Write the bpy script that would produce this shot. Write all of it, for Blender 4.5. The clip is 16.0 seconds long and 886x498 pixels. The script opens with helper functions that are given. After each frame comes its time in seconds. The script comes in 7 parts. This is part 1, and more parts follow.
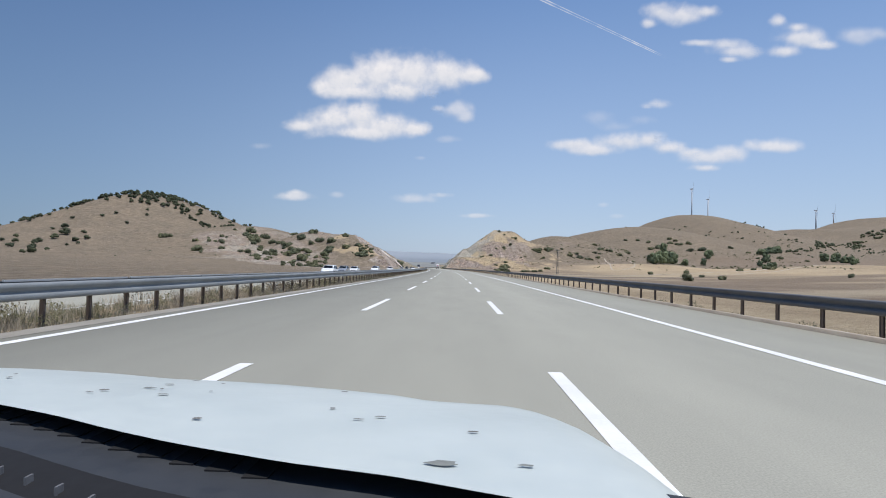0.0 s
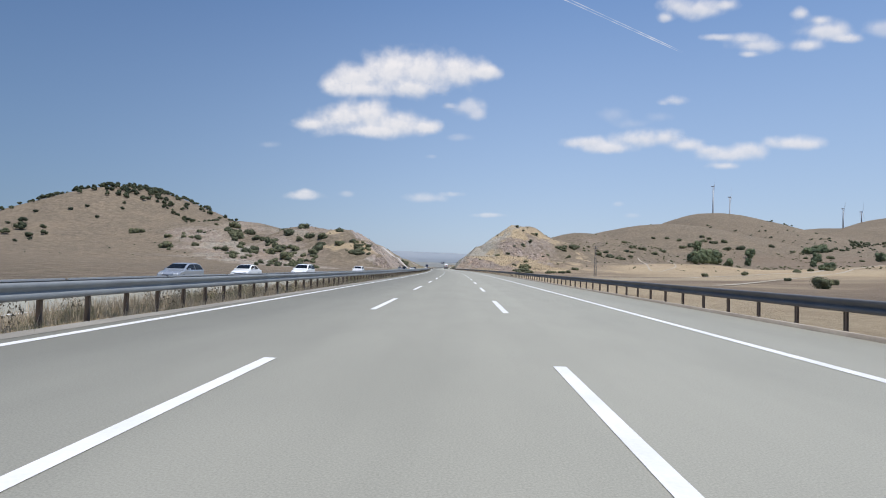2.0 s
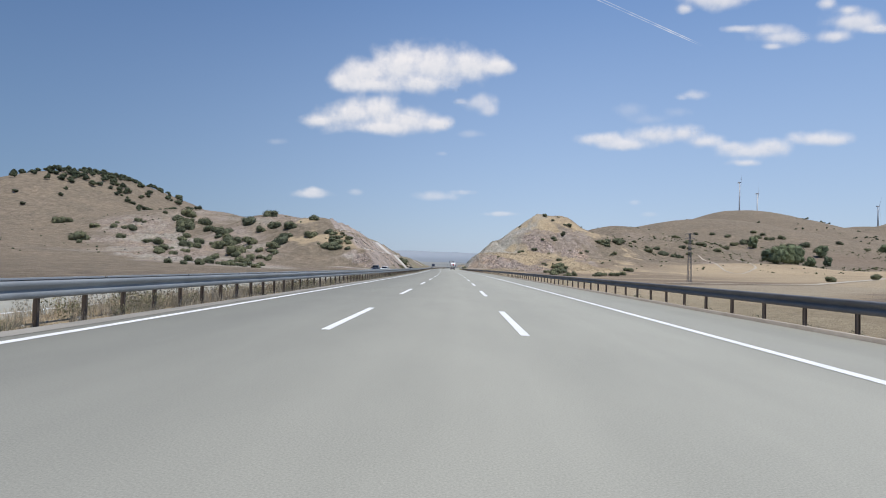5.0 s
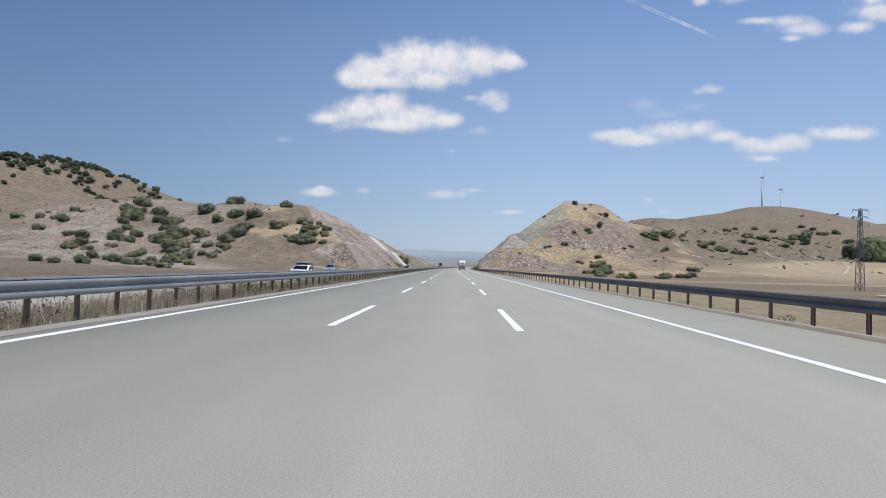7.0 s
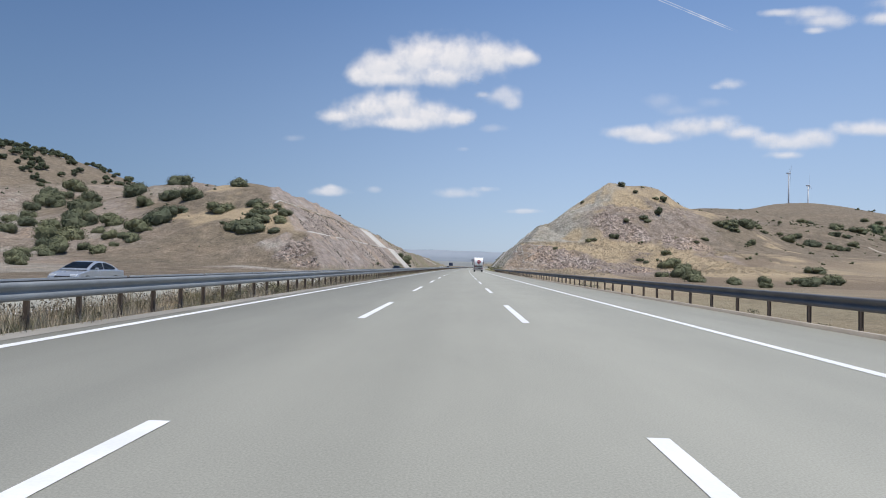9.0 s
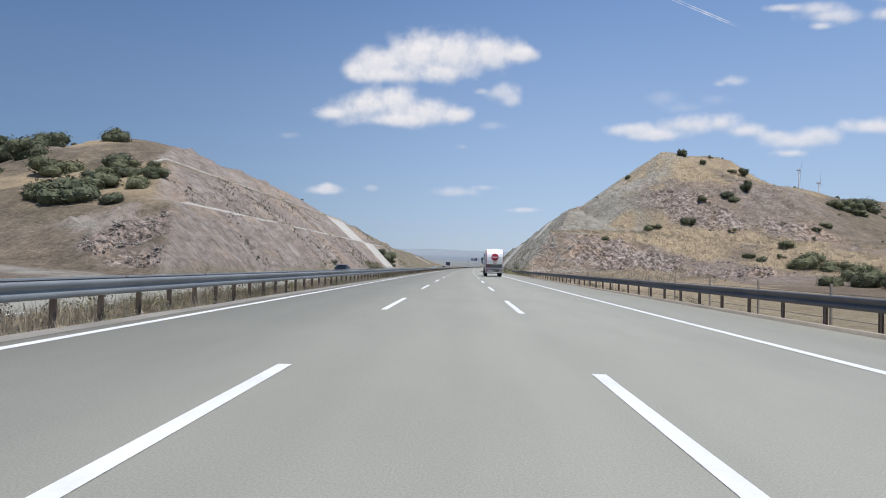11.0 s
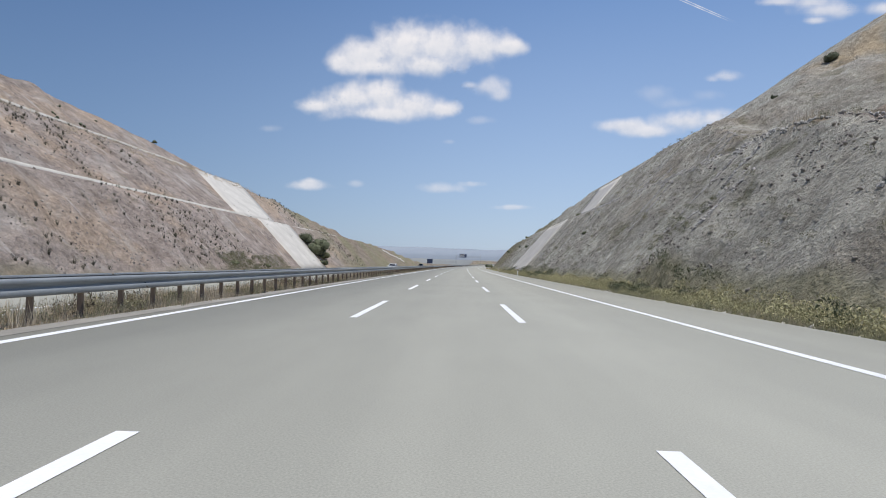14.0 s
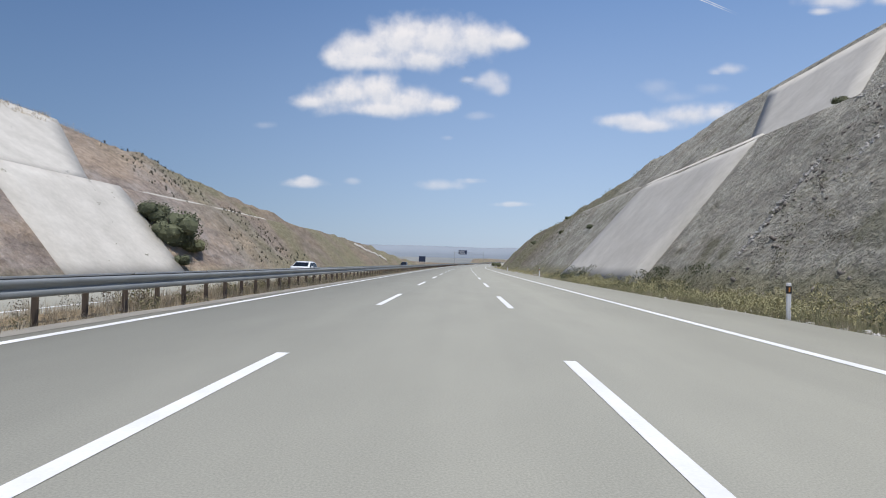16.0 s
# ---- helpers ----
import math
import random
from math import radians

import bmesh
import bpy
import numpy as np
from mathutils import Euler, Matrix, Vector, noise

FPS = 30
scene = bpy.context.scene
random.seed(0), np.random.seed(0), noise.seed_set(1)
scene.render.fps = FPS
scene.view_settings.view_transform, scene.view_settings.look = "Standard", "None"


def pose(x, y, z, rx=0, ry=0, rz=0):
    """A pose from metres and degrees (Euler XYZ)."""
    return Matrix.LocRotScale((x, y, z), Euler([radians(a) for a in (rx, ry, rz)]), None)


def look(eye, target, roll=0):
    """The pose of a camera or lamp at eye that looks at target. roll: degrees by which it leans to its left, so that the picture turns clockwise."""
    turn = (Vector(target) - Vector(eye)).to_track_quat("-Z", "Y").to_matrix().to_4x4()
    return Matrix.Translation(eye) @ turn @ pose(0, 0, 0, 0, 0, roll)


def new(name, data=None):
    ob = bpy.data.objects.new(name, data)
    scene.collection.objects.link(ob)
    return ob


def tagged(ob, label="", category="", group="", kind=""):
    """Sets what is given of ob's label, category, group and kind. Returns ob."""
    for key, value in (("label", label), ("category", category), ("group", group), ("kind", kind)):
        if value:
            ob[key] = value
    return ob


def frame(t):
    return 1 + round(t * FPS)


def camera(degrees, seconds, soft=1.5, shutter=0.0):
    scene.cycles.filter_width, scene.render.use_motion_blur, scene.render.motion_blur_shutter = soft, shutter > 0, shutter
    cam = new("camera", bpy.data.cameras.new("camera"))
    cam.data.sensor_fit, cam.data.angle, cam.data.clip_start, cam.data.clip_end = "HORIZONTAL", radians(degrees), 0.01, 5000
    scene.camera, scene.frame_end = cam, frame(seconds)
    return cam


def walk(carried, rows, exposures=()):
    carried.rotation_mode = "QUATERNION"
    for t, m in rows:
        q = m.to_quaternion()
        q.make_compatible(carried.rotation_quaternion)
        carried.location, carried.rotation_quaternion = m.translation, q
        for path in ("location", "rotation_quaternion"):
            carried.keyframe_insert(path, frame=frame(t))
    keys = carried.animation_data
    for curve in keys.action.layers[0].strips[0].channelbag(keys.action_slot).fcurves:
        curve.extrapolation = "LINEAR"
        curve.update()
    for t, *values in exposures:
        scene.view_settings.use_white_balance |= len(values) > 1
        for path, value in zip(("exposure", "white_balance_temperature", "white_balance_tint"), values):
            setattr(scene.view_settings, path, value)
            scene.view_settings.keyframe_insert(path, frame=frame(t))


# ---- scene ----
# ---- the road's line and the camera ----
cam = camera(73.96, 16.0, soft=1.0)

# heading to the left, degrees, every 70 m along the road
HEADING = (0.0, 0.81, 1.31, 2.46, 3.30, 4.16, 3.87, 3.37, 2.78, 2.36, 1.95, 1.53)
LINE_S = np.arange(-1200.0, 7000.0, 2.0)
LINE_H = np.radians(np.interp(LINE_S, np.arange(12) * 70.0, HEADING))
_mid = (LINE_H[1:] + LINE_H[:-1]) / 2
LINE_X = np.concatenate([[0.0], np.cumsum(-2 * np.sin(_mid))])
LINE_Y = np.concatenate([[0.0], np.cumsum(2 * np.cos(_mid))])
LINE_X -= LINE_X[600]
LINE_Y -= LINE_Y[600]


def road_xy(s, u):
    """World x, y of the place s metres along the road and u metres to the right of its reference line."""
    h = np.interp(s, LINE_S, LINE_H)
    return (np.interp(s, LINE_S, LINE_X) + u * np.cos(h), np.interp(s, LINE_S, LINE_Y) + u * np.sin(h))


def heading(s):
    return math.degrees(float(np.interp(s, LINE_S, LINE_H)))


def place(s, u, z=0.0, turn=0.0, rx=0.0, ry=0.0):
    x, y = road_xy(s, u)
    return pose(float(x), float(y), z, rx, ry, heading(s) + turn)


def bend(s):
    """How far the motorway swings to the right of the reference line, beyond the cutting."""
    q = np.clip(np.asarray(s, dtype=float) - 725.0, 0.0, 420.0)
    return q * q / 3600.0 + np.maximum(np.asarray(s, dtype=float) - 1145.0, 0.0) * 0.2333


def rise(s):
    """How far the motorway climbs beyond the cutting."""
    q = np.clip(np.asarray(s, dtype=float) - 700.0, 0.0, 400.0)
    return q * q / 60000.0 + np.maximum(np.asarray(s, dtype=float) - 1100.0, 0.0) * 0.0133


EYE = 1.24
# seconds, metres along, metres aside, yaw from the road, pitch, roll
DRIVE = [
    (0, 0.00, 0.21, 1.57, 1.79, -1.41),
    (0.5, 18.52, 0.18, 1.61, 1.71, -1.49),
    (1, 37.32, 0.17, 1.67, 1.76, -1.45),
    (1.5, 55.59, 0.15, 1.84, 1.77, -1.47),
    (2, 74.54, 0.11, 1.84, 1.79, -1.49),
    (2.5, 93.19, 0.07, 1.95, 1.77, -1.62),
    (3, 111.89, 0.04, 1.94, 1.84, -1.51),
    (3.5, 129.85, 0.07, 1.89, 1.76, -1.48),
    (4, 148.28, 0.11, 1.70, 1.78, -1.76),
    (4.5, 166.70, 0.13, 1.70, 1.77, -1.70),
    (5, 185.10, 0.14, 1.71, 1.76, -1.63),
    (5.5, 203.55, 0.16, 1.71, 1.74, -1.56),
    (6, 222.08, 0.17, 1.71, 1.73, -1.50),
    (6.5, 240.75, 0.18, 1.71, 1.72, -1.43),
    (7, 259.50, 0.17, 1.68, 1.68, -1.53),
    (7.5, 277.69, 0.16, 1.73, 1.58, -1.61),
    (8, 296.63, 0.08, 1.88, 1.66, -1.61),
    (8.5, 314.22, -0.02, 1.95, 1.62, -1.57),
    (9, 332.74, -0.08, 1.94, 1.66, -1.49),
    (9.5, 351.08, -0.12, 1.91, 1.65, -1.50),
    (10, 369.16, -0.17, 1.88, 1.65, -1.52),
    (10.5, 387.12, -0.22, 1.85, 1.64, -1.54),
    (11, 405.12, -0.26, 1.81, 1.64, -1.56),
    (11.5, 423.30, -0.31, 1.78, 1.64, -1.57),
    (12, 441.62, -0.37, 1.72, 1.75, -1.72),
    (12.5, 459.30, -0.29, 1.59, 1.58, -1.54),
    (13, 477.53, -0.22, 1.53, 1.53, -1.68),
    (13.5, 495.19, -0.15, 1.37, 1.49, -1.52),
    (14, 513.09, -0.09, 1.29, 1.50, -1.70),
    (14.5, 530.96, -0.03, 1.47, 1.51, -1.65),
    (15, 548.97, -0.07, 1.42, 1.54, -1.46),
    (15.5, 566.44, -0.04, 1.59, 1.47, -1.43),
    (16, 584.46, -0.04, 1.74, 1.35, -1.39),
]
walk(cam, [(t, place(s, u, EYE, yaw, 90 + pitch, roll)) for t, s, u, yaw, pitch, roll in DRIVE])

# ---- sky, sun, exposure ----
SUN_EL, SUN_AZ = 73.0, 132.0            # azimuth clockwise from +y
world = bpy.data.worlds.new("sky")
scene.world = world
world.use_nodes = True
wn = world.node_tree.nodes
wn.clear()
sky = wn.new("ShaderNodeTexSky")
sky.sky_type, sky.sun_disc = "NISHITA", False
sky.sun_elevation, sky.sun_rotation = radians(SUN_EL), radians(SUN_AZ)
sky.altitude, sky.air_density, sky.dust_density, sky.ozone_density = 800, 1.0, 0.6, 2.0
sky_out = wn.new("ShaderNodeBackground")
sky_out.inputs["Strength"].default_value = 0.113
sky_world = wn.new("ShaderNodeOutputWorld")
wl = world.node_tree.links
w_dir = wn.new("ShaderNodeTexCoord")
w_sep = wn.new("ShaderNodeSeparateXYZ")
wl.new(w_dir.outputs["Generated"], w_sep.inputs["Vector"])
w_haze = wn.new("ShaderNodeMapRange")
w_haze.inputs["From Min"].default_value, w_haze.inputs["From Max"].default_value = 0.0, 0.62
w_haze.inputs["To Min"].default_value, w_haze.inputs["To Max"].default_value = 0.88, 0.0
wl.new(w_sep.outputs["Z"], w_haze.inputs["Value"])
w_mix = wn.new("ShaderNodeMix")
w_mix.data_type = "RGBA"
w_mix.inputs[7].default_value = (3.0, 3.70, 4.92, 1)      # summer haze, all round the horizon
wl.new(w_haze.outputs["Result"], w_mix.inputs[0])
w_sat = wn.new("ShaderNodeHueSaturation")
w_sat.inputs["Saturation"].default_value = 1.30
w_sat.inputs["Hue"].default_value = 0.503
wl.new(sky.outputs["Color"], w_sat.inputs["Color"])
wl.new(w_sat.outputs["Color"], w_mix.inputs[6])
# the sky is paler on the sun's side than on the side away from it
w_side = wn.new("ShaderNodeMapRange")
w_side.interpolation_type = "SMOOTHSTEP"
w_side.inputs["From Min"].default_value, w_side.inputs["From Max"].default_value = -0.95, 0.22
wl.new(w_sep.outputs["X"], w_side.inputs["Value"])
w_tint = wn.new("ShaderNodeMix")
w_tint.data_type, w_tint.blend_type = "RGBA", "MULTIPLY"
w_tint.inputs[0].default_value = 1.0
w_dim = wn.new("ShaderNodeMix")
w_dim.data_type = "RGBA"
w_dim.inputs[6].default_value, w_dim.inputs[7].default_value = (0.44, 0.53, 0.61, 1), (1.08, 1.07, 1.07, 1)
wl.new(w_side.outputs["Result"], w_dim.inputs[0])
wl.new(w_mix.outputs[2], w_tint.inputs[6])
wl.new(w_dim.outputs[2], w_tint.inputs[7])
wl.new(w_tint.outputs[2], sky_out.inputs["Color"])
world.node_tree.links.new(sky_out.outputs["Background"], sky_world.inputs["Surface"])

sun = new("sun", bpy.data.lights.new("sun", "SUN"))
sun.data.energy, sun.data.angle, sun.data.color = 3.6, radians(0.53), (1.0, 0.965, 0.92)
_az = radians(SUN_AZ)
_d = Vector((math.sin(_az) * math.cos(radians(SUN_EL)), math.cos(_az) * math.cos(radians(SUN_EL)), math.sin(radians(SUN_EL))))
sun.matrix_world = look(_d * 100, (0, 0, 0))
scene.view_settings.exposure = 0.26


# ---- materials ----
def shader(name):
    m = bpy.data.materials.new(name)
    m.use_nodes = True
    return m, m.node_tree.nodes, m.node_tree.links, m.node_tree.nodes["Principled BSDF"]


def noise_node(m, coord, scale, detail=4.0, rough=0.55, stretch=None):
    n = m.node_tree.nodes.new("ShaderNodeTexNoise")
    n.inputs["Scale"].default_value, n.inputs["Detail"].default_value, n.inputs["Roughness"].default_value = scale, detail, rough
    if stretch:
        g = m.node_tree.nodes.new("ShaderNodeMapping")
        g.inputs["Scale"].default_value = stretch
        m.node_tree.links.new(coord, g.inputs["Vector"])
        coord = g.outputs["Vector"]
    m.node_tree.links.new(coord, n.inputs["Vector"])
    return n.outputs["Fac"]


def ramp(m, fac, lo, hi, a=(0, 0, 0), b=(1, 1, 1)):
    r = m.node_tree.nodes.new("ShaderNodeValToRGB")
    r.color_ramp.elements[0].position, r.color_ramp.elements[1].position = lo, hi
    r.color_ramp.elements[0].color, r.color_ramp.elements[1].color = (*a, 1), (*b, 1)
    m.node_tree.links.new(fac, r.inputs["Fac"])
    return r.outputs["Color"]


def mixed(m, fac, a, b, mode="MIX"):
    x = m.node_tree.nodes.new("ShaderNodeMix")
    x.data_type, x.blend_type = "RGBA", mode
    for sock, v in ((x.inputs[0], fac), (x.inputs[6], a), (x.inputs[7], b)):
        if isinstance(v, (int, float)):
            sock.default_value = v
        elif isinstance(v, tuple):
            sock.default_value = (*v, 1)
        else:
            m.node_tree.links.new(v, sock)
    return x.outputs[2]


def bumped(m, bsdf, height, strength, distance):
    b = m.node_tree.nodes.new("ShaderNodeBump")
    b.inputs["Strength"].default_value, b.inputs["Distance"].default_value = strength, distance
    m.node_tree.links.new(height, b.inputs["Height"])
    m.node_tree.links.new(b.outputs["Normal"], bsdf.inputs["Normal"])


def surface(name, a, b, scale=3.0, fine=40.0, rough=0.8, metal=0.0, bump=0.0, dist=0.01, stretch=None, random_tint=0.0, rough_var=0.1):
    """Two tones mixed by a broad and a fine noise, with relief."""
    m, n, l, bsdf = shader(name)
    co = n.new("ShaderNodeTexCoord").outputs["Object"]
    big, small = noise_node(m, co, scale, 4, 0.6, stretch), noise_node(m, co, fine, 3, 0.6, stretch)
    col = mixed(m, ramp(m, big, 0.32, 0.68), a, b)
    col = mixed(m, 0.35, col, mixed(m, ramp(m, small, 0.3, 0.7), a, b))
    if random_tint:
        rnd = n.new("ShaderNodeObjectInfo").outputs["Random"]
        col = mixed(m, 1.0, col, ramp(m, rnd, 0.0, 1.0, (1 - random_tint,) * 3, (1 + random_tint * 0.3,) * 3), "MULTIPLY")
    l.new(col, bsdf.inputs["Base Color"])
    l.new(ramp(m, small, 0.2, 0.8, (max(rough - rough_var, 0.02),) * 3, (min(rough + rough_var, 1.0),) * 3), bsdf.inputs["Roughness"])
    bsdf.inputs["Metallic"].default_value = metal
    if bump:
        bumped(m, bsdf, small, bump, dist)
    return m


def asphalt_material(name):
    m, n, l, bsdf = shader(name)
    co = n.new("ShaderNodeTexCoord").outputs["UV"]
    broad = noise_node(m, co, 0.06, 3, 0.5, (1.0, 0.25, 1.0))
    tracks = noise_node(m, co, 0.55, 3, 0.5, (1.0, 0.012, 1.0))
    patch = noise_node(m, co, 0.8, 4, 0.6, (1.0, 0.3, 1.0))
    grit = noise_node(m, co, 60.0, 3, 0.7)
    col = mixed(m, ramp(m, broad, 0.3, 0.7), (0.262, 0.256, 0.214), (0.331, 0.321, 0.267))
    col = mixed(m, 0.5, col, mixed(m, ramp(m, tracks, 0.38, 0.62), (0.248, 0.243, 0.203), (0.349, 0.339, 0.281)))
    col = mixed(m, 0.25, col, mixed(m, ramp(m, patch, 0.35, 0.65), (0.232, 0.227, 0.189), (0.369, 0.358, 0.297)))
    col = mixed(m, 0.35, col, mixed(m, ramp(m, grit, 0.3, 0.7), (0.154, 0.154, 0.130), (0.464, 0.456, 0.382)))
    l.new(col, bsdf.inputs["Base Color"])
    bsdf.inputs["Roughness"].default_value = 0.85
    bsdf.inputs["Specular IOR Level"].default_value = 0.3
    bumped(m, bsdf, grit, 0.35, 0.004)
    return m


def terrain_material():
    """Dry soil, raw rock in the cuttings, straw-coloured grass and ploughed fields, told apart by the mesh's own masks."""
    m, n, l, bsdf = shader("hillside")
    co = n.new("ShaderNodeTexCoord").outputs["Object"]

    def mask(name):
        a = n.new("ShaderNodeAttribute")
        a.attribute_name = name
        return a.outputs["Fac"]

    huge, big, mid = noise_node(m, co, 0.006, 4, 0.6), noise_node(m, co, 0.035, 6, 0.65), noise_node(m, co, 0.25, 6, 0.68)
    small, tiny = noise_node(m, co, 1.6, 6, 0.72), noise_node(m, co, 7.0, 4, 0.7)
    soil = mixed(m, ramp(m, huge, 0.35, 0.65), (0.225, 0.178, 0.136), (0.325, 0.252, 0.184))
    soil = mixed(m, 0.6, soil, mixed(m, ramp(m, big, 0.40, 0.60), (0.165, 0.138, 0.116), (0.365, 0.282, 0.203)))
    olive = noise_node(m, co, 0.045, 6, 0.7, (1.0, 1.6, 1.0))
    soil = mixed(m, mixed(m, 1.0, ramp(m, olive, 0.50, 0.62), (0.5, 0.5, 0.5), "MULTIPLY"), soil, (0.165, 0.15, 0.105))
    soil = mixed(m, 0.5, soil, mixed(m, ramp(m, mid, 0.43, 0.60), (0.125, 0.104, 0.079), (0.345, 0.273, 0.198)))
    soil = mixed(m, 0.45, soil, mixed(m, ramp(m, small, 0.40, 0.60), (0.105, 0.09, 0.07), (0.335, 0.275, 0.21)))
    # rock: streaked down the slope
    streak = noise_node(m, co, 0.55, 6, 0.7, (0.35, 1.0, 0.35))
    crag = n.new("ShaderNodeTexVoronoi")
    crag.inputs["Scale"].default_value = 1.3
    l.new(co, crag.inputs["Vector"])
    rock = mixed(m, ramp(m, big, 0.40, 0.60), (0.255, 0.19, 0.157), (0.30, 0.25, 0.213))
    rock = mixed(m, 0.28, rock, mixed(m, ramp(m, streak, 0.40, 0.60), (0.155, 0.12, 0.10), (0.375, 0.308, 0.258)))
    rock = mixed(m, 0.4, rock, mixed(m, ramp(m, small, 0.40, 0.60), (0.11, 0.092, 0.078), (0.36, 0.31, 0.268)))
    rock = mixed(m, 0.35, rock, mixed(m, ramp(m, tiny, 0.40, 0.60), (0.075, 0.064, 0.056), (0.42, 0.37, 0.325)))
    rock = mixed(m, 0.2, rock, ramp(m, crag.outputs["Distance"], 0.0, 0.7, (0.08, 0.07, 0.062), (0.30, 0.27, 0.24)))
    # broken blocks with dark joints between them
    jog = n.new("ShaderNodeTexNoise")
    jog.inputs["Scale"].default_value, jog.inputs["Detail"].default_value = 0.7, 4
    l.new(co, jog.inputs["Vector"])
    bent = n.new("ShaderNodeVectorMath")
    bent.operation = "MULTIPLY_ADD"
    bent.inputs[1].default_value = (1.6, 1.6, 1.6)
    l.new(jog.outputs["Color"], bent.inputs[0])
    l.new(co, bent.inputs[2])
    block, joint = n.new("ShaderNodeTexVoronoi"), n.new("ShaderNodeTexVoronoi")
    joint.feature = "DISTANCE_TO_EDGE"
    for k in (block, joint):
        k.inputs["Scale"].default_value = 0.55
        l.new(bent.outputs[0], k.inputs["Vector"])
    tone = n.new("ShaderNodeSeparateXYZ")
    l.new(block.outputs["Color"], tone.inputs[0])
    rock = mixed(m, 0.26, rock, mixed(m, tone.outputs["X"], (0.13, 0.105, 0.092), (0.37, 0.315, 0.28)))
    rock = mixed(m, mixed(m, 1.0, ramp(m, joint.outputs["Distance"], 0.0, 0.16, (1, 1, 1), (0, 0, 0)), (0.22, 0.22, 0.22), "MULTIPLY"), rock, (0.08, 0.066, 0.057))
    lump = noise_node(m, co, 0.62, 5, 0.75)
    rock = mixed(m, mixed(m, 1.0, ramp(m, lump, 0.54, 0.64), (0.6, 0.6, 0.6), "MULTIPLY"), rock, (0.095, 0.078, 0.064))
    rock = mixed(m, mixed(m, 1.0, ramp(m, lump, 0.30, 0.42, (1, 1, 1), (0, 0, 0)), (0.45, 0.45, 0.45), "MULTIPLY"), rock, (0.40, 0.35, 0.305))
    soil = mixed(m, mixed(m, 1.0, ramp(m, lump, 0.56, 0.68), (0.28, 0.28, 0.28), "MULTIPLY"), soil, (0.10, 0.085, 0.058))
    grey = mixed(m, ramp(m, small, 0.34, 0.66), (0.27, 0.245, 0.205), (0.60, 0.555, 0.48))
    grey = mixed(m, 0.2, grey, mixed(m, ramp(m, streak, 0.41, 0.59), (0.275, 0.245, 0.20), (0.55, 0.505, 0.43)))
    grey = mixed(m, 0.4, grey, mixed(m, ramp(m, tiny, 0.40, 0.60), (0.20, 0.185, 0.16), (0.52, 0.49, 0.435)))
    scar = noise_node(m, co, 0.8, 3, 0.5, (0.22, 1.0, 0.22))
    grey = mixed(m, ramp(m, scar, 0.66, 0.73), grey, (0.50, 0.475, 0.43))
    seam = noise_node(m, co, 0.075, 5, 0.62, (1.0, 0.8, 1.5))
    ochre = mixed(m, ramp(m, small, 0.36, 0.64), (0.20, 0.148, 0.105), (0.43, 0.335, 0.245))
    grey = mixed(m, mixed(m, 1.0, ramp(m, seam, 0.54, 0.66), (0.4, 0.4, 0.4), "MULTIPLY"), grey, ochre)
    grey = mixed(m, mixed(m, 1.0, ramp(m, mid, 0.50, 0.64), (0.45, 0.45, 0.45), "MULTIPLY"), grey, (0.225, 0.205, 0.175))
    grey = mixed(m, mixed(m, 1.0, ramp(m, lump, 0.55, 0.65), (0.5, 0.5, 0.5), "MULTIPLY"), grey, (0.15, 0.132, 0.108))
    moss = noise_node(m, co, 0.22, 5, 0.7)
    grey = mixed(m, mixed(m, 1.0, ramp(m, moss, 0.57, 0.66), (0.55, 0.55, 0.55), "MULTIPLY"), grey, (0.125, 0.122, 0.065))
    rock = mixed(m, mixed(m, 1.0, ramp(m, seam, 0.50, 0.62), (0.6, 0.6, 0.6), "MULTIPLY"), rock, ochre)
    pale = noise_node(m, co, 0.11, 5, 0.65, (0.8, 1.3, 0.8))
    rock = mixed(m, mixed(m, 1.0, ramp(m, pale, 0.54, 0.64), (0.55, 0.55, 0.55), "MULTIPLY"), rock, (0.30, 0.275, 0.25))
    rock = mixed(m, mixed(m, 1.0, ramp(m, moss, 0.60, 0.70), (0.5, 0.5, 0.5), "MULTIPLY"), rock, (0.12, 0.11, 0.062))
    rock = mixed(m, mixed(m, 1.0, ramp(m, scar, 0.62, 0.70), (0.6, 0.6, 0.6), "MULTIPLY"), rock, (0.36, 0.33, 0.30))
    straw = mixed(m, ramp(m, mid, 0.35, 0.65), (0.385, 0.30, 0.19), (0.52, 0.41, 0.268))
    straw = mixed(m, 0.4, straw, mixed(m, ramp(m, small, 0.34, 0.66), (0.23, 0.172, 0.10), (0.56, 0.44, 0.275)))
    field = mixed(m, ramp(m, noise_node(m, co, 0.02, 3, 0.5, (0.25, 1.0, 1.0)), 0.44, 0.56), (0.355, 0.288, 0.198), (0.205, 0.160, 0.114))
    field = mixed(m, 0.3, field, mixed(m, ramp(m, small, 0.3, 0.7), (0.14, 0.10, 0.07), (0.37, 0.29, 0.19)))
    green = mixed(m, ramp(m, small, 0.34, 0.66), (0.125, 0.125, 0.07), (0.31, 0.285, 0.18))
    fallow = mixed(m, ramp(m, mid, 0.35, 0.65), (0.165, 0.128, 0.094), (0.235, 0.182, 0.130))
    stubble = mixed(m, ramp(m, small, 0.34, 0.66), (0.29, 0.243, 0.168), (0.475, 0.40, 0.285))
    # pale and dark patches at the size of single outcrops: relief shading put into the colour
    patchy = noise_node(m, co, 0.46, 8, 0.70, (1.0, 0.42, 1.0))
    rock = mixed(m, 1.0, rock, ramp(m, patchy, 0.36, 0.62, (0.82, 0.81, 0.80), (1.18, 1.175, 1.17)), "MULTIPLY")
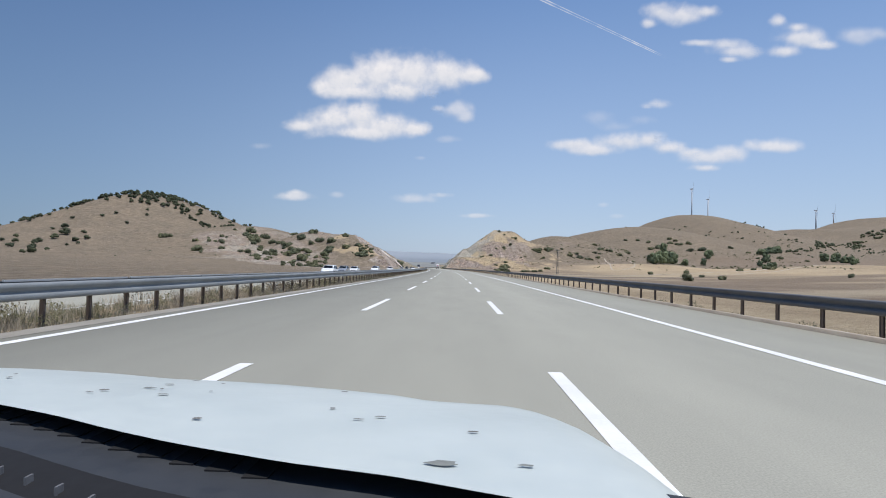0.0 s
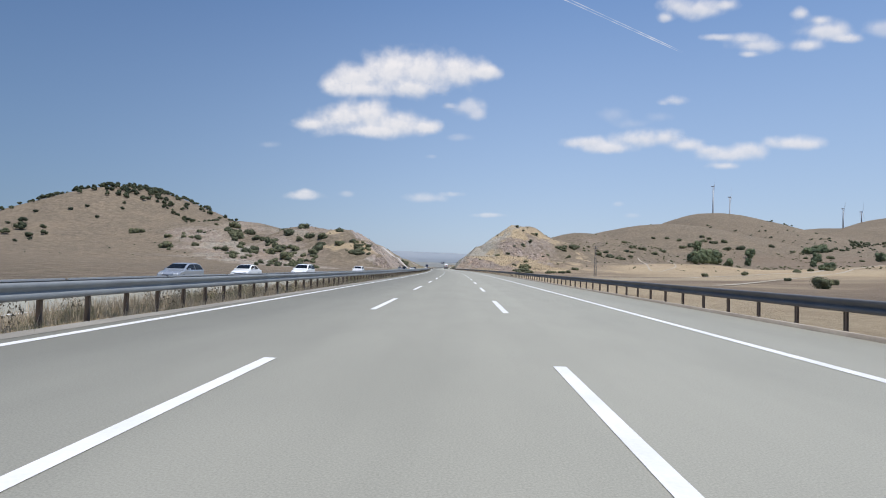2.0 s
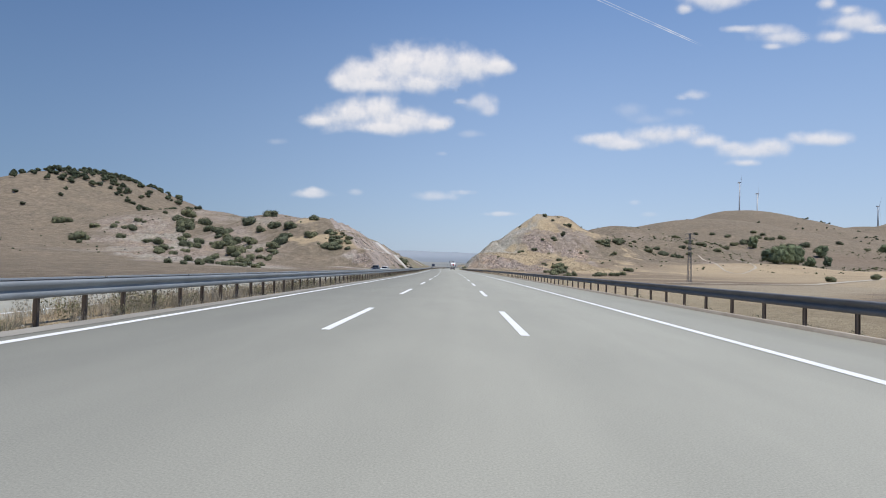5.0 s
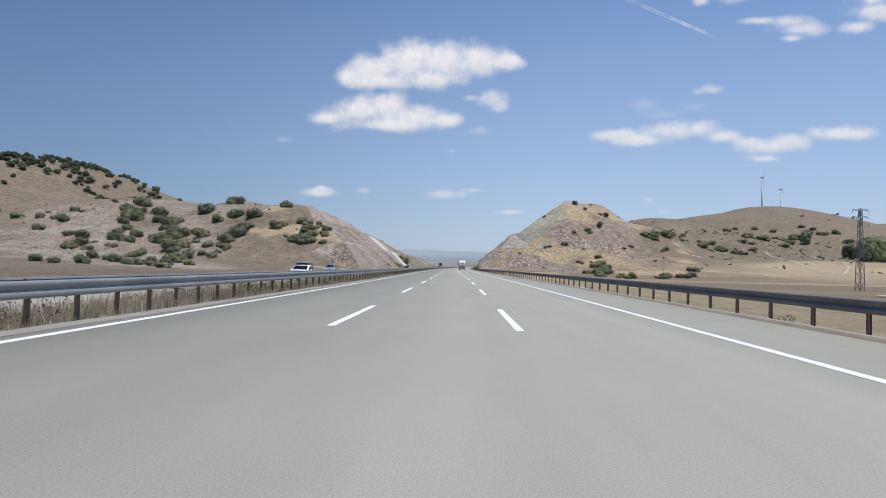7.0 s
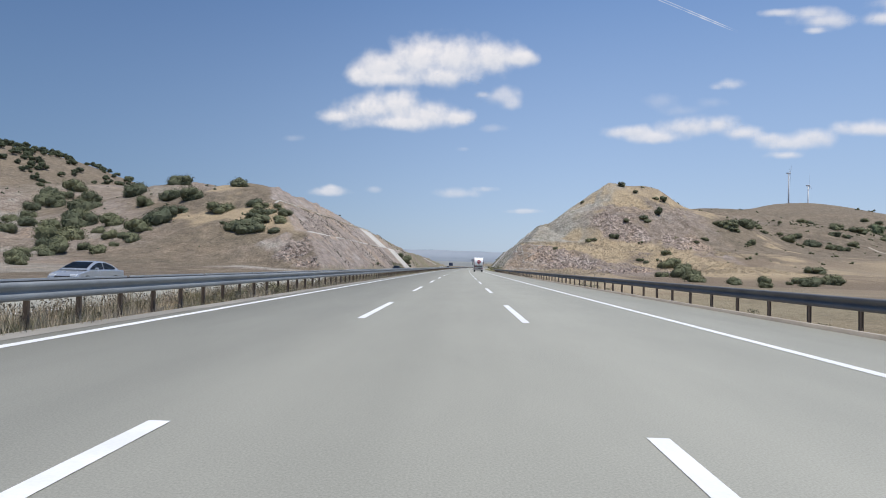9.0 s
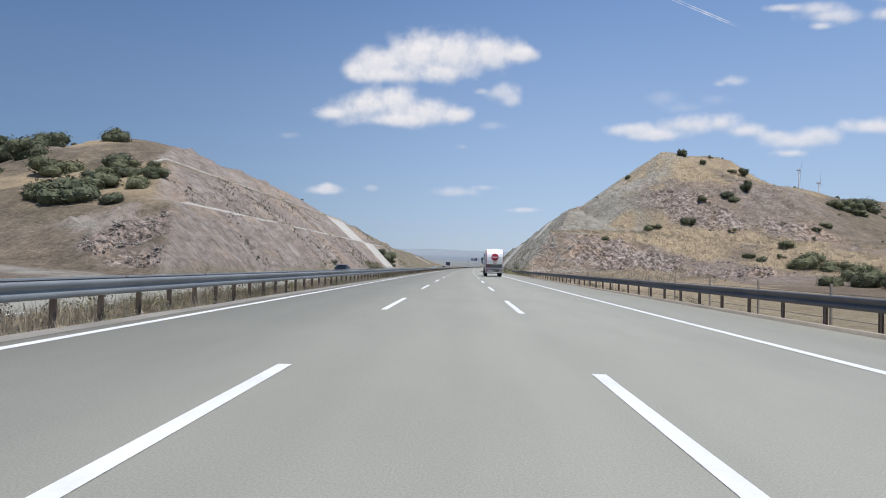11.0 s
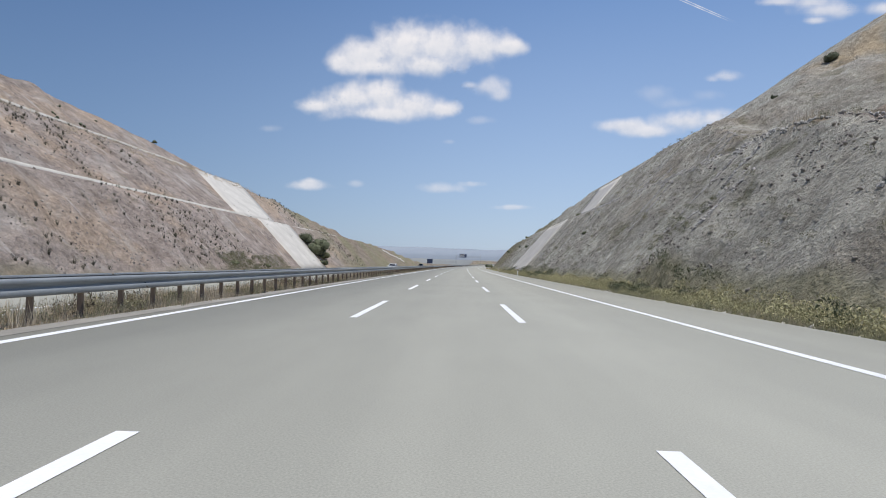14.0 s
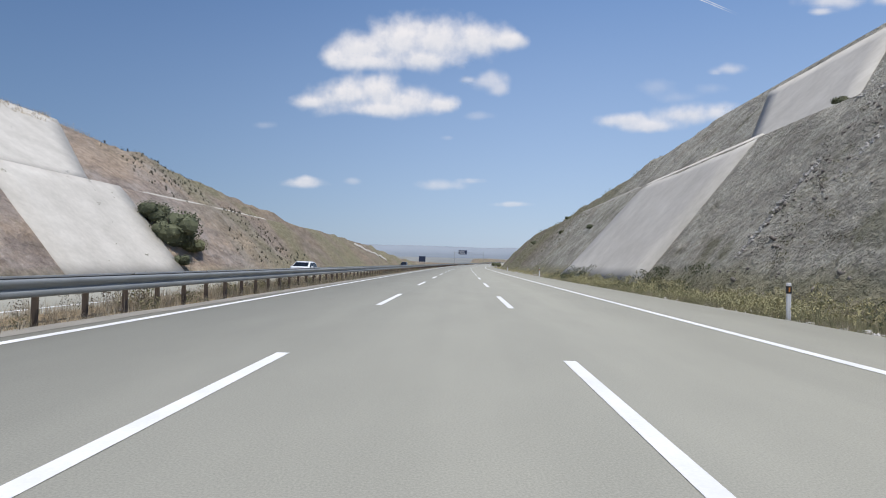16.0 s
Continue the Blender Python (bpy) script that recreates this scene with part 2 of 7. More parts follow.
    grey = mixed(m, 1.0, grey, ramp(m, patchy, 0.36, 0.64, (0.78, 0.77, 0.76), (1.22, 1.22, 1.21)), "MULTIPLY")
    soil = mixed(m, 1.0, soil, ramp(m, patchy, 0.36, 0.64, (0.78, 0.77, 0.76), (1.20, 1.20, 1.20)), "MULTIPLY")
    # stronger painted contrast on the crags, for dark crevices and bright faces
    shatter = noise_node(m, co, 1.0, 7, 0.72)
    rock = mixed(m, mask("crag"), rock, mixed(m, 1.0, rock, ramp(m, shatter, 0.42, 0.60, (0.36, 0.345, 0.34), (1.50, 1.46, 1.46)), "MULTIPLY"))
    rock = mixed(m, 1.0, rock, (1.30, 1.29, 1.27), "MULTIPLY")
    soil = mixed(m, 1.0, soil, (0.86, 0.86, 0.825), "MULTIPLY")
    grey = mixed(m, 1.0, grey, (0.94, 0.97, 0.95), "MULTIPLY")
    col = mixed(m, mask("field"), soil, field)
    col = mixed(m, mask("fallow"), col, fallow)
    col = mixed(m, mask("stubble"), col, stubble)
    col = mixed(m, mask("rock"), col, rock)
    col = mixed(m, mask("grey"), col, grey)
    col = mixed(m, mask("straw"), col, straw)
    col = mixed(m, mask("green"), col, green)
    l.new(col, bsdf.inputs["Base Color"])
    bsdf.inputs["Roughness"].default_value = 0.95
    bsdf.inputs["Specular IOR Level"].default_value = 0.15
    bumped(m, bsdf, mixed(m, 0.14, mixed(m, 0.42, mixed(m, 0.5, mixed(m, 0.35, mid, ramp(m, joint.outputs["Distance"], 0.0, 0.3)), lump), small), tiny), 1.0, 1.2)
    return m


def foliage_material(name, a, b):
    m, n, l, bsdf = shader(name)
    co = n.new("ShaderNodeTexCoord").outputs["Object"]
    isl = n.new("ShaderNodeNewGeometry").outputs["Random Per Island"]
    rnd = n.new("ShaderNodeObjectInfo").outputs["Random"]
    col = mixed(m, isl, a, b)
    col = mixed(m, 0.4, col, mixed(m, ramp(m, noise_node(m, co, 1.2), 0.35, 0.65), a, b))
    col = mixed(m, 1.0, col, ramp(m, rnd, 0.0, 1.0, (0.75, 0.78, 0.8), (1.25, 1.2, 1.1)), "MULTIPLY")
    l.new(col, bsdf.inputs["Base Color"])
    bsdf.inputs["Roughness"].default_value = 0.8
    bsdf.inputs["Specular IOR Level"].default_value = 0.2
    return m


def glass_material(name, tint=(0.02, 0.025, 0.03)):
    m, n, l, bsdf = shader(name)
    bsdf.inputs["Base Color"].default_value = (*tint, 1)
    bsdf.inputs["Roughness"].default_value = 0.06
    bsdf.inputs["Specular IOR Level"].default_value = 0.6
    return m


def cloud_material():
    """Ragged cumulus: the heaped puffs that the mesh carries, frayed by noise, paler above and greyer at the foot."""
    m, n, l, bsdf = shader("cloud_vapour")
    n.remove(bsdf)

    def op(kind, a, b=0.0):
        k = n.new("ShaderNodeMath")
        k.operation = kind
        for i, v in enumerate((a, b)):
            if isinstance(v, (int, float)):
                k.inputs[i].default_value = v
            else:
                l.new(v, k.inputs[i])
        return k.outputs[0]

    def carried_value(name):
        a = n.new("ShaderNodeAttribute")
        a.attribute_name = name
        return a.outputs["Fac"]

    geo = n.new("ShaderNodeNewGeometry").outputs["Position"]
    broad, fine = noise_node(m, geo, 0.0056, 3, 0.46), noise_node(m, geo, 0.018, 5, 0.55)
    heap = op("ADD", carried_value("heap"), op("MULTIPLY", op("SUBTRACT", broad, 0.5), 1.5))
    heap = op("ADD", heap, op("MULTIPLY", op("SUBTRACT", fine, 0.5), 0.42))
    heap = op("SUBTRACT", heap, op("MULTIPLY", op("SUBTRACT", 1.0, carried_value("thick")), 0.30))
    alpha = n.new("ShaderNodeMapRange")
    alpha.interpolation_type = "SMOOTHSTEP"
    alpha.inputs["From Min"].default_value, alpha.inputs["From Max"].default_value = -0.22, 0.86
    l.new(heap, alpha.inputs["Value"])
    a = op("MULTIPLY", op("MULTIPLY", alpha.outputs["Result"], carried_value("thick")), 0.97)
    lit = n.new("ShaderNodeMapRange")
    lit.inputs["From Min"].default_value, lit.inputs["From Max"].default_value = -0.75, 0.55
    l.new(op("ADD", carried_value("up"), op("MULTIPLY", op("SUBTRACT", fine, 0.5), 1.1)), lit.inputs["Value"])
    # sunlit tops and shaded feet are painted in, and the vapour glows by itself
    col = mixed(m, lit.outputs["Result"], (0.55, 0.575, 0.635), (0.735, 0.715, 0.73))
    em, tr, mx = n.new("ShaderNodeEmission"), n.new("ShaderNodeBsdfTransparent"), n.new("ShaderNodeMixShader")
    l.new(col, em.inputs["Color"])
    l.new(a, mx.inputs["Fac"])
    l.new(tr.outputs[0], mx.inputs[1])
    l.new(em.outputs[0], mx.inputs[2])
    l.new(mx.outputs[0], n["Material Output"].inputs["Surface"])
    return m


ASPHALT = asphalt_material("asphalt")
PAINT = surface("road_paint", (0.62, 0.62, 0.60), (0.78, 0.78, 0.76), 1.2, 30, 0.7, bump=0.2, dist=0.003)
STEEL = surface("galvanised_steel", (0.20, 0.212, 0.214), (0.31, 0.324, 0.322), 0.8, 25, 0.58, 0.3, bump=0.05)
# paler copy of the galvanised steel, with the sunlight put into its colour
LIT_STEEL = surface("sunlit_galvanised_steel", (0.42, 0.43, 0.43), (0.56, 0.57, 0.57), 0.8, 25, 0.5, 0.2, bump=0.05)
DARK_STEEL = surface("darkened_steel", (0.105, 0.105, 0.108), (0.17, 0.17, 0.172), 1.0, 25, 0.68, 0.1, bump=0.05)
RUST = surface("rusty_post_steel", (0.075, 0.06, 0.05), (0.15, 0.115, 0.09), 2.0, 30, 0.8, 0.2, bump=0.1)
CONCRETE = surface("concrete", (0.39, 0.365, 0.318), (0.565, 0.535, 0.475), 0.28, 2.2, 0.9, bump=0.25, dist=0.03)
KERB = surface("kerb_concrete", (0.27, 0.225, 0.175), (0.43, 0.375, 0.30), 0.6, 12.0, 0.9, bump=0.2)
STRAW = foliage_material("dry_grass", (0.27, 0.225, 0.168), (0.60, 0.515, 0.39))
WEED = foliage_material("weed_green", (0.12, 0.122, 0.072), (0.32, 0.295, 0.185))
DRY_STEM = foliage_material("dead_weed_stalks", (0.11, 0.088, 0.062), (0.27, 0.215, 0.15))
THISTLE = foliage_material("dark_thistle", (0.075, 0.07, 0.05), (0.15, 0.135, 0.095))
VERGE = foliage_material("verge_green", (0.19, 0.19, 0.105), (0.46, 0.43, 0.26))
LEAF = foliage_material("scrub_leaves", (0.078, 0.087, 0.052), (0.172, 0.180, 0.108))
LEAF_DARK = foliage_material("oak_leaves", (0.042, 0.054, 0.034), (0.096, 0.108, 0.062))
LEAF_PALE = foliage_material("poplar_leaves", (0.085, 0.112, 0.065), (0.175, 0.205, 0.12))
BARK = surface("bark", (0.09, 0.065, 0.045), (0.16, 0.12, 0.085), 4.0, 30, 0.9, bump=0.4)
ROCK = surface("rock", (0.085, 0.070, 0.060), (0.23, 0.195, 0.17), 0.8, 5.0, 0.9, bump=0.5, dist=0.05, random_tint=0.2)
MAUVE_ROCK = surface("mauve_rock", (0.15, 0.122, 0.108), (0.36, 0.30, 0.27), 0.8, 5.0, 0.9, bump=0.5, dist=0.05)
GREY_ROCK = surface("grey_rock", (0.14, 0.122, 0.104), (0.34, 0.305, 0.265), 0.8, 5.0, 0.9, bump=0.5, dist=0.05)
PALE_ROCK = surface("pale_broken_rock", (0.27, 0.255, 0.23), (0.53, 0.505, 0.46), 1.2, 6.0, 0.9, bump=0.4, dist=0.05)
HILL = terrain_material()
DIRT = surface("pale_dirt", (0.30, 0.258, 0.195), (0.46, 0.40, 0.31), 0.3, 4.0, 0.95, bump=0.3, dist=0.03)
SHOULDER = surface("gritty_soil", (0.19, 0.177, 0.15), (0.31, 0.29, 0.25), 0.5, 14.0, 0.95, bump=0.4, dist=0.02)
WHITE_PAINT = surface("white_truck_paint", (0.80, 0.81, 0.80), (0.87, 0.875, 0.865), 0.7, 9.0, 0.32, bump=0.02, rough_var=0.06)
DIRTY_WHITE = surface("road_dirtied_white", (0.36, 0.35, 0.33), (0.60, 0.595, 0.575), 1.3, 8.0, 0.55)
DIRTY_GREY = surface("dirty_hopper_steel", (0.13, 0.12, 0.11), (0.26, 0.245, 0.225), 1.6, 12.0, 0.7, bump=0.1)
CAR_WHITE = surface("white_car_paint", (0.76, 0.77, 0.78), (0.81, 0.82, 0.83), 0.5, 9.0, 0.22, rough_var=0.04)
CAR_SILVER = surface("silver_car_paint", (0.40, 0.43, 0.46), (0.48, 0.51, 0.54), 0.5, 9.0, 0.25, 0.5, rough_var=0.04)
CAR_DARK = surface("dark_car_paint", (0.018, 0.02, 0.024), (0.03, 0.033, 0.038), 0.5, 9.0, 0.22, rough_var=0.04)
RUBBER = surface("tyre_rubber", (0.018, 0.018, 0.018), (0.045, 0.043, 0.04), 3.0, 30, 0.85, bump=0.2)
BLACK = surface("black_plastic", (0.02, 0.021, 0.023), (0.045, 0.047, 0.05), 3.0, 30, 0.6)
CHASSIS = surface("chassis_black", (0.025, 0.025, 0.026), (0.07, 0.066, 0.06), 2.0, 20, 0.75)
RED = surface("sign_red", (0.46, 0.035, 0.05), (0.56, 0.055, 0.07), 2.0, 20, 0.45)
DARK_RED = surface("dark_red_stripe", (0.20, 0.02, 0.03), (0.28, 0.03, 0.04), 2.0, 20, 0.45)
WHITE_FILM = surface("white_film", (0.74, 0.74, 0.74), (0.80, 0.80, 0.80), 2.0, 20, 0.45)
ORANGE = surface("orange_reflector", (0.62, 0.24, 0.04), (0.72, 0.30, 0.06), 2.0, 20, 0.4)
def banner_material():
    """Printed picture of a meadow under a pale sky: colours that change with the height, and a soft print noise."""
    m, n, l, bsdf = shader("printed_meadow")
    co = n.new("ShaderNodeTexCoord").outputs["Object"]
    sep = n.new("ShaderNodeSeparateXYZ")
    l.new(co, sep.inputs[0])
    up = n.new("ShaderNodeMapRange")
    up.inputs["From Min"].default_value, up.inputs["From Max"].default_value = 2.30, 3.0
    l.new(sep.outputs["Z"], up.inputs["Value"])
    wob = n.new("ShaderNodeMath")
    wob.operation = "MULTIPLY_ADD"
    wob.inputs[1].default_value = 0.5
    l.new(noise_node(m, co, 1.1, 3, 0.5), wob.inputs[0])
    k = n.new("ShaderNodeMath")
    k.operation = "SUBTRACT"
    k.inputs[1].default_value = 0.25
    l.new(up.outputs["Result"], wob.inputs[2])
    l.new(wob.outputs[0], k.inputs[0])
    r = n.new("ShaderNodeValToRGB")
    stops = ((0.0, (0.10, 0.27, 0.06)), (0.30, (0.21, 0.42, 0.10)), (0.50, (0.38, 0.56, 0.24)), (0.68, (0.50, 0.70, 0.58)), (1.0, (0.24, 0.52, 0.50)))
    for i, (at, c) in enumerate(stops):
        e = r.color_ramp.elements[i] if i < 2 else r.color_ramp.elements.new(at)
        e.position, e.color = at, (*c, 1)
    l.new(k.outputs[0], r.inputs["Fac"])
    l.new(mixed(m, 0.25, r.outputs["Color"], ramp(m, noise_node(m, co, 14, 4, 0.7), 0.35, 0.65, (0.12, 0.30, 0.10), (0.60, 0.72, 0.40))), bsdf.inputs["Base Color"])
    bsdf.inputs["Roughness"].default_value = 0.45
    return m


PRINT = banner_material()
PRINT_INK = surface("teal_print", (0.02, 0.085, 0.085), (0.035, 0.11, 0.11), 2.0, 20, 0.6)
GREY_PRINT = surface("grey_print", (0.22, 0.22, 0.24), (0.32, 0.32, 0.34), 2.0, 20, 0.6)
INK = surface("dark_ink", (0.03, 0.035, 0.06), (0.05, 0.055, 0.09), 2.0, 20, 0.6)
LAMP_RED = surface("red_lamp_lens", (0.40, 0.02, 0.02), (0.50, 0.04, 0.03), 3.0, 30, 0.2)
LAMP_CLEAR = surface("clear_lamp_lens", (0.60, 0.62, 0.64), (0.72, 0.74, 0.76), 3.0, 30, 0.12)
ALLOY = surface("alloy_rim", (0.36, 0.37, 0.38), (0.50, 0.51, 0.52), 3.0, 30, 0.35, 0.7)
GLASS = glass_material("tinted_glass")
TOWER = surface("turbine_white", (0.40, 0.42, 0.44), (0.47, 0.49, 0.51), 0.05, 1.0, 0.5)
SIGN_BLUE = surface("sign_blue", (0.02, 0.035, 0.075), (0.03, 0.045, 0.09), 1.0, 10, 0.5)
CLOUD = cloud_material()


# ---- building blocks ----
def part(name, bm, material, parent=None, label="", smooth=False):
    me = bpy.data.meshes.new(name)
    bm.to_mesh(me)
    bm.free()
    if smooth:
        me.shade_smooth()
    me.materials.append(material)
    ob = new(name, me)
    if parent is not None:
        ob.parent = parent
    if label:
        tagged(ob, label)
    return ob


def from_arrays(name, verts, faces, material, parent=None, smooth=False):
    """A mesh from an array of corners and an array of faces that all have as many corners."""
    me = bpy.data.meshes.new(name)
    k = faces.shape[1]
    me.vertices.add(len(verts))
    me.vertices.foreach_set("co", np.asarray(verts, dtype=np.float32).ravel())
    me.loops.add(faces.size)
    me.loops.foreach_set("vertex_index", np.asarray(faces, dtype=np.int32).ravel())
    me.polygons.add(len(faces))
    me.polygons.foreach_set("loop_start", np.arange(0, faces.size, k, dtype=np.int32))
    me.update(calc_edges=True)
    if smooth:
        me.shade_smooth()
    me.materials.append(material)
    ob = new(name, me)
    if parent is not None:
        ob.parent = parent
    return ob


def box(bm, x0, x1, y0, y1, z0, z1, bevel=0.0):
    r = bmesh.ops.create_cube(bm, size=1.0, matrix=Matrix.LocRotScale(((x0 + x1) / 2, (y0 + y1) / 2, (z0 + z1) / 2), None, (x1 - x0, y1 - y0, z1 - z0)))
    if bevel:
        edges = list({e for v in r["verts"] for e in v.link_edges})
        bmesh.ops.bevel(bm, geom=edges, offset=bevel, segments=2, affect="EDGES", profile=0.5)
    return bm


def rod(bm, a, b, r0, r1=None, n=10):
    a, b = Vector(a), Vector(b)
    m = Matrix.Translation((a + b) / 2) @ (b - a).to_track_quat("Z", "Y").to_matrix().to_4x4()
    bmesh.ops.create_cone(bm, cap_ends=True, segments=n, radius1=r0, radius2=r0 if r1 is None else r1, depth=(b - a).length, matrix=m)
    return bm


def extruded(bm, outline, x0, x1, bevel=0.0):
    """A side outline of (y, z) corners, made solid from x0 to x1."""
    left = [bm.verts.new((x0, y, z)) for y, z in outline]
    right = [bm.verts.new((x1, y, z)) for y, z in outline]
    n = len(outline)
    faces = [bm.faces.new(left[::-1]), bm.faces.new(right)]
    faces += [bm.faces.new((left[i], left[(i + 1) % n], right[(i + 1) % n], right[i])) for i in range(n)]
    bmesh.ops.recalc_face_normals(bm, faces=faces)
    if bevel:
        edges = list({e for f in faces[:2] for e in f.edges})
        bmesh.ops.bevel(bm, geom=edges, offset=bevel, segments=2, affect="EDGES", profile=0.5)
    return bm


def thing(name, m, label, category, group="", kind=""):
    e = new(name)
    e.matrix_world = m
    return tagged(e, label, category, group, kind)


def hashed(ix, iy, seed):
    h = np.sin(ix * 127.1 + iy * 311.7 + seed * 74.7) * 43758.5453
    return h - np.floor(h)


def value_noise(x, y, seed=0.0):
    ix, iy = np.floor(x), np.floor(y)
    fx, fy = x - ix, y - iy
    fx, fy = fx * fx * (3 - 2 * fx), fy * fy * (3 - 2 * fy)
    a, b = hashed(ix, iy, seed), hashed(ix + 1, iy, seed)
    c, d = hashed(ix, iy + 1, seed), hashed(ix + 1, iy + 1, seed)
    return (a + (b - a) * fx) * (1 - fy) + (c + (d - c) * fx) * fy - 0.5


def fbm(x, y, size, octaves=4, seed=0.0):
    t, amp = 0.0, 1.0
    for k in range(octaves):
        t = t + amp * value_noise(x / size, y / size, seed + k * 3.1)
        size, amp = size / 2.03, amp * 0.5
    return t


def blocks(x, y, seed=0.0):
    """Broken blocks: a random level for the nearest of scattered seeds, and how far the next one is."""
    ix, iy = np.floor(x), np.floor(y)
    best, second, level = np.full(np.shape(x), 9.0), np.full(np.shape(x), 9.0), np.zeros(np.shape(x))
    for a in (-1, 0, 1):
        for b in (-1, 0, 1):
            jx, jy = ix + a, iy + b
            d = np.hypot(jx + hashed(jx, jy, seed) - x, jy + hashed(jx, jy, seed + 1.7) - y)
            near = d < best
            second = np.where(near, best, np.minimum(second, d))
            level = np.where(near, hashed(jx, jy, seed + 3.3), level)
            best = np.where(near, d, best)
    return level - 0.5, second - best


def smooth(a, b, x):
    t = np.clip((x - a) / (b - a), 0, 1)
    return t * t * (3 - 2 * t)


# ---- the lie of the land ----
FAR_Z = -0.45                                 # the other carriageway lies a little lower
CUT_L = ((26.5, 31.5, 32.2, 42.5, 45.5, 59.5, 63.0, 78.0, 81.0, 200.0, 2000.0), (-0.6, -0.9, -0.4, 9.6, 9.9, 20.6, 20.9, 33.0, 33.3, 140.0, 3000.0))
CUT_R = ((9.0, 10.4, 11.2, 19.5, 22.5, 31.0, 34.0, 38.3, 45.5, 54.0, 62.0, 65.0, 85.0, 2000.0), (-0.05, -0.15, 0.3, 10.2, 10.6, 20.0, 20.4, 22.8, 28.6, 34.6, 40.5, 44.0, 66.0, 3000.0))
# hills: along, aside, height, reach before, reach behind, reach across, and where it differs the reach on the far side
HILLS_L = ((548, -78, 30.2, 54, 150, 36), (572, -116, 32, 60, 110, 42), (650, -200, 40, 125, 200, 100), (790, -378, 84, 205, 300, 144, 104), (900, -760, 22, 300, 400, 200), (1500, -900, 50, 500, 500, 500))
HILLS_R = ((606, 64, 35, 58, 66, 44), (602, 60, 27, 26, 30, 20), (606, 82, 25, 28, 60, 18), (625, 96, 31, 80, 80, 48), (735, 152, 43, 135, 170, 100), (1100, 362, 80, 260, 300, 228), (2300, 930, 205, 700, 700, 300), (2350, 1330, 138, 600, 600, 220), (2500, 1850, 215, 700, 700, 420), (2000, 1500, 130, 500, 500, 420))
CREST_L = ((462, 490, 523, 545, 600, 640, 668, 692, 723, 747, 798, 854, 930), (-1, 11.5, 23, 30, 32.5, 29, 21, 18.2, 13.6, 10.6, 8.8, 4.0, -1))
CREST_R = ((500, 520, 545, 600, 640, 664, 735, 760, 832, 900), (-1, 3, 12, 22, 22, 19.5, 15.2, 10, 5.5, -1))


# bare outcrops and the golden shelf: along, aside, reach along, reach across
CRAGS = ((562, 57, 8, 7), (567, 53, 6, 5), (534, 28, 9, 7), (528, 31, 8, 6), (526, 36, 10, 6), (510, 47, 5, 8), (548, 79, 9, 9), (555, 63, 5, 5),
         (468, -35, 9, 4.5), (477, -33, 9, 4), (480, -39.5, 5, 3.5), (475, -42, 5, 4), (482, -36, 4, 3))
SHELF = ((564, 41, 6, 5), (553, 50, 9, 6), (545, 57, 9, 6), (539, 65, 9, 7), (532, 48, 9, 7), (538, 73, 8, 7), (585, 66, 9, 7), (578, 70, 6, 6))


def spread(s, u, table):
    return np.max([np.exp(-((s - a) / c) ** 2 - ((u - b) / d) ** 2) for a, b, c, d in table], 0)


def hills(s, u, table):
    t = 0.0
    for hs, hu, hz, before, behind, across, *beyond in table:
        ds = np.where(s < hs, (s - hs) / before, (s - hs) / behind)
        du = np.where(np.abs(u) > abs(hu), (u - hu) / (beyond or [across])[0], (u - hu) / across)
        t = t + (hz * np.exp(-ds * ds - du * du)) ** 3
    return np.cbrt(t)


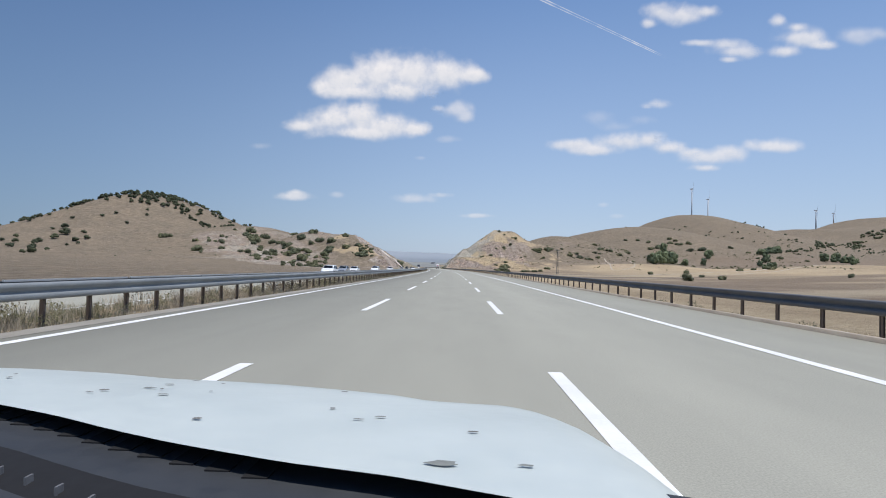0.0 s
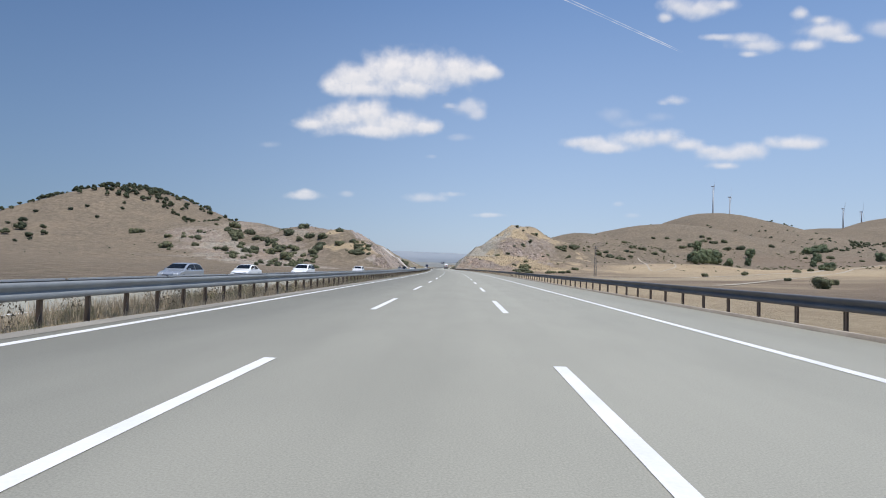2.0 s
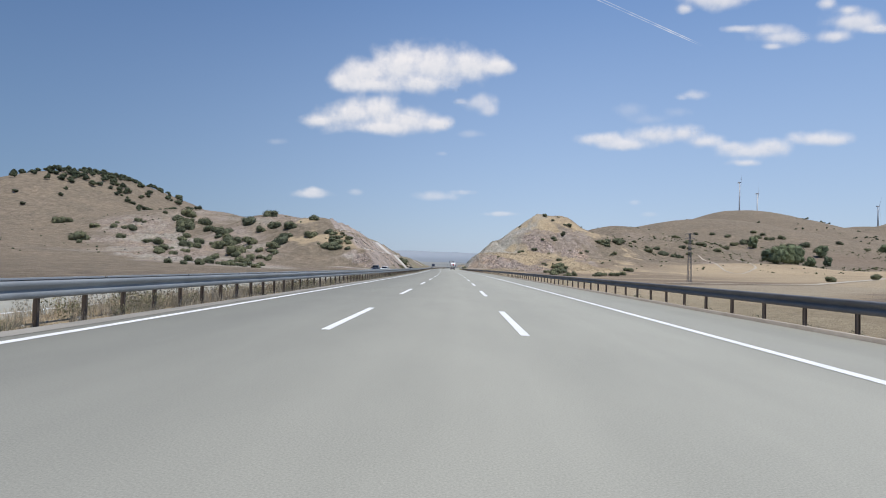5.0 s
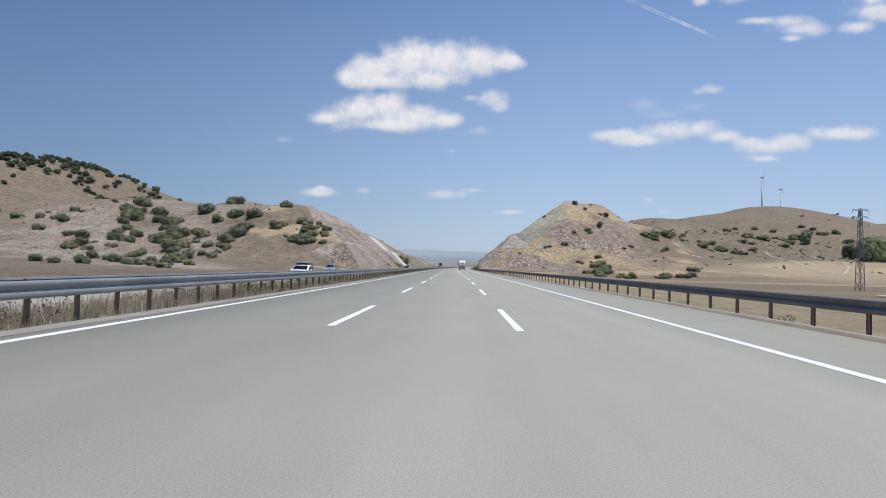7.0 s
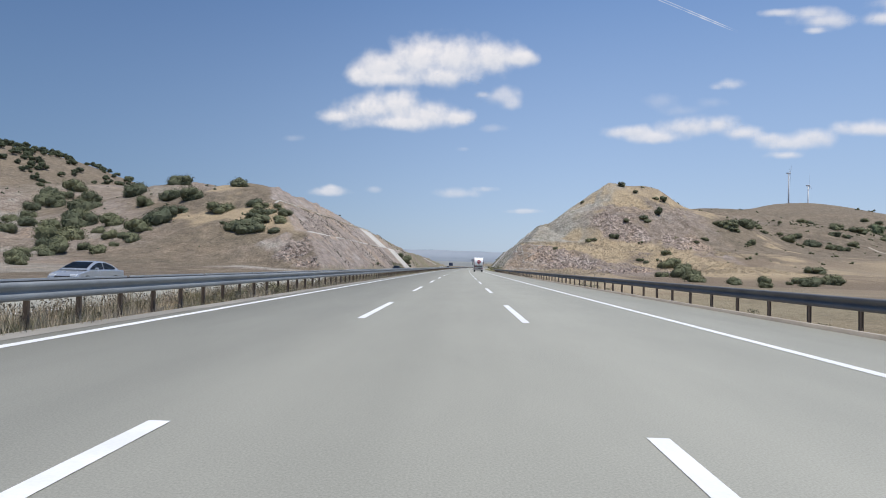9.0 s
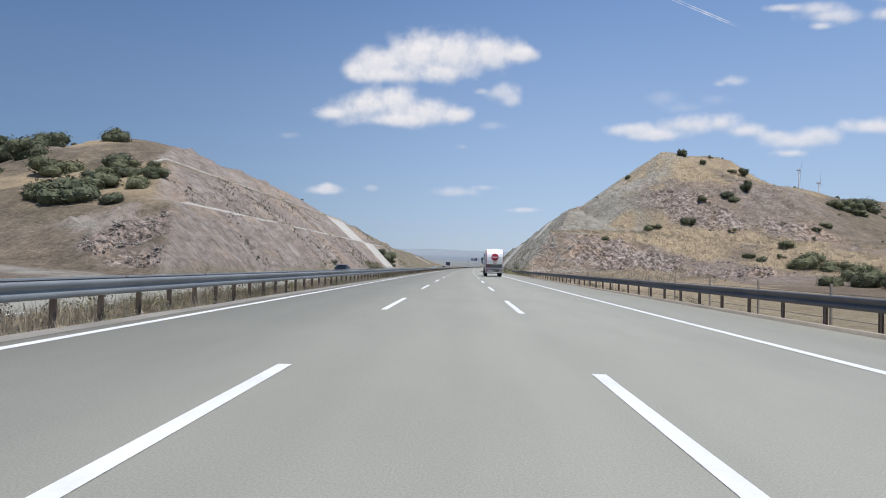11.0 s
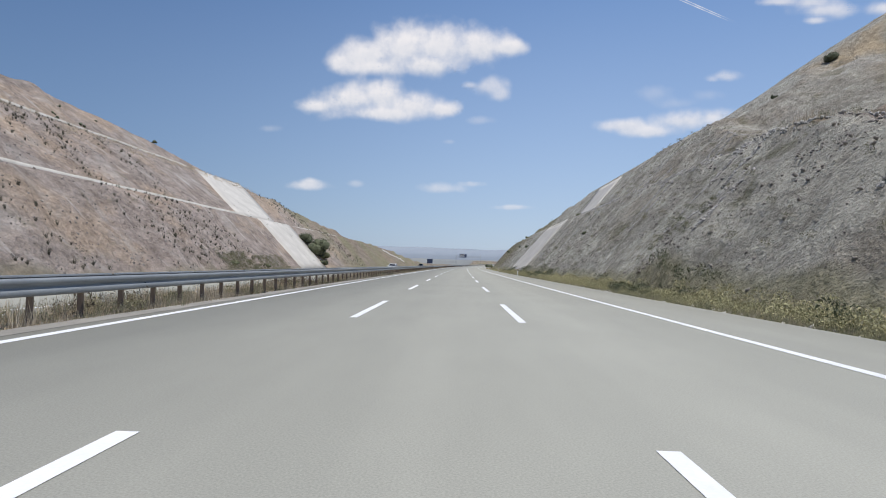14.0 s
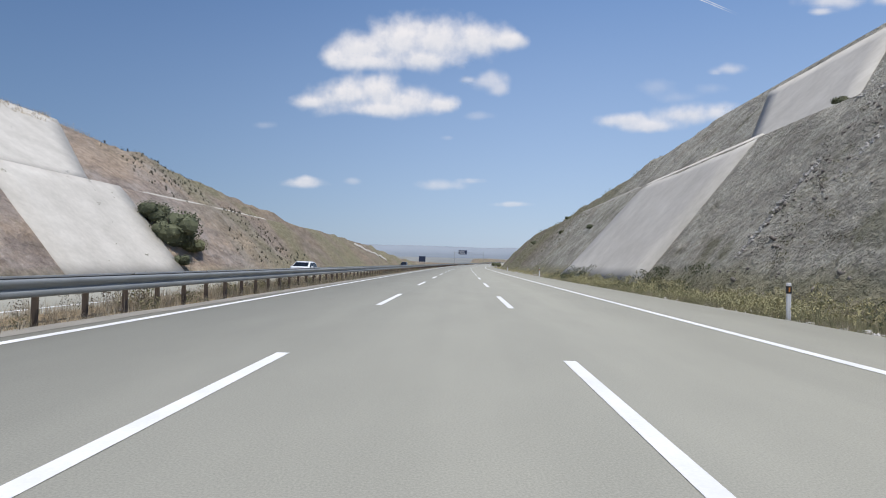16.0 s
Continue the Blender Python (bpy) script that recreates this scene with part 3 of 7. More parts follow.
def land(s, u):
    """Height of the ground, and the masks of what covers it, at arrays of places along and aside."""
    s, u = np.asarray(s, dtype=float), np.asarray(u, dtype=float)
    roll_ = fbm(s, u, 60, 4, 5.0)
    left, right = hills(s, u, HILLS_L), hills(s, u, HILLS_R)
    # behind the crest of each cutting the ground keeps near the crest's height
    near_l = np.interp(s, *CREST_L) * np.exp(-(np.maximum(-u - 66, 0) / 34) ** 2)
    near_r = np.interp(s, *CREST_R) * np.exp(-(np.maximum(u - 40, 0) / 45) ** 2) * smooth(505, 545, s)
    left, right = np.maximum(left, near_l), np.maximum(right, near_r)
    right = right + 1.6 * np.sin(right * 2 * np.pi / 19.0) * smooth(480, 520, s) * (1 - smooth(700, 800, s)) * smooth(3, 10, right)
    base = -1.5 + 0.9 * fbm(s, u, 220, 3, 9.0) + np.maximum(u - 130, 0) * 0.028 + np.maximum(-u - 60, 0) * 0.02
    nat = base + np.where(u < 0, left, right)
    amp = smooth(2, 25, np.where(u < 0, left, right))
    nat = nat + amp * (2.2 * roll_ + 0.55 * fbm(s, u, 9, 3, 2.0))
    u = u - bend(s)
    a = np.abs(u)
    cut = np.where(u < 0, np.interp(a, *CUT_L), np.interp(a, *CUT_R))
    z = np.minimum(nat, cut)
    in_cut = smooth(-0.6, 0.4, nat - cut) * np.where(u < 0, a > 31.8, a > 11.2)
    grade = np.abs(np.where(u < 0, np.interp(a + 0.5, *CUT_L) - np.interp(a - 0.5, *CUT_L), np.interp(a + 0.5, *CUT_R) - np.interp(a - 0.5, *CUT_R)))
    calm = 1 - 0.9 * smooth(608, 616, s) * (1 - smooth(668, 676, s))
    for level in (10.0, 20.6):
        calm = calm * np.clip(np.abs(z - level) / 1.8, 0.12, 1)
    ledge = np.abs(fbm(s, u * 0.8, 11, 3, 51.0)) * 1.3 * (u > 0) * (1 - smooth(590, 616, s))
    z = z + in_cut * calm * np.clip(grade, 0.1, 1) * (ledge + np.where(u < 0, 2.0, 0.7) * fbm(s * 1.0 + u * 0.2, u * 0.3, 7, 3, 7.0) + np.where(u < 0, 1.0, 0.55) * fbm(s, u, 3.2, 3, 4.0))
    # the platform of the motorway
    flat = np.where(u < 0, a < 27.5, a < 10.0)
    plat = np.where(u < -11.8, FAR_Z - 0.12, np.where(u < -7.2, -0.10 + 0.06 * smooth(7.4, 8.4, a) - 0.52 * smooth(8.6, 11.6, a), -0.10))
    shoulder = np.where(u < 0, smooth(26.5, 29.5, a), smooth(8.8, 10.6, a))
    z = np.where(flat | (shoulder < 1), (plat + rise(s)) * (1 - shoulder) + z * shoulder, z)
    rough_ = np.where(u < 0, left, right)
    natural = (1 - in_cut) * (shoulder >= 1)
    rock = in_cut * (u < 0)
    grey = in_cut * (u > 0) * (1 - 0.8 * smooth(668, 720, s))
    rock = np.maximum(rock * (1 - smooth(670, 720, s) * 0.7), natural * smooth(0.0, 0.35, fbm(s, u, 38, 4, 1.0) + 0.05) * smooth(2, 8, rough_) * smooth(430, 470, s) * (1 - smooth(640, 700, s)) * (a < 190) * 0.6)
    patchy = 0.7 * fbm(s, u, 13, 5, 6.0) + 0.5 * fbm(s, u, 4, 3, 26.0)
    lip = 15.5 - 0.30 * (u - 43) + 3 * fbm(s, u, 20, 2, 17.0)
    shelf = np.maximum(smooth(-11, -8, z - lip) * (1 - smooth(0.0, 1.5, z - lip)), smooth(26, 30, z) * 0.7)
    straw = natural * (u > 0) * (u < 150) * smooth(470, 500, s) * (1 - smooth(588, 612, s)) * smooth(-0.12, 0.28, patchy + 0.5 * shelf - 0.18) * 0.95
    straw = straw * (1 - smooth(546, 560, s) * (1 - smooth(40, 54, u)))
    face = natural * (u > 10) * (u < 85) * smooth(485, 505, s) * (1 - smooth(600, 640, s)) * (1 - shelf) * smooth(-0.25, 0.05, -patchy + 0.1)
    rock = np.maximum(rock, face * 0.6)
    straw = np.maximum(straw, natural * (u < 0) * smooth(484, 494, s) * (1 - smooth(540, 560, s)) * smooth(-0.05, 0.25, fbm(s, u, 14, 4, 16.0)) * (u > -90) * 0.75)
    straw = np.maximum(straw, (shoulder < 1) * (u < -7) * (u > -12.2) * 0.8)
    straw = np.maximum(straw, (u > 8.3) * (u < 42) * (s < 520) * 0.58)
    field = natural * (u > 9) * (s < 640) * (1 - smooth(4, 10, right)) * smooth(20, 40, u)
    strip = (u - 70) - 1.11 * (s - 350)
    wobble = strip + 14 * value_noise(s / 70, u / 70, 31.0)
    lot = value_noise(wobble / 46, s * 0 + 0.5, 33.0)
    fallow = field * np.maximum(smooth(0.10, 0.14, lot), smooth(0, 12, wobble) * (1 - smooth(40, 52, wobble)) * 0.8) * 0.85
    stubble = np.maximum(field * smooth(0.08, 0.12, -lot) * 0.7, (u > 8.6) * (u < 32) * (s < 520) * smooth(-0.25, 0.2, fbm(s, u * 3, 18, 3, 35.0)) * 0.8)
    # a golden stubble wedge, ploughed land behind it and a dark corner before it
    edge = s - 640 - 0.5 * (u - 346) + 10 * value_noise(s / 60, u / 60, 37.0)
    front_edge = s - 330 - 0.35 * (u - 136) + 24 * value_noise(s / 50, u / 80, 39.0)
    gold = natural * smooth(115, 150, u) * smooth(0, 40, front_edge) * (1 - smooth(0, 12, edge)) * (1 - smooth(8, 14, right))
    straw = np.maximum(straw, gold * (0.62 + 0.5 * fbm(s * 0.5, u, 40, 3, 38.0)))
    fallow = np.maximum(fallow, natural * smooth(4, 20, edge) * (1 - smooth(500, 800, edge)) * smooth(300, 360, u) * (1 - smooth(14, 24, right)) * 0.85)
    fallow = np.maximum(fallow, natural * smooth(40, 60, u) * (1 - smooth(200, 235, s + 14 * value_noise(u / 20, s / 40, 36.0))) * smooth(-0.2, 0.1, fbm(s * 0.4, u, 40, 3, 40.0)) * 0.8)
    gully = natural * smooth(74, 92, -u) * (1 - smooth(170, 215, -u)) * smooth(445, 480, s) * (1 - smooth(600, 650, s)) * smooth(-0.22, 0.1, fbm(s, u, 30, 4, 41.0))
    vein = np.abs((u + 118) + (s - 455) * 0.744) / 1.246 + 26 * fbm(s, u, 24, 4, 45.0)
    gully = np.maximum(gully * 0.7, natural * (u < -60) * (1 - smooth(16, 27, vein)) * smooth(395, 415, s) * (1 - smooth(568, 592, s)))
    rock = np.maximum(rock, gully * 0.55)
    grey = np.maximum(grey, gully * 0.5 * smooth(-0.1, 0.2, fbm(s, u, 16, 4, 43.0)))
    green = np.maximum((u > 8.4) * (u < 12.0) * smooth(500, 520, s) * 0.75, in_cut * smooth(662, 700, s) * smooth(-0.22, 0.2, fbm(s, u, 14, 3, 8.0)) * 0.8)
    green = np.maximum(green, (u < -29) * (u > -32.5) * 0.35)
    rock = np.maximum(rock, natural * (u > 12) * (u < 62) * smooth(588, 606, s) * (1 - smooth(690, 730, s)) * 0.9)
    grey = np.maximum(grey, natural * (u > 12) * (1 - smooth(40 + 20 * smooth(575, 590, s), 56 + 20 * smooth(575, 590, s), u)) * smooth(546, 560, s) * (1 - smooth(690, 730, s)) * 0.75)
    green = np.maximum(green, (u > 10.6) * (1 - smooth(40, 70, u)) * smooth(180, 260, s) * (1 - smooth(430, 470, s)) * smooth(-0.3, 0.1, fbm(s, u * 2, 25, 3, 88.0)) * 0.36)
    front = natural * (u < -30) * (u > -64) * smooth(452, 462, s) * (1 - smooth(498, 506, s)) * (1 - smooth(8, 10, z)) * smooth(-0.12, 0.1, fbm(s, u, 12, 3, 81.0))
    rock = np.maximum(rock, front * 0.95)
    grey = np.maximum(grey, front * 0.7 * smooth(-0.05, 0.15, fbm(s, u, 7, 3, 82.0)) * (1 - smooth(4, 8, z)))
    rugged = natural * np.clip(np.maximum(np.maximum(face, gully), front), 0, 1) * smooth(0.5, 2.0, z)
    z = z + rugged * (1 + 0.7 * gully) * (2.4 * (0.22 - np.abs(value_noise(s / 5.3, u / 4.1, 91.0))) + 1.7 * (0.22 - np.abs(value_noise(s / 2.6 + u / 9, u / 2.2, 93.0))))
    craggy = natural * np.clip(np.maximum(face, front), 0, 1) * smooth(0.5, 2.0, z) * smooth(-0.15, 0.15, fbm(s, u, 16, 3, 97.0))
    craggy = np.maximum(craggy, in_cut * (u > 0) * (1 - smooth(545, 575, s)) * 0.3)
    crag = natural * smooth(0.30, 0.55, spread(s, u, CRAGS) + 0.55 * fbm(s, u, 6, 4, 101.0)) * smooth(0.1, 0.6, z)
    straw = np.maximum(straw, natural * 0.9 * smooth(0.35, 0.7, spread(s, u, SHELF) + 0.4 * fbm(s, u, 8, 3, 103.0))) * (1 - 0.9 * crag)
    rock = np.maximum(rock, crag * 0.95)
    grey = grey * (1 - 0.6 * crag * (u > 0))
    craggy = np.maximum(craggy, crag)
    for size, deep in ((3.4, 1.25), (1.7, 0.7)):
        level, gap = blocks((s + 0.5 * u + fbm(s, u, 5, 2, 98.0)) / size, (u - 0.35 * s + fbm(s, u, 5, 2, 99.0)) / (0.7 * size), size)
        z = z + craggy * deep * (level - 0.45 * (1 - smooth(0.0, 0.16, gap)))
    return z, dict(rock=rock, grey=grey, straw=straw, field=field, green=green, fallow=fallow, stubble=stubble, crag=np.maximum(crag, 0.45 * natural * np.clip(np.maximum(face, gully), 0, 1)))


def height(s, u):
    return float(land(np.array([s]), np.array([u]))[0][0])


def steps(*spans):
    out = []
    for a, b, d in spans:
        out += list(np.arange(a, b, d))
    return np.array(out + [spans[-1][1]])


def build_terrain():
    us = steps((-4200, -1200, 150), (-1200, -500, 35), (-500, -240, 14), (-240, -220, 4), (-220, -84, 1.7), (-84, -31, 0.75), (-31, -26, 0.5), (-26, -12.5, 4.5), (-12.5, -7, 0.5),
               (-7, 8, 5), (8, 40, 0.6), (40, 72, 0.8), (72, 90, 1.4), (90, 130, 2.2), (130, 260, 5), (260, 560, 14), (560, 1300, 35), (1300, 4200, 150))
    ss = steps((-300, -20, 20), (-20, 420, 6), (420, 450, 2.0), (450, 495, 0.9), (495, 592, 0.75), (592, 720, 1.4), (720, 900, 3), (900, 1300, 12), (1300, 3200, 40), (3200, 6200, 200))
    S, U = np.meshgrid(ss, us, indexing="ij")
    z, masks = land(S, U)
    x, y = road_xy(S, U)
    verts = np.stack([x, y, z], -1).reshape(-1, 3)
    ns, nu = S.shape
    i = (np.arange(ns - 1)[:, None] * nu + np.arange(nu - 1)[None, :]).ravel()
    faces = np.stack([i, i + 1, i + nu + 1, i + nu], 1)[:, ::-1]
    faces = np.ascontiguousarray(faces[:, ::-1])
    ob = from_arrays("ground", verts, faces, HILL, smooth=True)
    for key, v in masks.items():
        at = ob.data.attributes.new(key, "FLOAT", "POINT")
        at.data.foreach_set("value", np.ascontiguousarray(np.broadcast_to(v, S.shape)).astype(np.float32).ravel())
    return tagged(ob, "dry brown hills with rock cuttings and stubble fields", "ground", kind="structure")


build_terrain()


# ---- the carriageways ----
def ribbon(name, s0, s1, u0, u1, z, material, step=5.0, parent=None, thick=0.0, wear=0.0):
    """A strip along the road with its own metres as UV; thick: how deep its sides go down."""
    s = np.append(np.arange(s0, s1, step), s1)
    cols = [u0, u1] if not thick else [u0, u0, u1, u1]
    zs = [z, z] if not thick else [z - thick, z, z, z - thick]
    verts = []
    for uu, zz in zip(cols, zs):
        jit = wear * value_noise(s / 1.7, s * 0 + uu, 3.0)
        x, y = road_xy(s, uu + jit + bend(s))
        verts.append(np.stack([x, y, zz + rise(s)], -1))
    v = np.stack(verts, 1)
    n, k = v.shape[:2]
    i = (np.arange(n - 1)[:, None] * k + np.arange(k - 1)[None, :]).ravel()
    ob = from_arrays(name, v.reshape(-1, 3), np.stack([i, i + 1, i + k + 1, i + k], 1), material, parent)
    uv = ob.data.uv_layers.new(name="UVMap")
    S = np.repeat(s, k)
    U = np.tile(np.array(cols), n)
    li = np.empty(len(ob.data.loops), dtype=np.int32)
    ob.data.loops.foreach_get("vertex_index", li)
    uv.data.foreach_set("uv", np.stack([U[li], S[li]], 1).astype(np.float32).ravel())
    return ob


LANES = (-6.26, -2.36, 1.40, 5.28)
road = tagged(ribbon("road", -60, 1500, -7.15, 8.25, 0.0, ASPHALT, thick=0.35), "grey worn asphalt motorway carriageway with three lanes", "road", kind="structure")
far_road = tagged(ribbon("road", -60, 1500, -26.6, -12.0, FAR_Z, ASPHALT, thick=0.35), "grey asphalt opposite carriageway of the motorway", "road", kind="structure")
for a, b in ((LANES[0] - 0.1, LANES[0] + 0.1), (LANES[3] - 0.1, LANES[3] + 0.1)):
    ribbon("edge_line", -60, 1500, a, b, 0.005, PAINT, parent=road, wear=0.012, step=2.5)
for a in (-12.9, -24.2):
    ribbon("edge_line", -60, 1500, a - 0.1, a + 0.1, FAR_Z + 0.005, PAINT, parent=far_road)
for k in range(-3, 70):
    for u in LANES[1:3]:
        ribbon("lane_dash", k * 15 + 1.15, k * 15 + 7.2, u - 0.085, u + 0.085, 0.005, PAINT, step=1.5, parent=road, wear=0.008)
for k in range(-3, 50):
    for u in (-16.65, -20.4):
        ribbon("lane_dash", k * 15 + 4, k * 15 + 10, u - 0.085, u + 0.085, FAR_Z + 0.005, PAINT, step=3, parent=far_road)
tagged(ribbon("kerb", -60, 523, 8.27, 8.47, 0.085, KERB, thick=0.3, wear=0.02, step=2.5), "low weathered concrete kerb along the road shoulder", "kerb", kind="structure")
# a darker patch with ragged edges on the right shoulder
ribbon("asphalt_patch", 329.5, 334.5, 6.3, 8.24, 0.004, surface("darker_asphalt", (0.14, 0.138, 0.125), (0.19, 0.187, 0.17), 1.2, 40, 0.85, bump=0.3, dist=0.004), parent=road, wear=0.25, step=0.5)
ribbon("dirt_edge", -60, 1500, -7.16, -6.66, 0.006, SHOULDER, parent=road, wear=0.10, step=1.0)


# ---- farm tracks ----
def track(label, route, wide):
    """A dirt track that follows the lie of the land through a few places (along, aside)."""
    pts = np.array(route, dtype=float)
    d = np.concatenate([[0], np.cumsum(np.hypot(*np.diff(pts, axis=0).T))])
    q = np.linspace(0, d[-1], int(d[-1] / 2.5) + 2)
    s, u = np.interp(q, d, pts[:, 0]), np.interp(q, d, pts[:, 1])
    for _ in range(3):
        s[2:-2], u[2:-2] = (s[:-4] + s[1:-3] + s[2:-2] + s[3:-1] + s[4:]) / 5, (u[:-4] + u[1:-3] + u[2:-2] + u[3:-1] + u[4:]) / 5
    ds, du = np.gradient(s), np.gradient(u)
    n = np.hypot(ds, du)
    w = wide * (0.5 + 0.12 * value_noise(q / 6.0, q * 0, 61.0))
    rows = []
    for k in (-1.0, -0.5, 0.0, 0.5, 1.0):
        a, b = s - k * w * du / n, u + k * w * ds / n
        x, y = road_xy(a, b)
        rows.append(np.stack([x, y, land(a, b)[0] + 0.16], -1))
    v = np.stack(rows, 1)
    m, k = v.shape[:2]
    i = (np.arange(m - 1)[:, None] * k + np.arange(k - 1)[None, :]).ravel()
    ob = from_arrays("dirt_track", v.reshape(-1, 3), np.stack([i, i + 1, i + k + 1, i + k], 1)[:, ::-1].copy(), DIRT)
    return tagged(ob, label, "track", kind="structure")


track("pale dirt farm track across the dry fields", ((338, 58), (350, 70), (373, 108), (405, 143), (462, 202), (546, 289), (640, 370)), 4.2)
track("pale dirt farm track between two stubble fields", ((215, 62), (314, 128), (441, 236), (560, 330), (662, 410), (720, 480)), 2.6)
track("pale path winding up the dry hillside", ((604, 177), (556, 169), (515, 158), (505, 160), (524, 173), (548, 190), (574, 198), (605, 204)), 1.3)


# ---- crash barriers ----
W_BEAM = ((0.0, -0.155), (0.045, -0.150), (0.076, -0.130), (0.083, -0.100), (0.083, -0.062), (0.070, -0.040), (0.0, -0.012), (0.0, 0.010),
          (0.075, 0.070), (0.083, 0.085), (0.083, 0.120), (0.070, 0.143), (0.030, 0.155), (0.0, 0.157))


def beam(name, s0, s1, u, z, side, material, parent):
    """A corrugated rail whose face looks to the side +1 or -1."""
    s = np.append(np.arange(s0, s1, 4.0), s1)
    rows = []
    for d, h in W_BEAM:
        x, y = road_xy(s, u + side * d + bend(s))
        rows.append(np.stack([x, y, z + h + rise(s)], -1))
    v = np.stack(rows, 1)
    n, k = v.shape[:2]
    i = (np.arange(n - 1)[:, None] * k + np.arange(k - 1)[None, :]).ravel()
    ob = from_arrays(name, v.reshape(-1, 3), np.stack([i, i + 1, i + k + 1, i + k], 1), material, parent)
    sol = ob.modifiers.new("sheet", "SOLIDIFY")
    sol.thickness = 0.004
    return ob


def post_mesh(height_, material):
    bm = bmesh.new()
    box(bm, -0.04, 0.04, -0.005, 0.005, -0.4, height_)
    box(bm, -0.045, -0.035, -0.028, 0.028, -0.4, height_)
    box(bm, 0.035, 0.045, -0.028, 0.028, -0.4, height_)
    me = bpy.data.meshes.new("post")
    bm.to_mesh(me)
    bm.free()
    me.materials.append(material)
    return me


def block_mesh(material):
    bm = bmesh.new()
    box(bm, -0.06, 0.06, -0.05, 0.05, -0.09, 0.09)
    me = bpy.data.meshes.new("spacer")
    bm.to_mesh(me)
    bm.free()
    me.materials.append(material)
    return me


def barrier(s0, s1, u, z, side, spacing, label, beam_mat, post_mat, ground_z=0.0, near=(0, 560), double=False):
    e = thing("guardrail", Matrix.Identity(4), label, "guardrail", "crash barriers along the motorway")
    beam("rail_beam", s0, s1, u, z, side, beam_mat, e)
    if double:
        beam("rail_beam", s0, s1, u - side * 0.34, z + 0.02, -side, beam_mat, e)
        # added pale strips imitate sun on the far beam's top flange
        lit_strips = bmesh.new()
        for s in np.arange(s0, min(s1, 760), 4.0):
            box(lit_strips, -0.02, 0.02, -1.93, 1.93, -0.02, 0.018)
            bmesh.ops.transform(lit_strips, matrix=place(s, u - side * 0.30, z + 0.185), verts=lit_strips.verts[-8:])
        part("rail_cap", lit_strips, LIT_STEEL, e, "added pale strip for the sunlit top of the far rail")
    pm, sm = post_mesh(z + 0.14 - ground_z, post_mat), block_mesh(post_mat)
    far = bmesh.new()
    for s in np.arange(s0 + 0.5, s1, spacing):
        m = place(s, u - side * 0.17 + float(bend(s)), ground_z + float(rise(s)))
        if near[0] <= s <= near[1]:
            p = new("post", pm)
            p.parent, p.matrix_local = e, m
            if s < near[0] + 300:
                b = new("spacer", sm)
                b.parent, b.matrix_local = e, place(s, u - side * 0.06, z)
        else:
            r = bmesh.ops.create_cube(far, size=1.0, matrix=m @ Matrix.Translation((0, 0, (z - ground_z) / 2)) @ Matrix.Diagonal((0.1, 0.06, z - ground_z + 0.3, 1)))
    ob = part("post_row", far, post_mat, e)
    tagged(ob, kind="stuff")
    return e


barrier(-40, 1400, -7.42, 0.63, 1, 1.4, "grey galvanised steel double crash barrier on the grassy median", STEEL, RUST, -0.1, (0, 415), True)
# this rail turns from the sun; its shade is put into the darker steel
barrier(-40, 523, 8.88, 0.62, -1, 2.0, "steel crash barrier on thin posts, coloured dark for its shaded side", DARK_STEEL, RUST, -0.05)


# ---- clouds ----
SKY_F = 1041.0


def sky_way(x, y):
    """Unit vector through a place of the picture as it was a second after the start."""
    turn = radians(heading(37.32) + 1.67)
    v = Matrix.Rotation(turn, 3, "Z") @ Euler((radians(91.76), radians(-1.45), 0)).to_matrix() @ Vector(((x - 784) / SKY_F, (441 - y) / SKY_F, -1))
    return v.normalized()


def cloud(puffs, thick=0.9, dist=4550.0, foot=0.8, label="white fair-weather cumulus cloud with ragged edges", name="cloud"):
    """A cloud heaped up from puffs (x, y, half width, half height), with a flattened foot; dist metres off."""
    p = np.array(puffs, dtype=float)
    x0, x1 = (p[:, 0] - p[:, 2] * 1.75).min(), (p[:, 0] + p[:, 2] * 1.75).max()
    y0, y1 = (p[:, 1] - p[:, 3] * 2.0).min(), (p[:, 1] + p[:, 3] * 2.0).max()
    nx, ny = int(np.clip((x1 - x0) / 4, 10, 110)), int(np.clip((y1 - y0) / 3, 8, 60))
    X, Y = np.meshgrid(np.linspace(x0, x1, nx), np.linspace(y0, y1, ny))
    field, up, total = 0.0, 0.0, 1e-6
    for cx, cy, rx, ry in p:
        dy = (cy - Y) / ry
        r = np.sqrt(((X - cx) / rx) ** 2 + np.where(dy < 0, dy / foot, dy) ** 2)
        w = np.exp(6.0 * (1 - r))
        field, up, total = field + w, up + w * np.clip(dy, -1.5, 1.5), total + w
    heap = np.log(field + 1e-9) / 6.0 + 0.08
    border = np.minimum(np.minimum(X - x0, x1 - X) / (x1 - x0), np.minimum(Y - y0, y1 - Y) / (y1 - y0))
    heap = heap - 1.2 * np.clip(0.06 - border, 0, 1) / 0.06
    verts = np.array([sky_way(a, b) * dist for a, b in zip(X.ravel(), Y.ravel())])
    i = (np.arange(ny - 1)[:, None] * nx + np.arange(nx - 1)[None, :]).ravel()
    mid = verts.mean(0)
    ob = from_arrays(name, verts - mid, np.stack([i, i + nx, i + nx + 1, i + 1], 1), CLOUD, smooth=True)
    ob.location = mid
    for key, v in (("heap", heap), ("up", up / total), ("thick", np.full(X.shape, thick))):
        at = ob.data.attributes.new(key, "FLOAT", "POINT")
        at.data.foreach_set("value", np.ascontiguousarray(v, dtype=np.float32).ravel())
    return tagged(ob, label, name, "clouds in the sky")


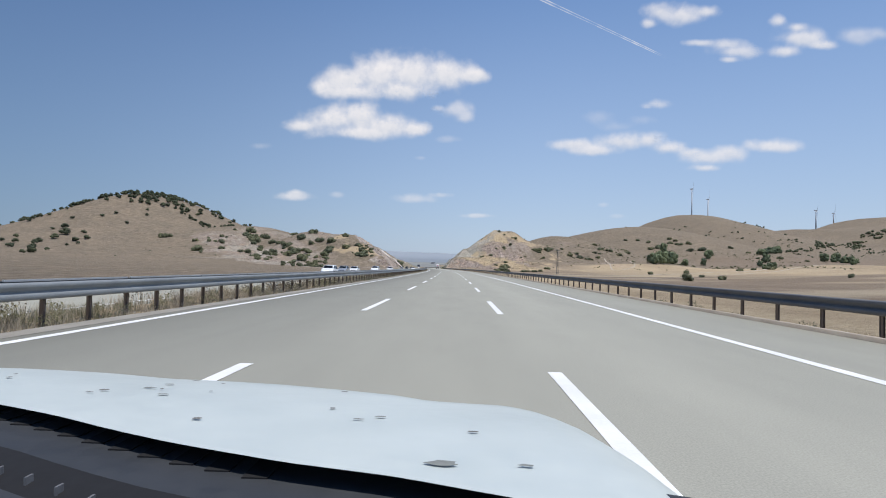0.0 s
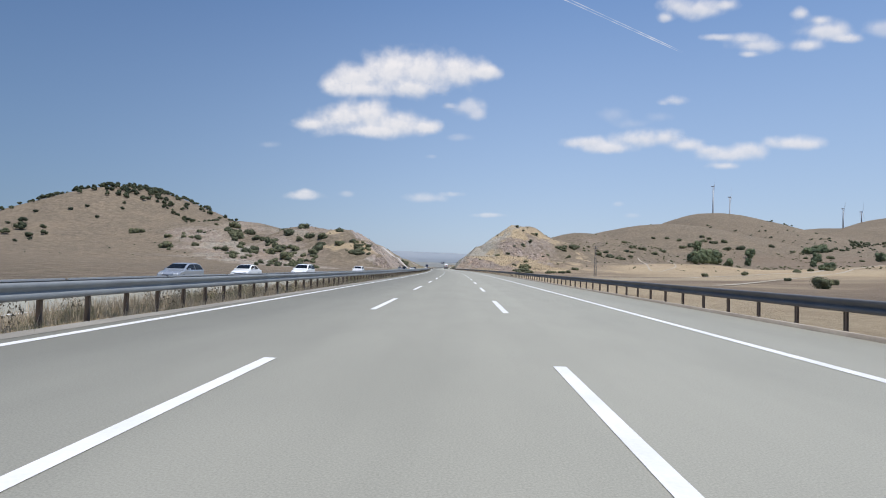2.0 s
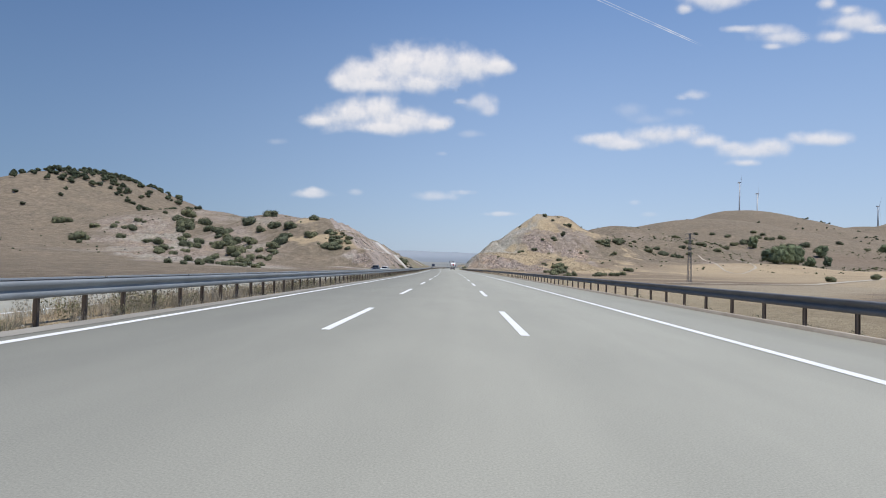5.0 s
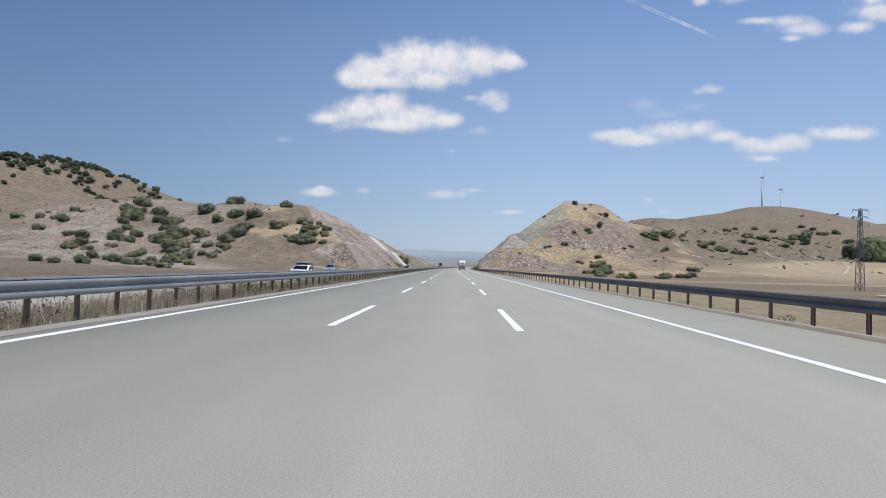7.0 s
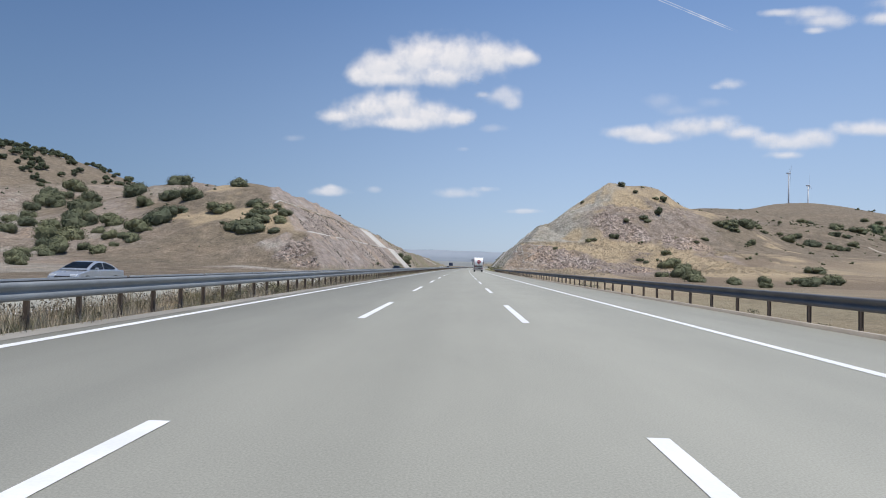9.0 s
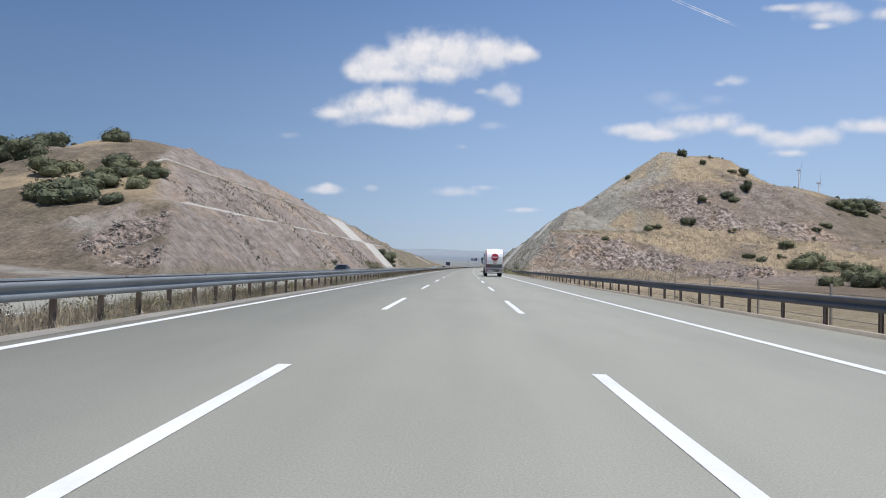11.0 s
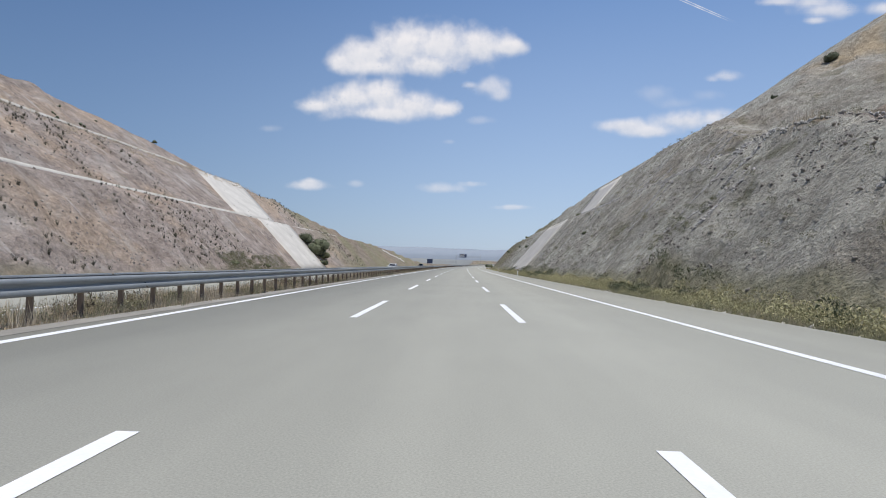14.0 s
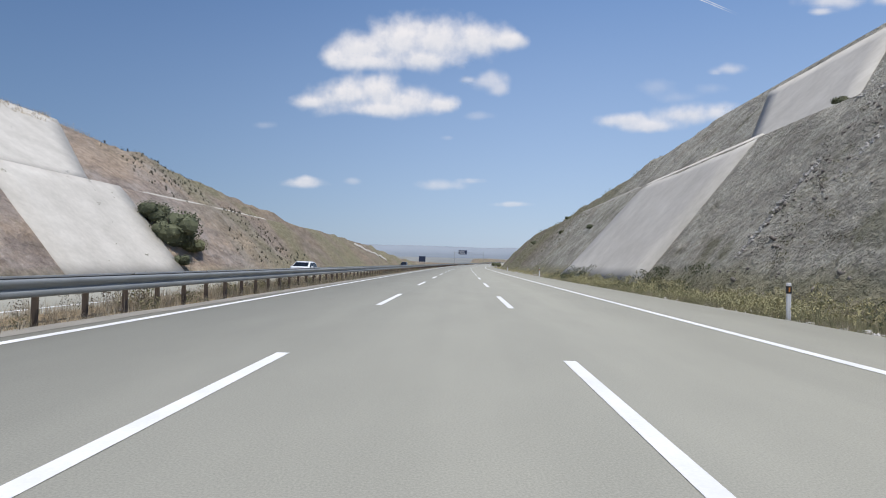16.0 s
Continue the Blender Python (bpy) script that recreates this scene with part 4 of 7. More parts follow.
cloud(((578, 156, 28, 20), (622, 144, 42, 28), (678, 136, 54, 42), (736, 134, 54, 43), (797, 132, 46, 31), (845, 134, 34, 15), (640, 164, 74, 17), (716, 160, 64, 19)), 1.0, label="large white cumulus cloud with a flat foot")
cloud(((543, 224, 34, 13), (598, 212, 46, 27), (646, 208, 40, 30), (694, 224, 46, 23), (748, 230, 28, 14), (646, 236, 86, 15)), 1.0, label="low white cumulus cloud under a larger one")
cloud(((816, 196, 34, 17), (834, 206, 20, 14), (788, 192, 16, 7)), 0.62)
cloud(((803, 247, 28, 9),), 0.28)
cloud(((474, 259, 22, 9),), 0.26)
cloud(((755, 280, 11, 5),), 0.22)
cloud(((532, 349, 38, 9), (536, 343, 18, 7)), 0.75, 4700)
cloud(((607, 345, 18, 7),), 0.3, 4700)
cloud(((744, 353, 40, 10), (788, 345, 24, 6)), 0.5, 4700)
cloud(((854, 382, 34, 5),), 0.55, 4700)
cloud(((1078, 363, 10, 5),), 0.25, 4700)
cloud(((1104, 383, 18, 5),), 0.2, 4700)
cloud(((1180, 20, 32, 22), (1220, 27, 43, 20), (1258, 20, 32, 13), (1160, 40, 16, 10)), 0.85)
cloud(((1252, 75, 28, 7), (1313, 90, 43, 13), (1298, 78, 32, 11), (1302, 104, 20, 7)), 0.75)
cloud(((1431, 66, 48, 18), (1423, 47, 24, 11), (1470, 78, 28, 10), (1404, 90, 28, 13), (1392, 35, 16, 14)), 0.85)
cloud(((1533, 63, 40, 18), (1574, 58, 34, 16), (1640, 80, 60, 22)), 0.5)
cloud(((1024, 257, 44, 12), (1056, 266, 48, 12), (1118, 250, 48, 18), (1156, 247, 32, 16), (1196, 261, 32, 13)), 0.85, 4600, label="long white cumulus cloud low in the sky")
cloud(((1266, 279, 56, 16), (1306, 271, 32, 16), (1235, 271, 32, 11), (1258, 297, 32, 8)), 0.8, 4600)
cloud(((1376, 259, 48, 14), (1404, 261, 32, 11)), 0.85, 4600)
cloud(((1176, 184, 30, 11), (1156, 188, 13, 7)), 0.6, 4570)
cloud(((1070, 208, 32, 16), (1102, 224, 36, 13), (1148, 212, 28, 13)), 0.2, 4570)


def contrail(x0, y0, x1, y1, wide, dist=4850.0):
    """Two thin lines of ice side by side, that fray towards the older end."""
    q = np.linspace(0, 1, 60)
    rows, heap = [], []
    for k in (-1.0, -0.55, -0.1, 0.1, 0.55, 1.0):
        w = wide * (0.5 + 0.5 * (1 - q))
        rows.append(np.array([sky_way(x0 + (x1 - x0) * a + k * b * 0.45, y0 + (y1 - y0) * a - k * b) * dist for a, b in zip(q, w)]))
        heap.append((0.42 if abs(k) == 0.55 else -0.12 if abs(k) < 0.2 else -0.6) - 0.25 * (q < 0.02) - 0.25 * (q > 0.98) + 0 * q)
    v = np.stack(rows, 1).reshape(-1, 3)
    i = (np.arange(59)[:, None] * 6 + np.arange(5)[None, :]).ravel()
    mid = v.mean(0)
    ob = from_arrays("contrail", v - mid, np.stack([i, i + 1, i + 7, i + 6], 1), CLOUD, smooth=True)
    ob.location = mid
    for key, c in (("heap", np.stack(heap, 1)), ("up", np.zeros((60, 6))), ("thick", np.full((60, 6), 0.85))):
        at = ob.data.attributes.new(key, "FLOAT", "POINT")
        at.data.foreach_set("value", np.ascontiguousarray(c, dtype=np.float32).ravel())
    return tagged(ob, "thin white contrail high in the blue sky", "contrail")


contrail(935, -18, 1196, 103, 4.5)


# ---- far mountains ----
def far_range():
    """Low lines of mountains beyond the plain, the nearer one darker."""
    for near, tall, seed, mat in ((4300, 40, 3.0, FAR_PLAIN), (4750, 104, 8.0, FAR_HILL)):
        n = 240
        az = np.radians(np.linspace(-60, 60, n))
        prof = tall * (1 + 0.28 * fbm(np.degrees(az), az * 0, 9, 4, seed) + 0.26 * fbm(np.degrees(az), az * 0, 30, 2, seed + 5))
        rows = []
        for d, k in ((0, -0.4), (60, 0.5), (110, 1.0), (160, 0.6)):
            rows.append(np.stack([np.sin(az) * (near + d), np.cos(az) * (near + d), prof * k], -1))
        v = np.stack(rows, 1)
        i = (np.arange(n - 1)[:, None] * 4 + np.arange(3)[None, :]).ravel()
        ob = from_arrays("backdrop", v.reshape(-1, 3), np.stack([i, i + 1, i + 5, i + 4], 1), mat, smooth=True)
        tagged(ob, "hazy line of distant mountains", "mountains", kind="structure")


# the haze of distance is mixed into both base colours
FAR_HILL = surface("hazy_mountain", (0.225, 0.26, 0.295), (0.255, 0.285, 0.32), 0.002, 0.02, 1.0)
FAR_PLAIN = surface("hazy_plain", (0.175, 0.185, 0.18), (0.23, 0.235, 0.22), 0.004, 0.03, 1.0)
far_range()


# ---- concrete aprons on the cuttings ----
def apron(side, foot, head, prof, u0, u1, lift, label):
    """A concrete facing between u0 and u1 across the slope; foot and head: where its lower and upper edge begin and end along the road."""
    rows = []
    for k in np.linspace(0, 1, 9):
        u_ = u0 + (u1 - u0) * k
        s_ = np.linspace(foot[0] + (head[0] - foot[0]) * k, foot[1] + (head[1] - foot[1]) * k, 8)
        x, y = road_xy(s_, side * u_)
        z = np.interp(u_, *prof) + lift + 0.06 * value_noise(s_ / 3, s_ * 0 + u_ / 3, 2.0)
        rows.append(np.stack([x, y, z], -1))
    v = np.stack(rows, 0)
    a, b = v.shape[:2]
    i = (np.arange(a - 1)[:, None] * b + np.arange(b - 1)[None, :]).ravel()
    f = np.stack([i, i + 1, i + b + 1, i + b], 1)
    ob = from_arrays("concrete_apron", v.reshape(-1, 3), f if side < 0 else np.ascontiguousarray(f[:, ::-1]), CONCRETE, smooth=False)
    sol = ob.modifiers.new("slab", "SOLIDIFY")
    sol.thickness, sol.offset = 0.7, -1.0
    return tagged(ob, label, "concrete facing", "concrete facings of the cutting")


apron(-1, (631, 651), (634, 655.5), CUT_L, 31.9, 42.7, 0.15, "pale concrete facing slab on the lower cutting slope")
apron(-1, (631, 653.5), (641, 667.5), CUT_L, 45.2, 59.7, 0.15, "pale concrete facing slab on the upper cutting slope")
apron(1, (622, 651), (624, 648.5), CUT_R, 10.8, 19.7, 0.12, "pale concrete facing slab on the steep lower cutting")
apron(1, (619.5, 632.0), (625.5, 643.5), CUT_R, 22.2, 29.9, 0.12, "pale concrete facing slab above the berm of the cutting")


# pale gutter lines on the berms
def gutter(s0, s1, u, wide=1.0, lift=0.10):
    """A low concrete channel that follows the outer edge of a berm and sinks into the slope at its ends."""
    s = np.arange(s0, s1, 1.5)
    us = u + 0.22 * value_noise(s / 6, s * 0, 2.0)
    ground = np.max([land(s + a, us + b)[0] for a in (-1.2, 0.0, 1.2) for b in (-0.5, 0.0, 0.5)], 0)
    soft = np.convolve(np.pad(ground, 3, mode="edge"), np.ones(7) / 7, mode="valid")
    z = np.maximum(soft, ground) + lift + 0.08 * value_noise(s / 3, s * 0 + u, 6.0) - 0.5 * (1 - smooth(0, 5, np.minimum(s - s0, s1 - s)))
    rows = []
    for du, dz in ((-0.50, -0.5), (-0.42, 0.03), (0.0, -0.03), (0.42, 0.03), (0.50, -0.5)):
        w = wide * (1 + 0.5 * value_noise(s / 2.2, s * 0 + du, 9.0))
        x, y = road_xy(s, us + du * w)
        rows.append(np.stack([x, y, z + dz * min(1.0, wide + 0.3)], -1))
    v = np.stack(rows, 1)
    n, k = v.shape[:2]
    i = (np.arange(n - 1)[:, None] * k + np.arange(k - 1)[None, :]).ravel()
    ob = from_arrays("berm_gutter", v.reshape(-1, 3), np.stack([i, i + 1, i + k + 1, i + k], 1), CONCRETE)
    tagged(ob, "pale concrete gutter along the berm of the cutting", "gutter", kind="structure")


gutter(489, 631, -43.1, 0.42, 0.24)
gutter(657, 712, -43.1, 0.6)
gutter(514, 640, -60.2, 0.42, 0.34)
gutter(648, 690, 20.0, 0.3)


def chute():
    """A narrow concrete channel straight down the end of the far cutting."""
    q = np.linspace(0, 1, 16)
    s, u = 788 + 26 * q, -39.5 + 7.5 * q
    rows = []
    for d, dz in ((-0.95, -0.4), (-0.9, 0.16), (0.0, 0.10), (0.9, 0.16), (0.95, -0.4)):
        x, y = road_xy(s + d, u)
        rows.append(np.stack([x, y, land(s, u)[0] + 0.25 + dz], -1))
    v = np.stack(rows, 1)
    i = (np.arange(15)[:, None] * 5 + np.arange(4)[None, :]).ravel()
    ob = from_arrays("drain_chute", v.reshape(-1, 3), np.stack([i, i + 1, i + 6, i + 5], 1), CONCRETE)
    tagged(ob, "pale concrete drain chute down the far cutting", "drain", kind="structure")


chute()


# ---- the refuse truck ----
def disc(bm, x, y, z, r, depth, n=28):
    return rod(bm, (x - depth / 2, y, z), (x + depth / 2, y, z), r, n=n)


def wheel(parent, x, y, r, wide, rim_mat, hub_out):
    bm = bmesh.new()
    disc(bm, x, y, r, r, wide, 32)
    edges = [e for e in bm.edges if len(e.link_faces) == 2 and any(len(f.verts) > 8 for f in e.link_faces)]
    bmesh.ops.bevel(bm, geom=edges, offset=wide * 0.14, segments=2, affect="EDGES")
    w = part("wheel", bm, RUBBER, parent, "worn black tyre")
    bm = bmesh.new()
    xo = x + hub_out * wide / 2
    disc(bm, xo, y, r, r * 0.56, 0.03, 24)
    disc(bm, xo + hub_out * 0.02, y, r, r * 0.22, 0.09, 16)
    for k in range(8):
        a = k * math.pi / 4
        disc(bm, xo + hub_out * 0.02, y + math.cos(a) * r * 0.38, r + math.sin(a) * r * 0.38, r * 0.05, 0.05, 8)
    part("rim", bm, rim_mat, w)
    return w


def mudguard(parent, x0, x1, y, z, r, mat):
    """A half-round guard over a wheel."""
    bm = bmesh.new()
    n = 14
    ring = []
    for k in range(n + 1):
        a = math.pi * (k / n) * 0.94 + 0.08
        c, s_ = math.cos(a), math.sin(a)
        ring.append([bm.verts.new((x, y + c * rr, z + s_ * rr)) for x in (x0, x1) for rr in (r, r + 0.05)])
    for a, b in zip(ring, ring[1:]):
        for i, j in ((0, 1), (1, 3), (3, 2), (2, 0)):
            bm.faces.new((a[i], a[j], b[j], b[i]))
    bm.faces.new([ring[0][i] for i in (0, 1, 3, 2)])
    bm.faces.new([ring[-1][i] for i in (0, 2, 3, 1)])
    bmesh.ops.recalc_face_normals(bm, faces=bm.faces[:])
    return part("mudguard", bm, mat, parent)


def panel(bm, outline, x, depth):
    """A flat plate in the side plane, from (y, z) corners, standing depth proud of x."""
    return extruded(bm, outline, min(x, x + depth), max(x, x + depth))


def side_text(name, words, y, z, size, parent, mat, x, stretch=1.0):
    cu = bpy.data.curves.new(name, "FONT")
    cu.body, cu.size, cu.extrude = words, size, 0.002
    cu.materials.append(mat)
    ob = new(name, cu)
    ob.parent = parent
    ob.matrix_local = Matrix(((0, 0, -1, x), (-1, 0, 0, y), (0, 1, 0, z), (0, 0, 0, 1))) @ Matrix.Diagonal((stretch, 1, 1, 1))
    return ob


def refuse_truck():
    t = thing("refuse_truck", place(481.0, 3.62), "white three-axle refuse truck with a red no-entry disc on its tailgate", "truck")
    W = 1.14
    # chassis and running gear
    bm = bmesh.new()
    for x in (-0.42, 0.42):
        box(bm, x - 0.05, x + 0.05, 0.5, 9.0, 0.62, 0.92)
    for y in (1.2, 2.4, 5.4, 6.6, 8.2):
        box(bm, -0.42, 0.42, y - 0.06, y + 0.06, 0.66, 0.86)
    for y in (2.95, 4.30, 8.45):
        rod(bm, (-0.9, y, 0.5), (0.9, y, 0.5), 0.09)
    part("chassis", bm, CHASSIS, t)
    for y in (2.95, 4.30):
        for sx in (-1, 1):
            wheel(t, sx * (W - 0.19), y, 0.51, 0.34, DARK_STEEL, sx)
            mudguard(t, sx * (W - 0.42), sx * (W + 0.015), y, 0.52, 0.60, BLACK)
    for sx in (-1, 1):
        wheel(t, sx * (W - 0.17), 8.45, 0.51, 0.31, DARK_STEEL, sx)
    # collecting body with its ribs
    bm = bmesh.new()
    extruded(bm, ((2.84, 1.14), (3.5, 1.14), (4.9, 1.12), (5.1, 1.02), (7.15, 1.02), (7.15, 3.05), (2.84, 3.10)), -W, W, 0.02)
    body = part("body", bm, WHITE_PAINT, t)
    for z in (1.30, 1.42, 1.54, 1.66, 1.78, 1.90, 2.02, 2.15):
        for sx in (-1, 1):
            part("rib", box(bmesh.new(), sx * W - 0.008, sx * W + 0.008, 2.9, 6.3, z - 0.01, z + 0.01, 0.004), WHITE_PAINT, body)
    for sx in (-1, 1):
        for y0, y1, z0 in ((5.0, 7.15, 0.95), (0.55, 2.3, 0.83)):
            part("side_marker", box(bmesh.new(), sx * (W - 0.03) - 0.03, sx * (W - 0.03) + 0.03, y0, y1, z0, z0 + 0.07), ORANGE, t, "faded orange reflector strip")
    # tall rear section
    bm = bmesh.new()
    extruded(bm, ((0.62, 0.90), (2.28, 0.90), (2.40, 1.12), (2.82, 1.14), (2.82, 3.26), (2.72, 3.44), (2.45, 3.54), (0.95, 3.60), (0.72, 3.52), (0.62, 2.4)), -W, W, 0.02)
    tall = part("tailgate", bm, WHITE_PAINT, t)
    # curved shield
    curve = [(0.95, 3.58), (0.62, 3.50), (0.32, 3.28), (0.10, 2.95), (0.0, 2.55), (0.04, 2.15), (0.18, 1.80), (0.36, 1.62)]
    bm = bmesh.new()
    extruded(bm, curve + [(0.95, 1.62)], -W + 0.16, W - 0.06, 0.02)
    shield = part("rear_shield", bm, WHITE_PAINT, t, "white curved steel shield")
    for f in shield.data.polygons:
        f.use_smooth = False
    for x in (-W + 0.14, W - 0.05):
        bm = bmesh.new()
        for (y0, z0), (y1, z1) in zip(curve, curve[1:]):
            rod(bm, (x, y0 - 0.01, z0), (x, y1 - 0.01, z1), 0.022, n=6)
        part("edge_trim", bm, RED, shield, "red edge stripe")

    def on_shield(z):
        return float(np.interp(z, [c[1] for c in curve[::-1]], [c[0] for c in curve[::-1]]))

    def shield_patch(name, outline, mat, lift, label=""):
        """A film on the curved shield from (x, z) corners given as rows of x pairs by height."""
        bm = bmesh.new()
        rows = [(bm.verts.new((a, on_shield(z) - lift, z)), bm.verts.new((b, on_shield(z) - lift, z))) for z, a, b in outline]
        for (a, b), (c, d) in zip(rows, rows[1:]):
            bm.faces.new((a, b, d, c))
        bmesh.ops.solidify(bm, geom=bm.faces[:], thickness=0.004)
        bmesh.ops.recalc_face_normals(bm, faces=bm.faces[:])
        return part(name, bm, mat, shield, label)

    cx, cz, r = 0.08, 2.52, 0.47
    rows = []
    for k in range(25):
        a = -math.pi / 2 + math.pi * k / 24
        rows.append((cz + r * math.sin(a), cx - r * math.cos(a) - 0.001, cx + r * math.cos(a) + 0.001))
    shield_patch("no_entry_disc", rows, RED, 0.008, "red no-entry disc")
    shield_patch("disc_bar", [(cz - 0.07 + 0.14 * k / 3, cx - 0.35, cx + 0.35) for k in range(4)], WHITE_FILM, 0.016, "white bar")
    shield_patch("lettering_bar", [(1.965, cx - 0.26, cx + 0.26), (2.0, cx - 0.26, cx + 0.26)], INK, 0.01)
    shield_patch("badge", [(1.70, cx - 0.24, cx + 0.22), (1.86, cx - 0.22, cx + 0.24)], RED, 0.010, "red badge")
    shield_patch("badge_bar", [(1.745, cx - 0.17, cx + 0.16), (1.815, cx - 0.16, cx + 0.17)], WHITE_FILM, 0.015)
    for x in (-0.55, 0.68):
        bm = bmesh.new()
        rod(bm, (x, on_shield(2.55) - 0.03, 2.45), (x + 0.03, on_shield(2.55) - 0.05, 2.55), 0.028, n=8)
        part("handle", bm, ALLOY, shield, "chrome handle")
    for x in (-0.78, 0.80):
        part("roof_beacon", box(bmesh.new(), x - 0.07, x + 0.07, 0.62, 0.78, 3.50, 3.64, 0.02), LAMP_CLEAR, t)
    for k_ in range(9):
        z = 1.20 + k_ * 0.235
        for sx in (-1, 1):
            part("rib", box(bmesh.new(), sx * W - 0.005, sx * W + 0.005, 1.85 if z < 1.8 and sx < 0 else 1.0, 2.8, z - 0.006, z + 0.006, 0.002), WHITE_PAINT, tall)
    # stripes and pipe down the tall section
    for y, mat in ((0.88, RED), (0.80, INK)):
        bm = bmesh.new()
        panel(bm, ((y, 2.15), (y + 0.055, 2.15), (y + 0.055, 3.55), (y, 3.55)), -W - 0.001, -0.006)
        part("stripe", bm, mat, tall)
    bm = bmesh.new()
    rod(bm, (-W - 0.03, 0.80, 1.55), (-W - 0.03, 0.80, 2.35), 0.03)
    rod(bm, (-W - 0.03, 0.80, 2.35), (-W + 0.03, 0.95, 2.48), 0.03)
    part("hydraulic_ram", bm, DIRTY_WHITE, tall)
    # hatch with a leaf print
    bm = bmesh.new()
    loop = ((1.14, 0.97), (1.74, 0.97), (1.74, 1.66), (1.14, 1.66))
    for a, b in zip(loop, loop[1:] + loop[:1]):
        rod(bm, (-W - 0.006, *a), (-W - 0.006, *b), 0.011, n=6)
    hatch = part("hatch_frame", bm, BLACK, tall)
    for y in (1.24, 1.60):
        part("hinge", box(bmesh.new(), -W - 0.04, -W + 0.01, y - 0.06, y + 0.06, 1.62, 1.74, 0.01), BLACK, tall)
    bm = bmesh.new()
    ring = []
    for k in range(16):
        a = k * math.pi / 8
        rr = 0.26 if k % 2 == 0 else 0.12
        ring.append((1.44 + math.cos(a) * rr * 0.8, 1.32 + math.sin(a) * rr))
    panel(bm, ring, -W - 0.001, -0.005)
    part("leaf_print", bm, surface("faded_leaf_print", (0.58, 0.30, 0.26), (0.72, 0.58, 0.54), 9.0, 30, 0.5), tall, "faded red leaf print")
    # printed banner on both sides
    for sx in (-1, 1):
        x, d = sx * W, sx * 0.006
        bm = bmesh.new()
        panel(bm, ((2.25, 2.32), (6.05, 2.32), (6.05, 2.97), (2.25, 2.99)), x, d)
        part("banner", bm, PRINT, body, "printed banner of a green meadow under a pale sky")
        for y0, w in ((3.1, 0.5), (3.75, 0.62), (4.5, 0.4)):
            bm = bmesh.new()
            panel(bm, ((y0, 2.665), (y0 + w, 2.665), (y0 + w, 2.715), (y0, 2.715)), x, d * 1.8)
            part("lettering_bar", bm, WHITE_FILM, body)
        part("code_patch", panel(bmesh.new(), ((5.55, 2.42), (5.82, 2.42), (5.82, 2.60), (5.55, 2.60)), x, d * 1.8), WHITE_FILM, body, "small white printed patch")
        bm = bmesh.new()
        panel(bm, ((2.2, 2.27), (6.1, 2.27), (6.1, 2.315), (2.2, 2.315)), x, d * 2)
        part("banner_rule", bm, INK, body)
        bm = bmesh.new()
        panel(bm, ((2.2, 2.22), (6.1, 2.22), (6.1, 2.255), (2.2, 2.255)), x, d * 1.5)
        part("banner_rule", bm, DARK_RED, body)
        for y0, w in ((3.0, 0.45), (3.75, 0.42), (4.5, 0.45), (5.25, 0.55)):
            bm = bmesh.new()
            panel(bm, ((y0, 2.075), (y0 + w, 2.075), (y0 + w, 2.11), (y0, 2.11)), x, d)
            part("lettering_bar", bm, GREY_PRINT, body)
    side_text("banner_words", "ALTIEYLÜL BELEDİYESİ", 5.45, 2.77, 0.17, body, PRINT_INK, -W - 0.014, 1.06)
    bm = bmesh.new()
    for k in range(10):
        a = k * math.pi / 5
        disc(bm, -W - 0.012, 2.55 + math.cos(a) * 0.09, 2.80 + math.sin(a) * 0.09, 0.045, 0.006, 8)
    part("flower_print", bm, surface("pink_print", (0.42, 0.04, 0.12), (0.52, 0.08, 0.18), 3.0, 20, 0.5), body)
    # louvred locker behind the cab
    part("locker_door", box(bmesh.new(), -W - 0.02, -W + 0.01, 6.50, 7.05, 1.18, 2.30, 0.01), WHITE_PAINT, body)
    part("locker_mesh", box(bmesh.new(), -W - 0.03, -W, 6.58, 6.97, 1.32, 2.12, 0.005), surface("grey_mesh", (0.22, 0.23, 0.24), (0.32, 0.33, 0.34), 30, 90, 0.6), body, "grey mesh panel")
    for y in (6.55, 6.98):
        part("hinge", box(bmesh.new(), -W - 0.045, -W, y - 0.04, y + 0.04, 2.26, 2.36, 0.01), BLACK, body)
    for y, z in ((6.28, 2.9), (6.30, 2.55), (6.30, 1.85)):
        part("latch", box(bmesh.new(), -W - 0.035, -W, y - 0.03, y + 0.03, z - 0.06, z + 0.06, 0.01), BLACK, body)
    # side guards, tanks
    for sx in (-1, 1):
        bm = bmesh.new()
        for z in (0.52, 0.78):
            box(bm, sx * (W - 0.04) - 0.02, sx * (W - 0.04) + 0.02, 5.05, 6.75, z - 0.06, z + 0.06, 0.01)
        for y in (5.3, 6.5):
            box(bm, sx * (W - 0.1) - 0.03, sx * (W - 0.1) + 0.03, y - 0.03, y + 0.03, 0.46, 0.95)
        part("side_guard", bm, DIRTY_WHITE, t, "grubby side underrun guard")
        part("fuel_tank", box(bmesh.new(), sx * 0.75 - 0.27, sx * 0.75 + 0.27, 6.75, 7.55, 0.45, 0.95, 0.05), CHASSIS, t)
    # hopper below the shield
    bm = bmesh.new()
    extruded(bm, ((0.62, 0.62), (1.9, 0.62), (1.9, 1.62), (0.52, 1.62)), -W + 0.12, W - 0.12, 0.02)
    hopper = part("hopper", bm, DIRTY_GREY, t, "dirt-caked steel hopper")
    part("hopper_sill", box(bmesh.new(), -W + 0.1, W - 0.1, 0.40, 0.62, 1.02, 1.18, 0.02), DIRTY_WHITE, hopper)
    bm = bmesh.new()
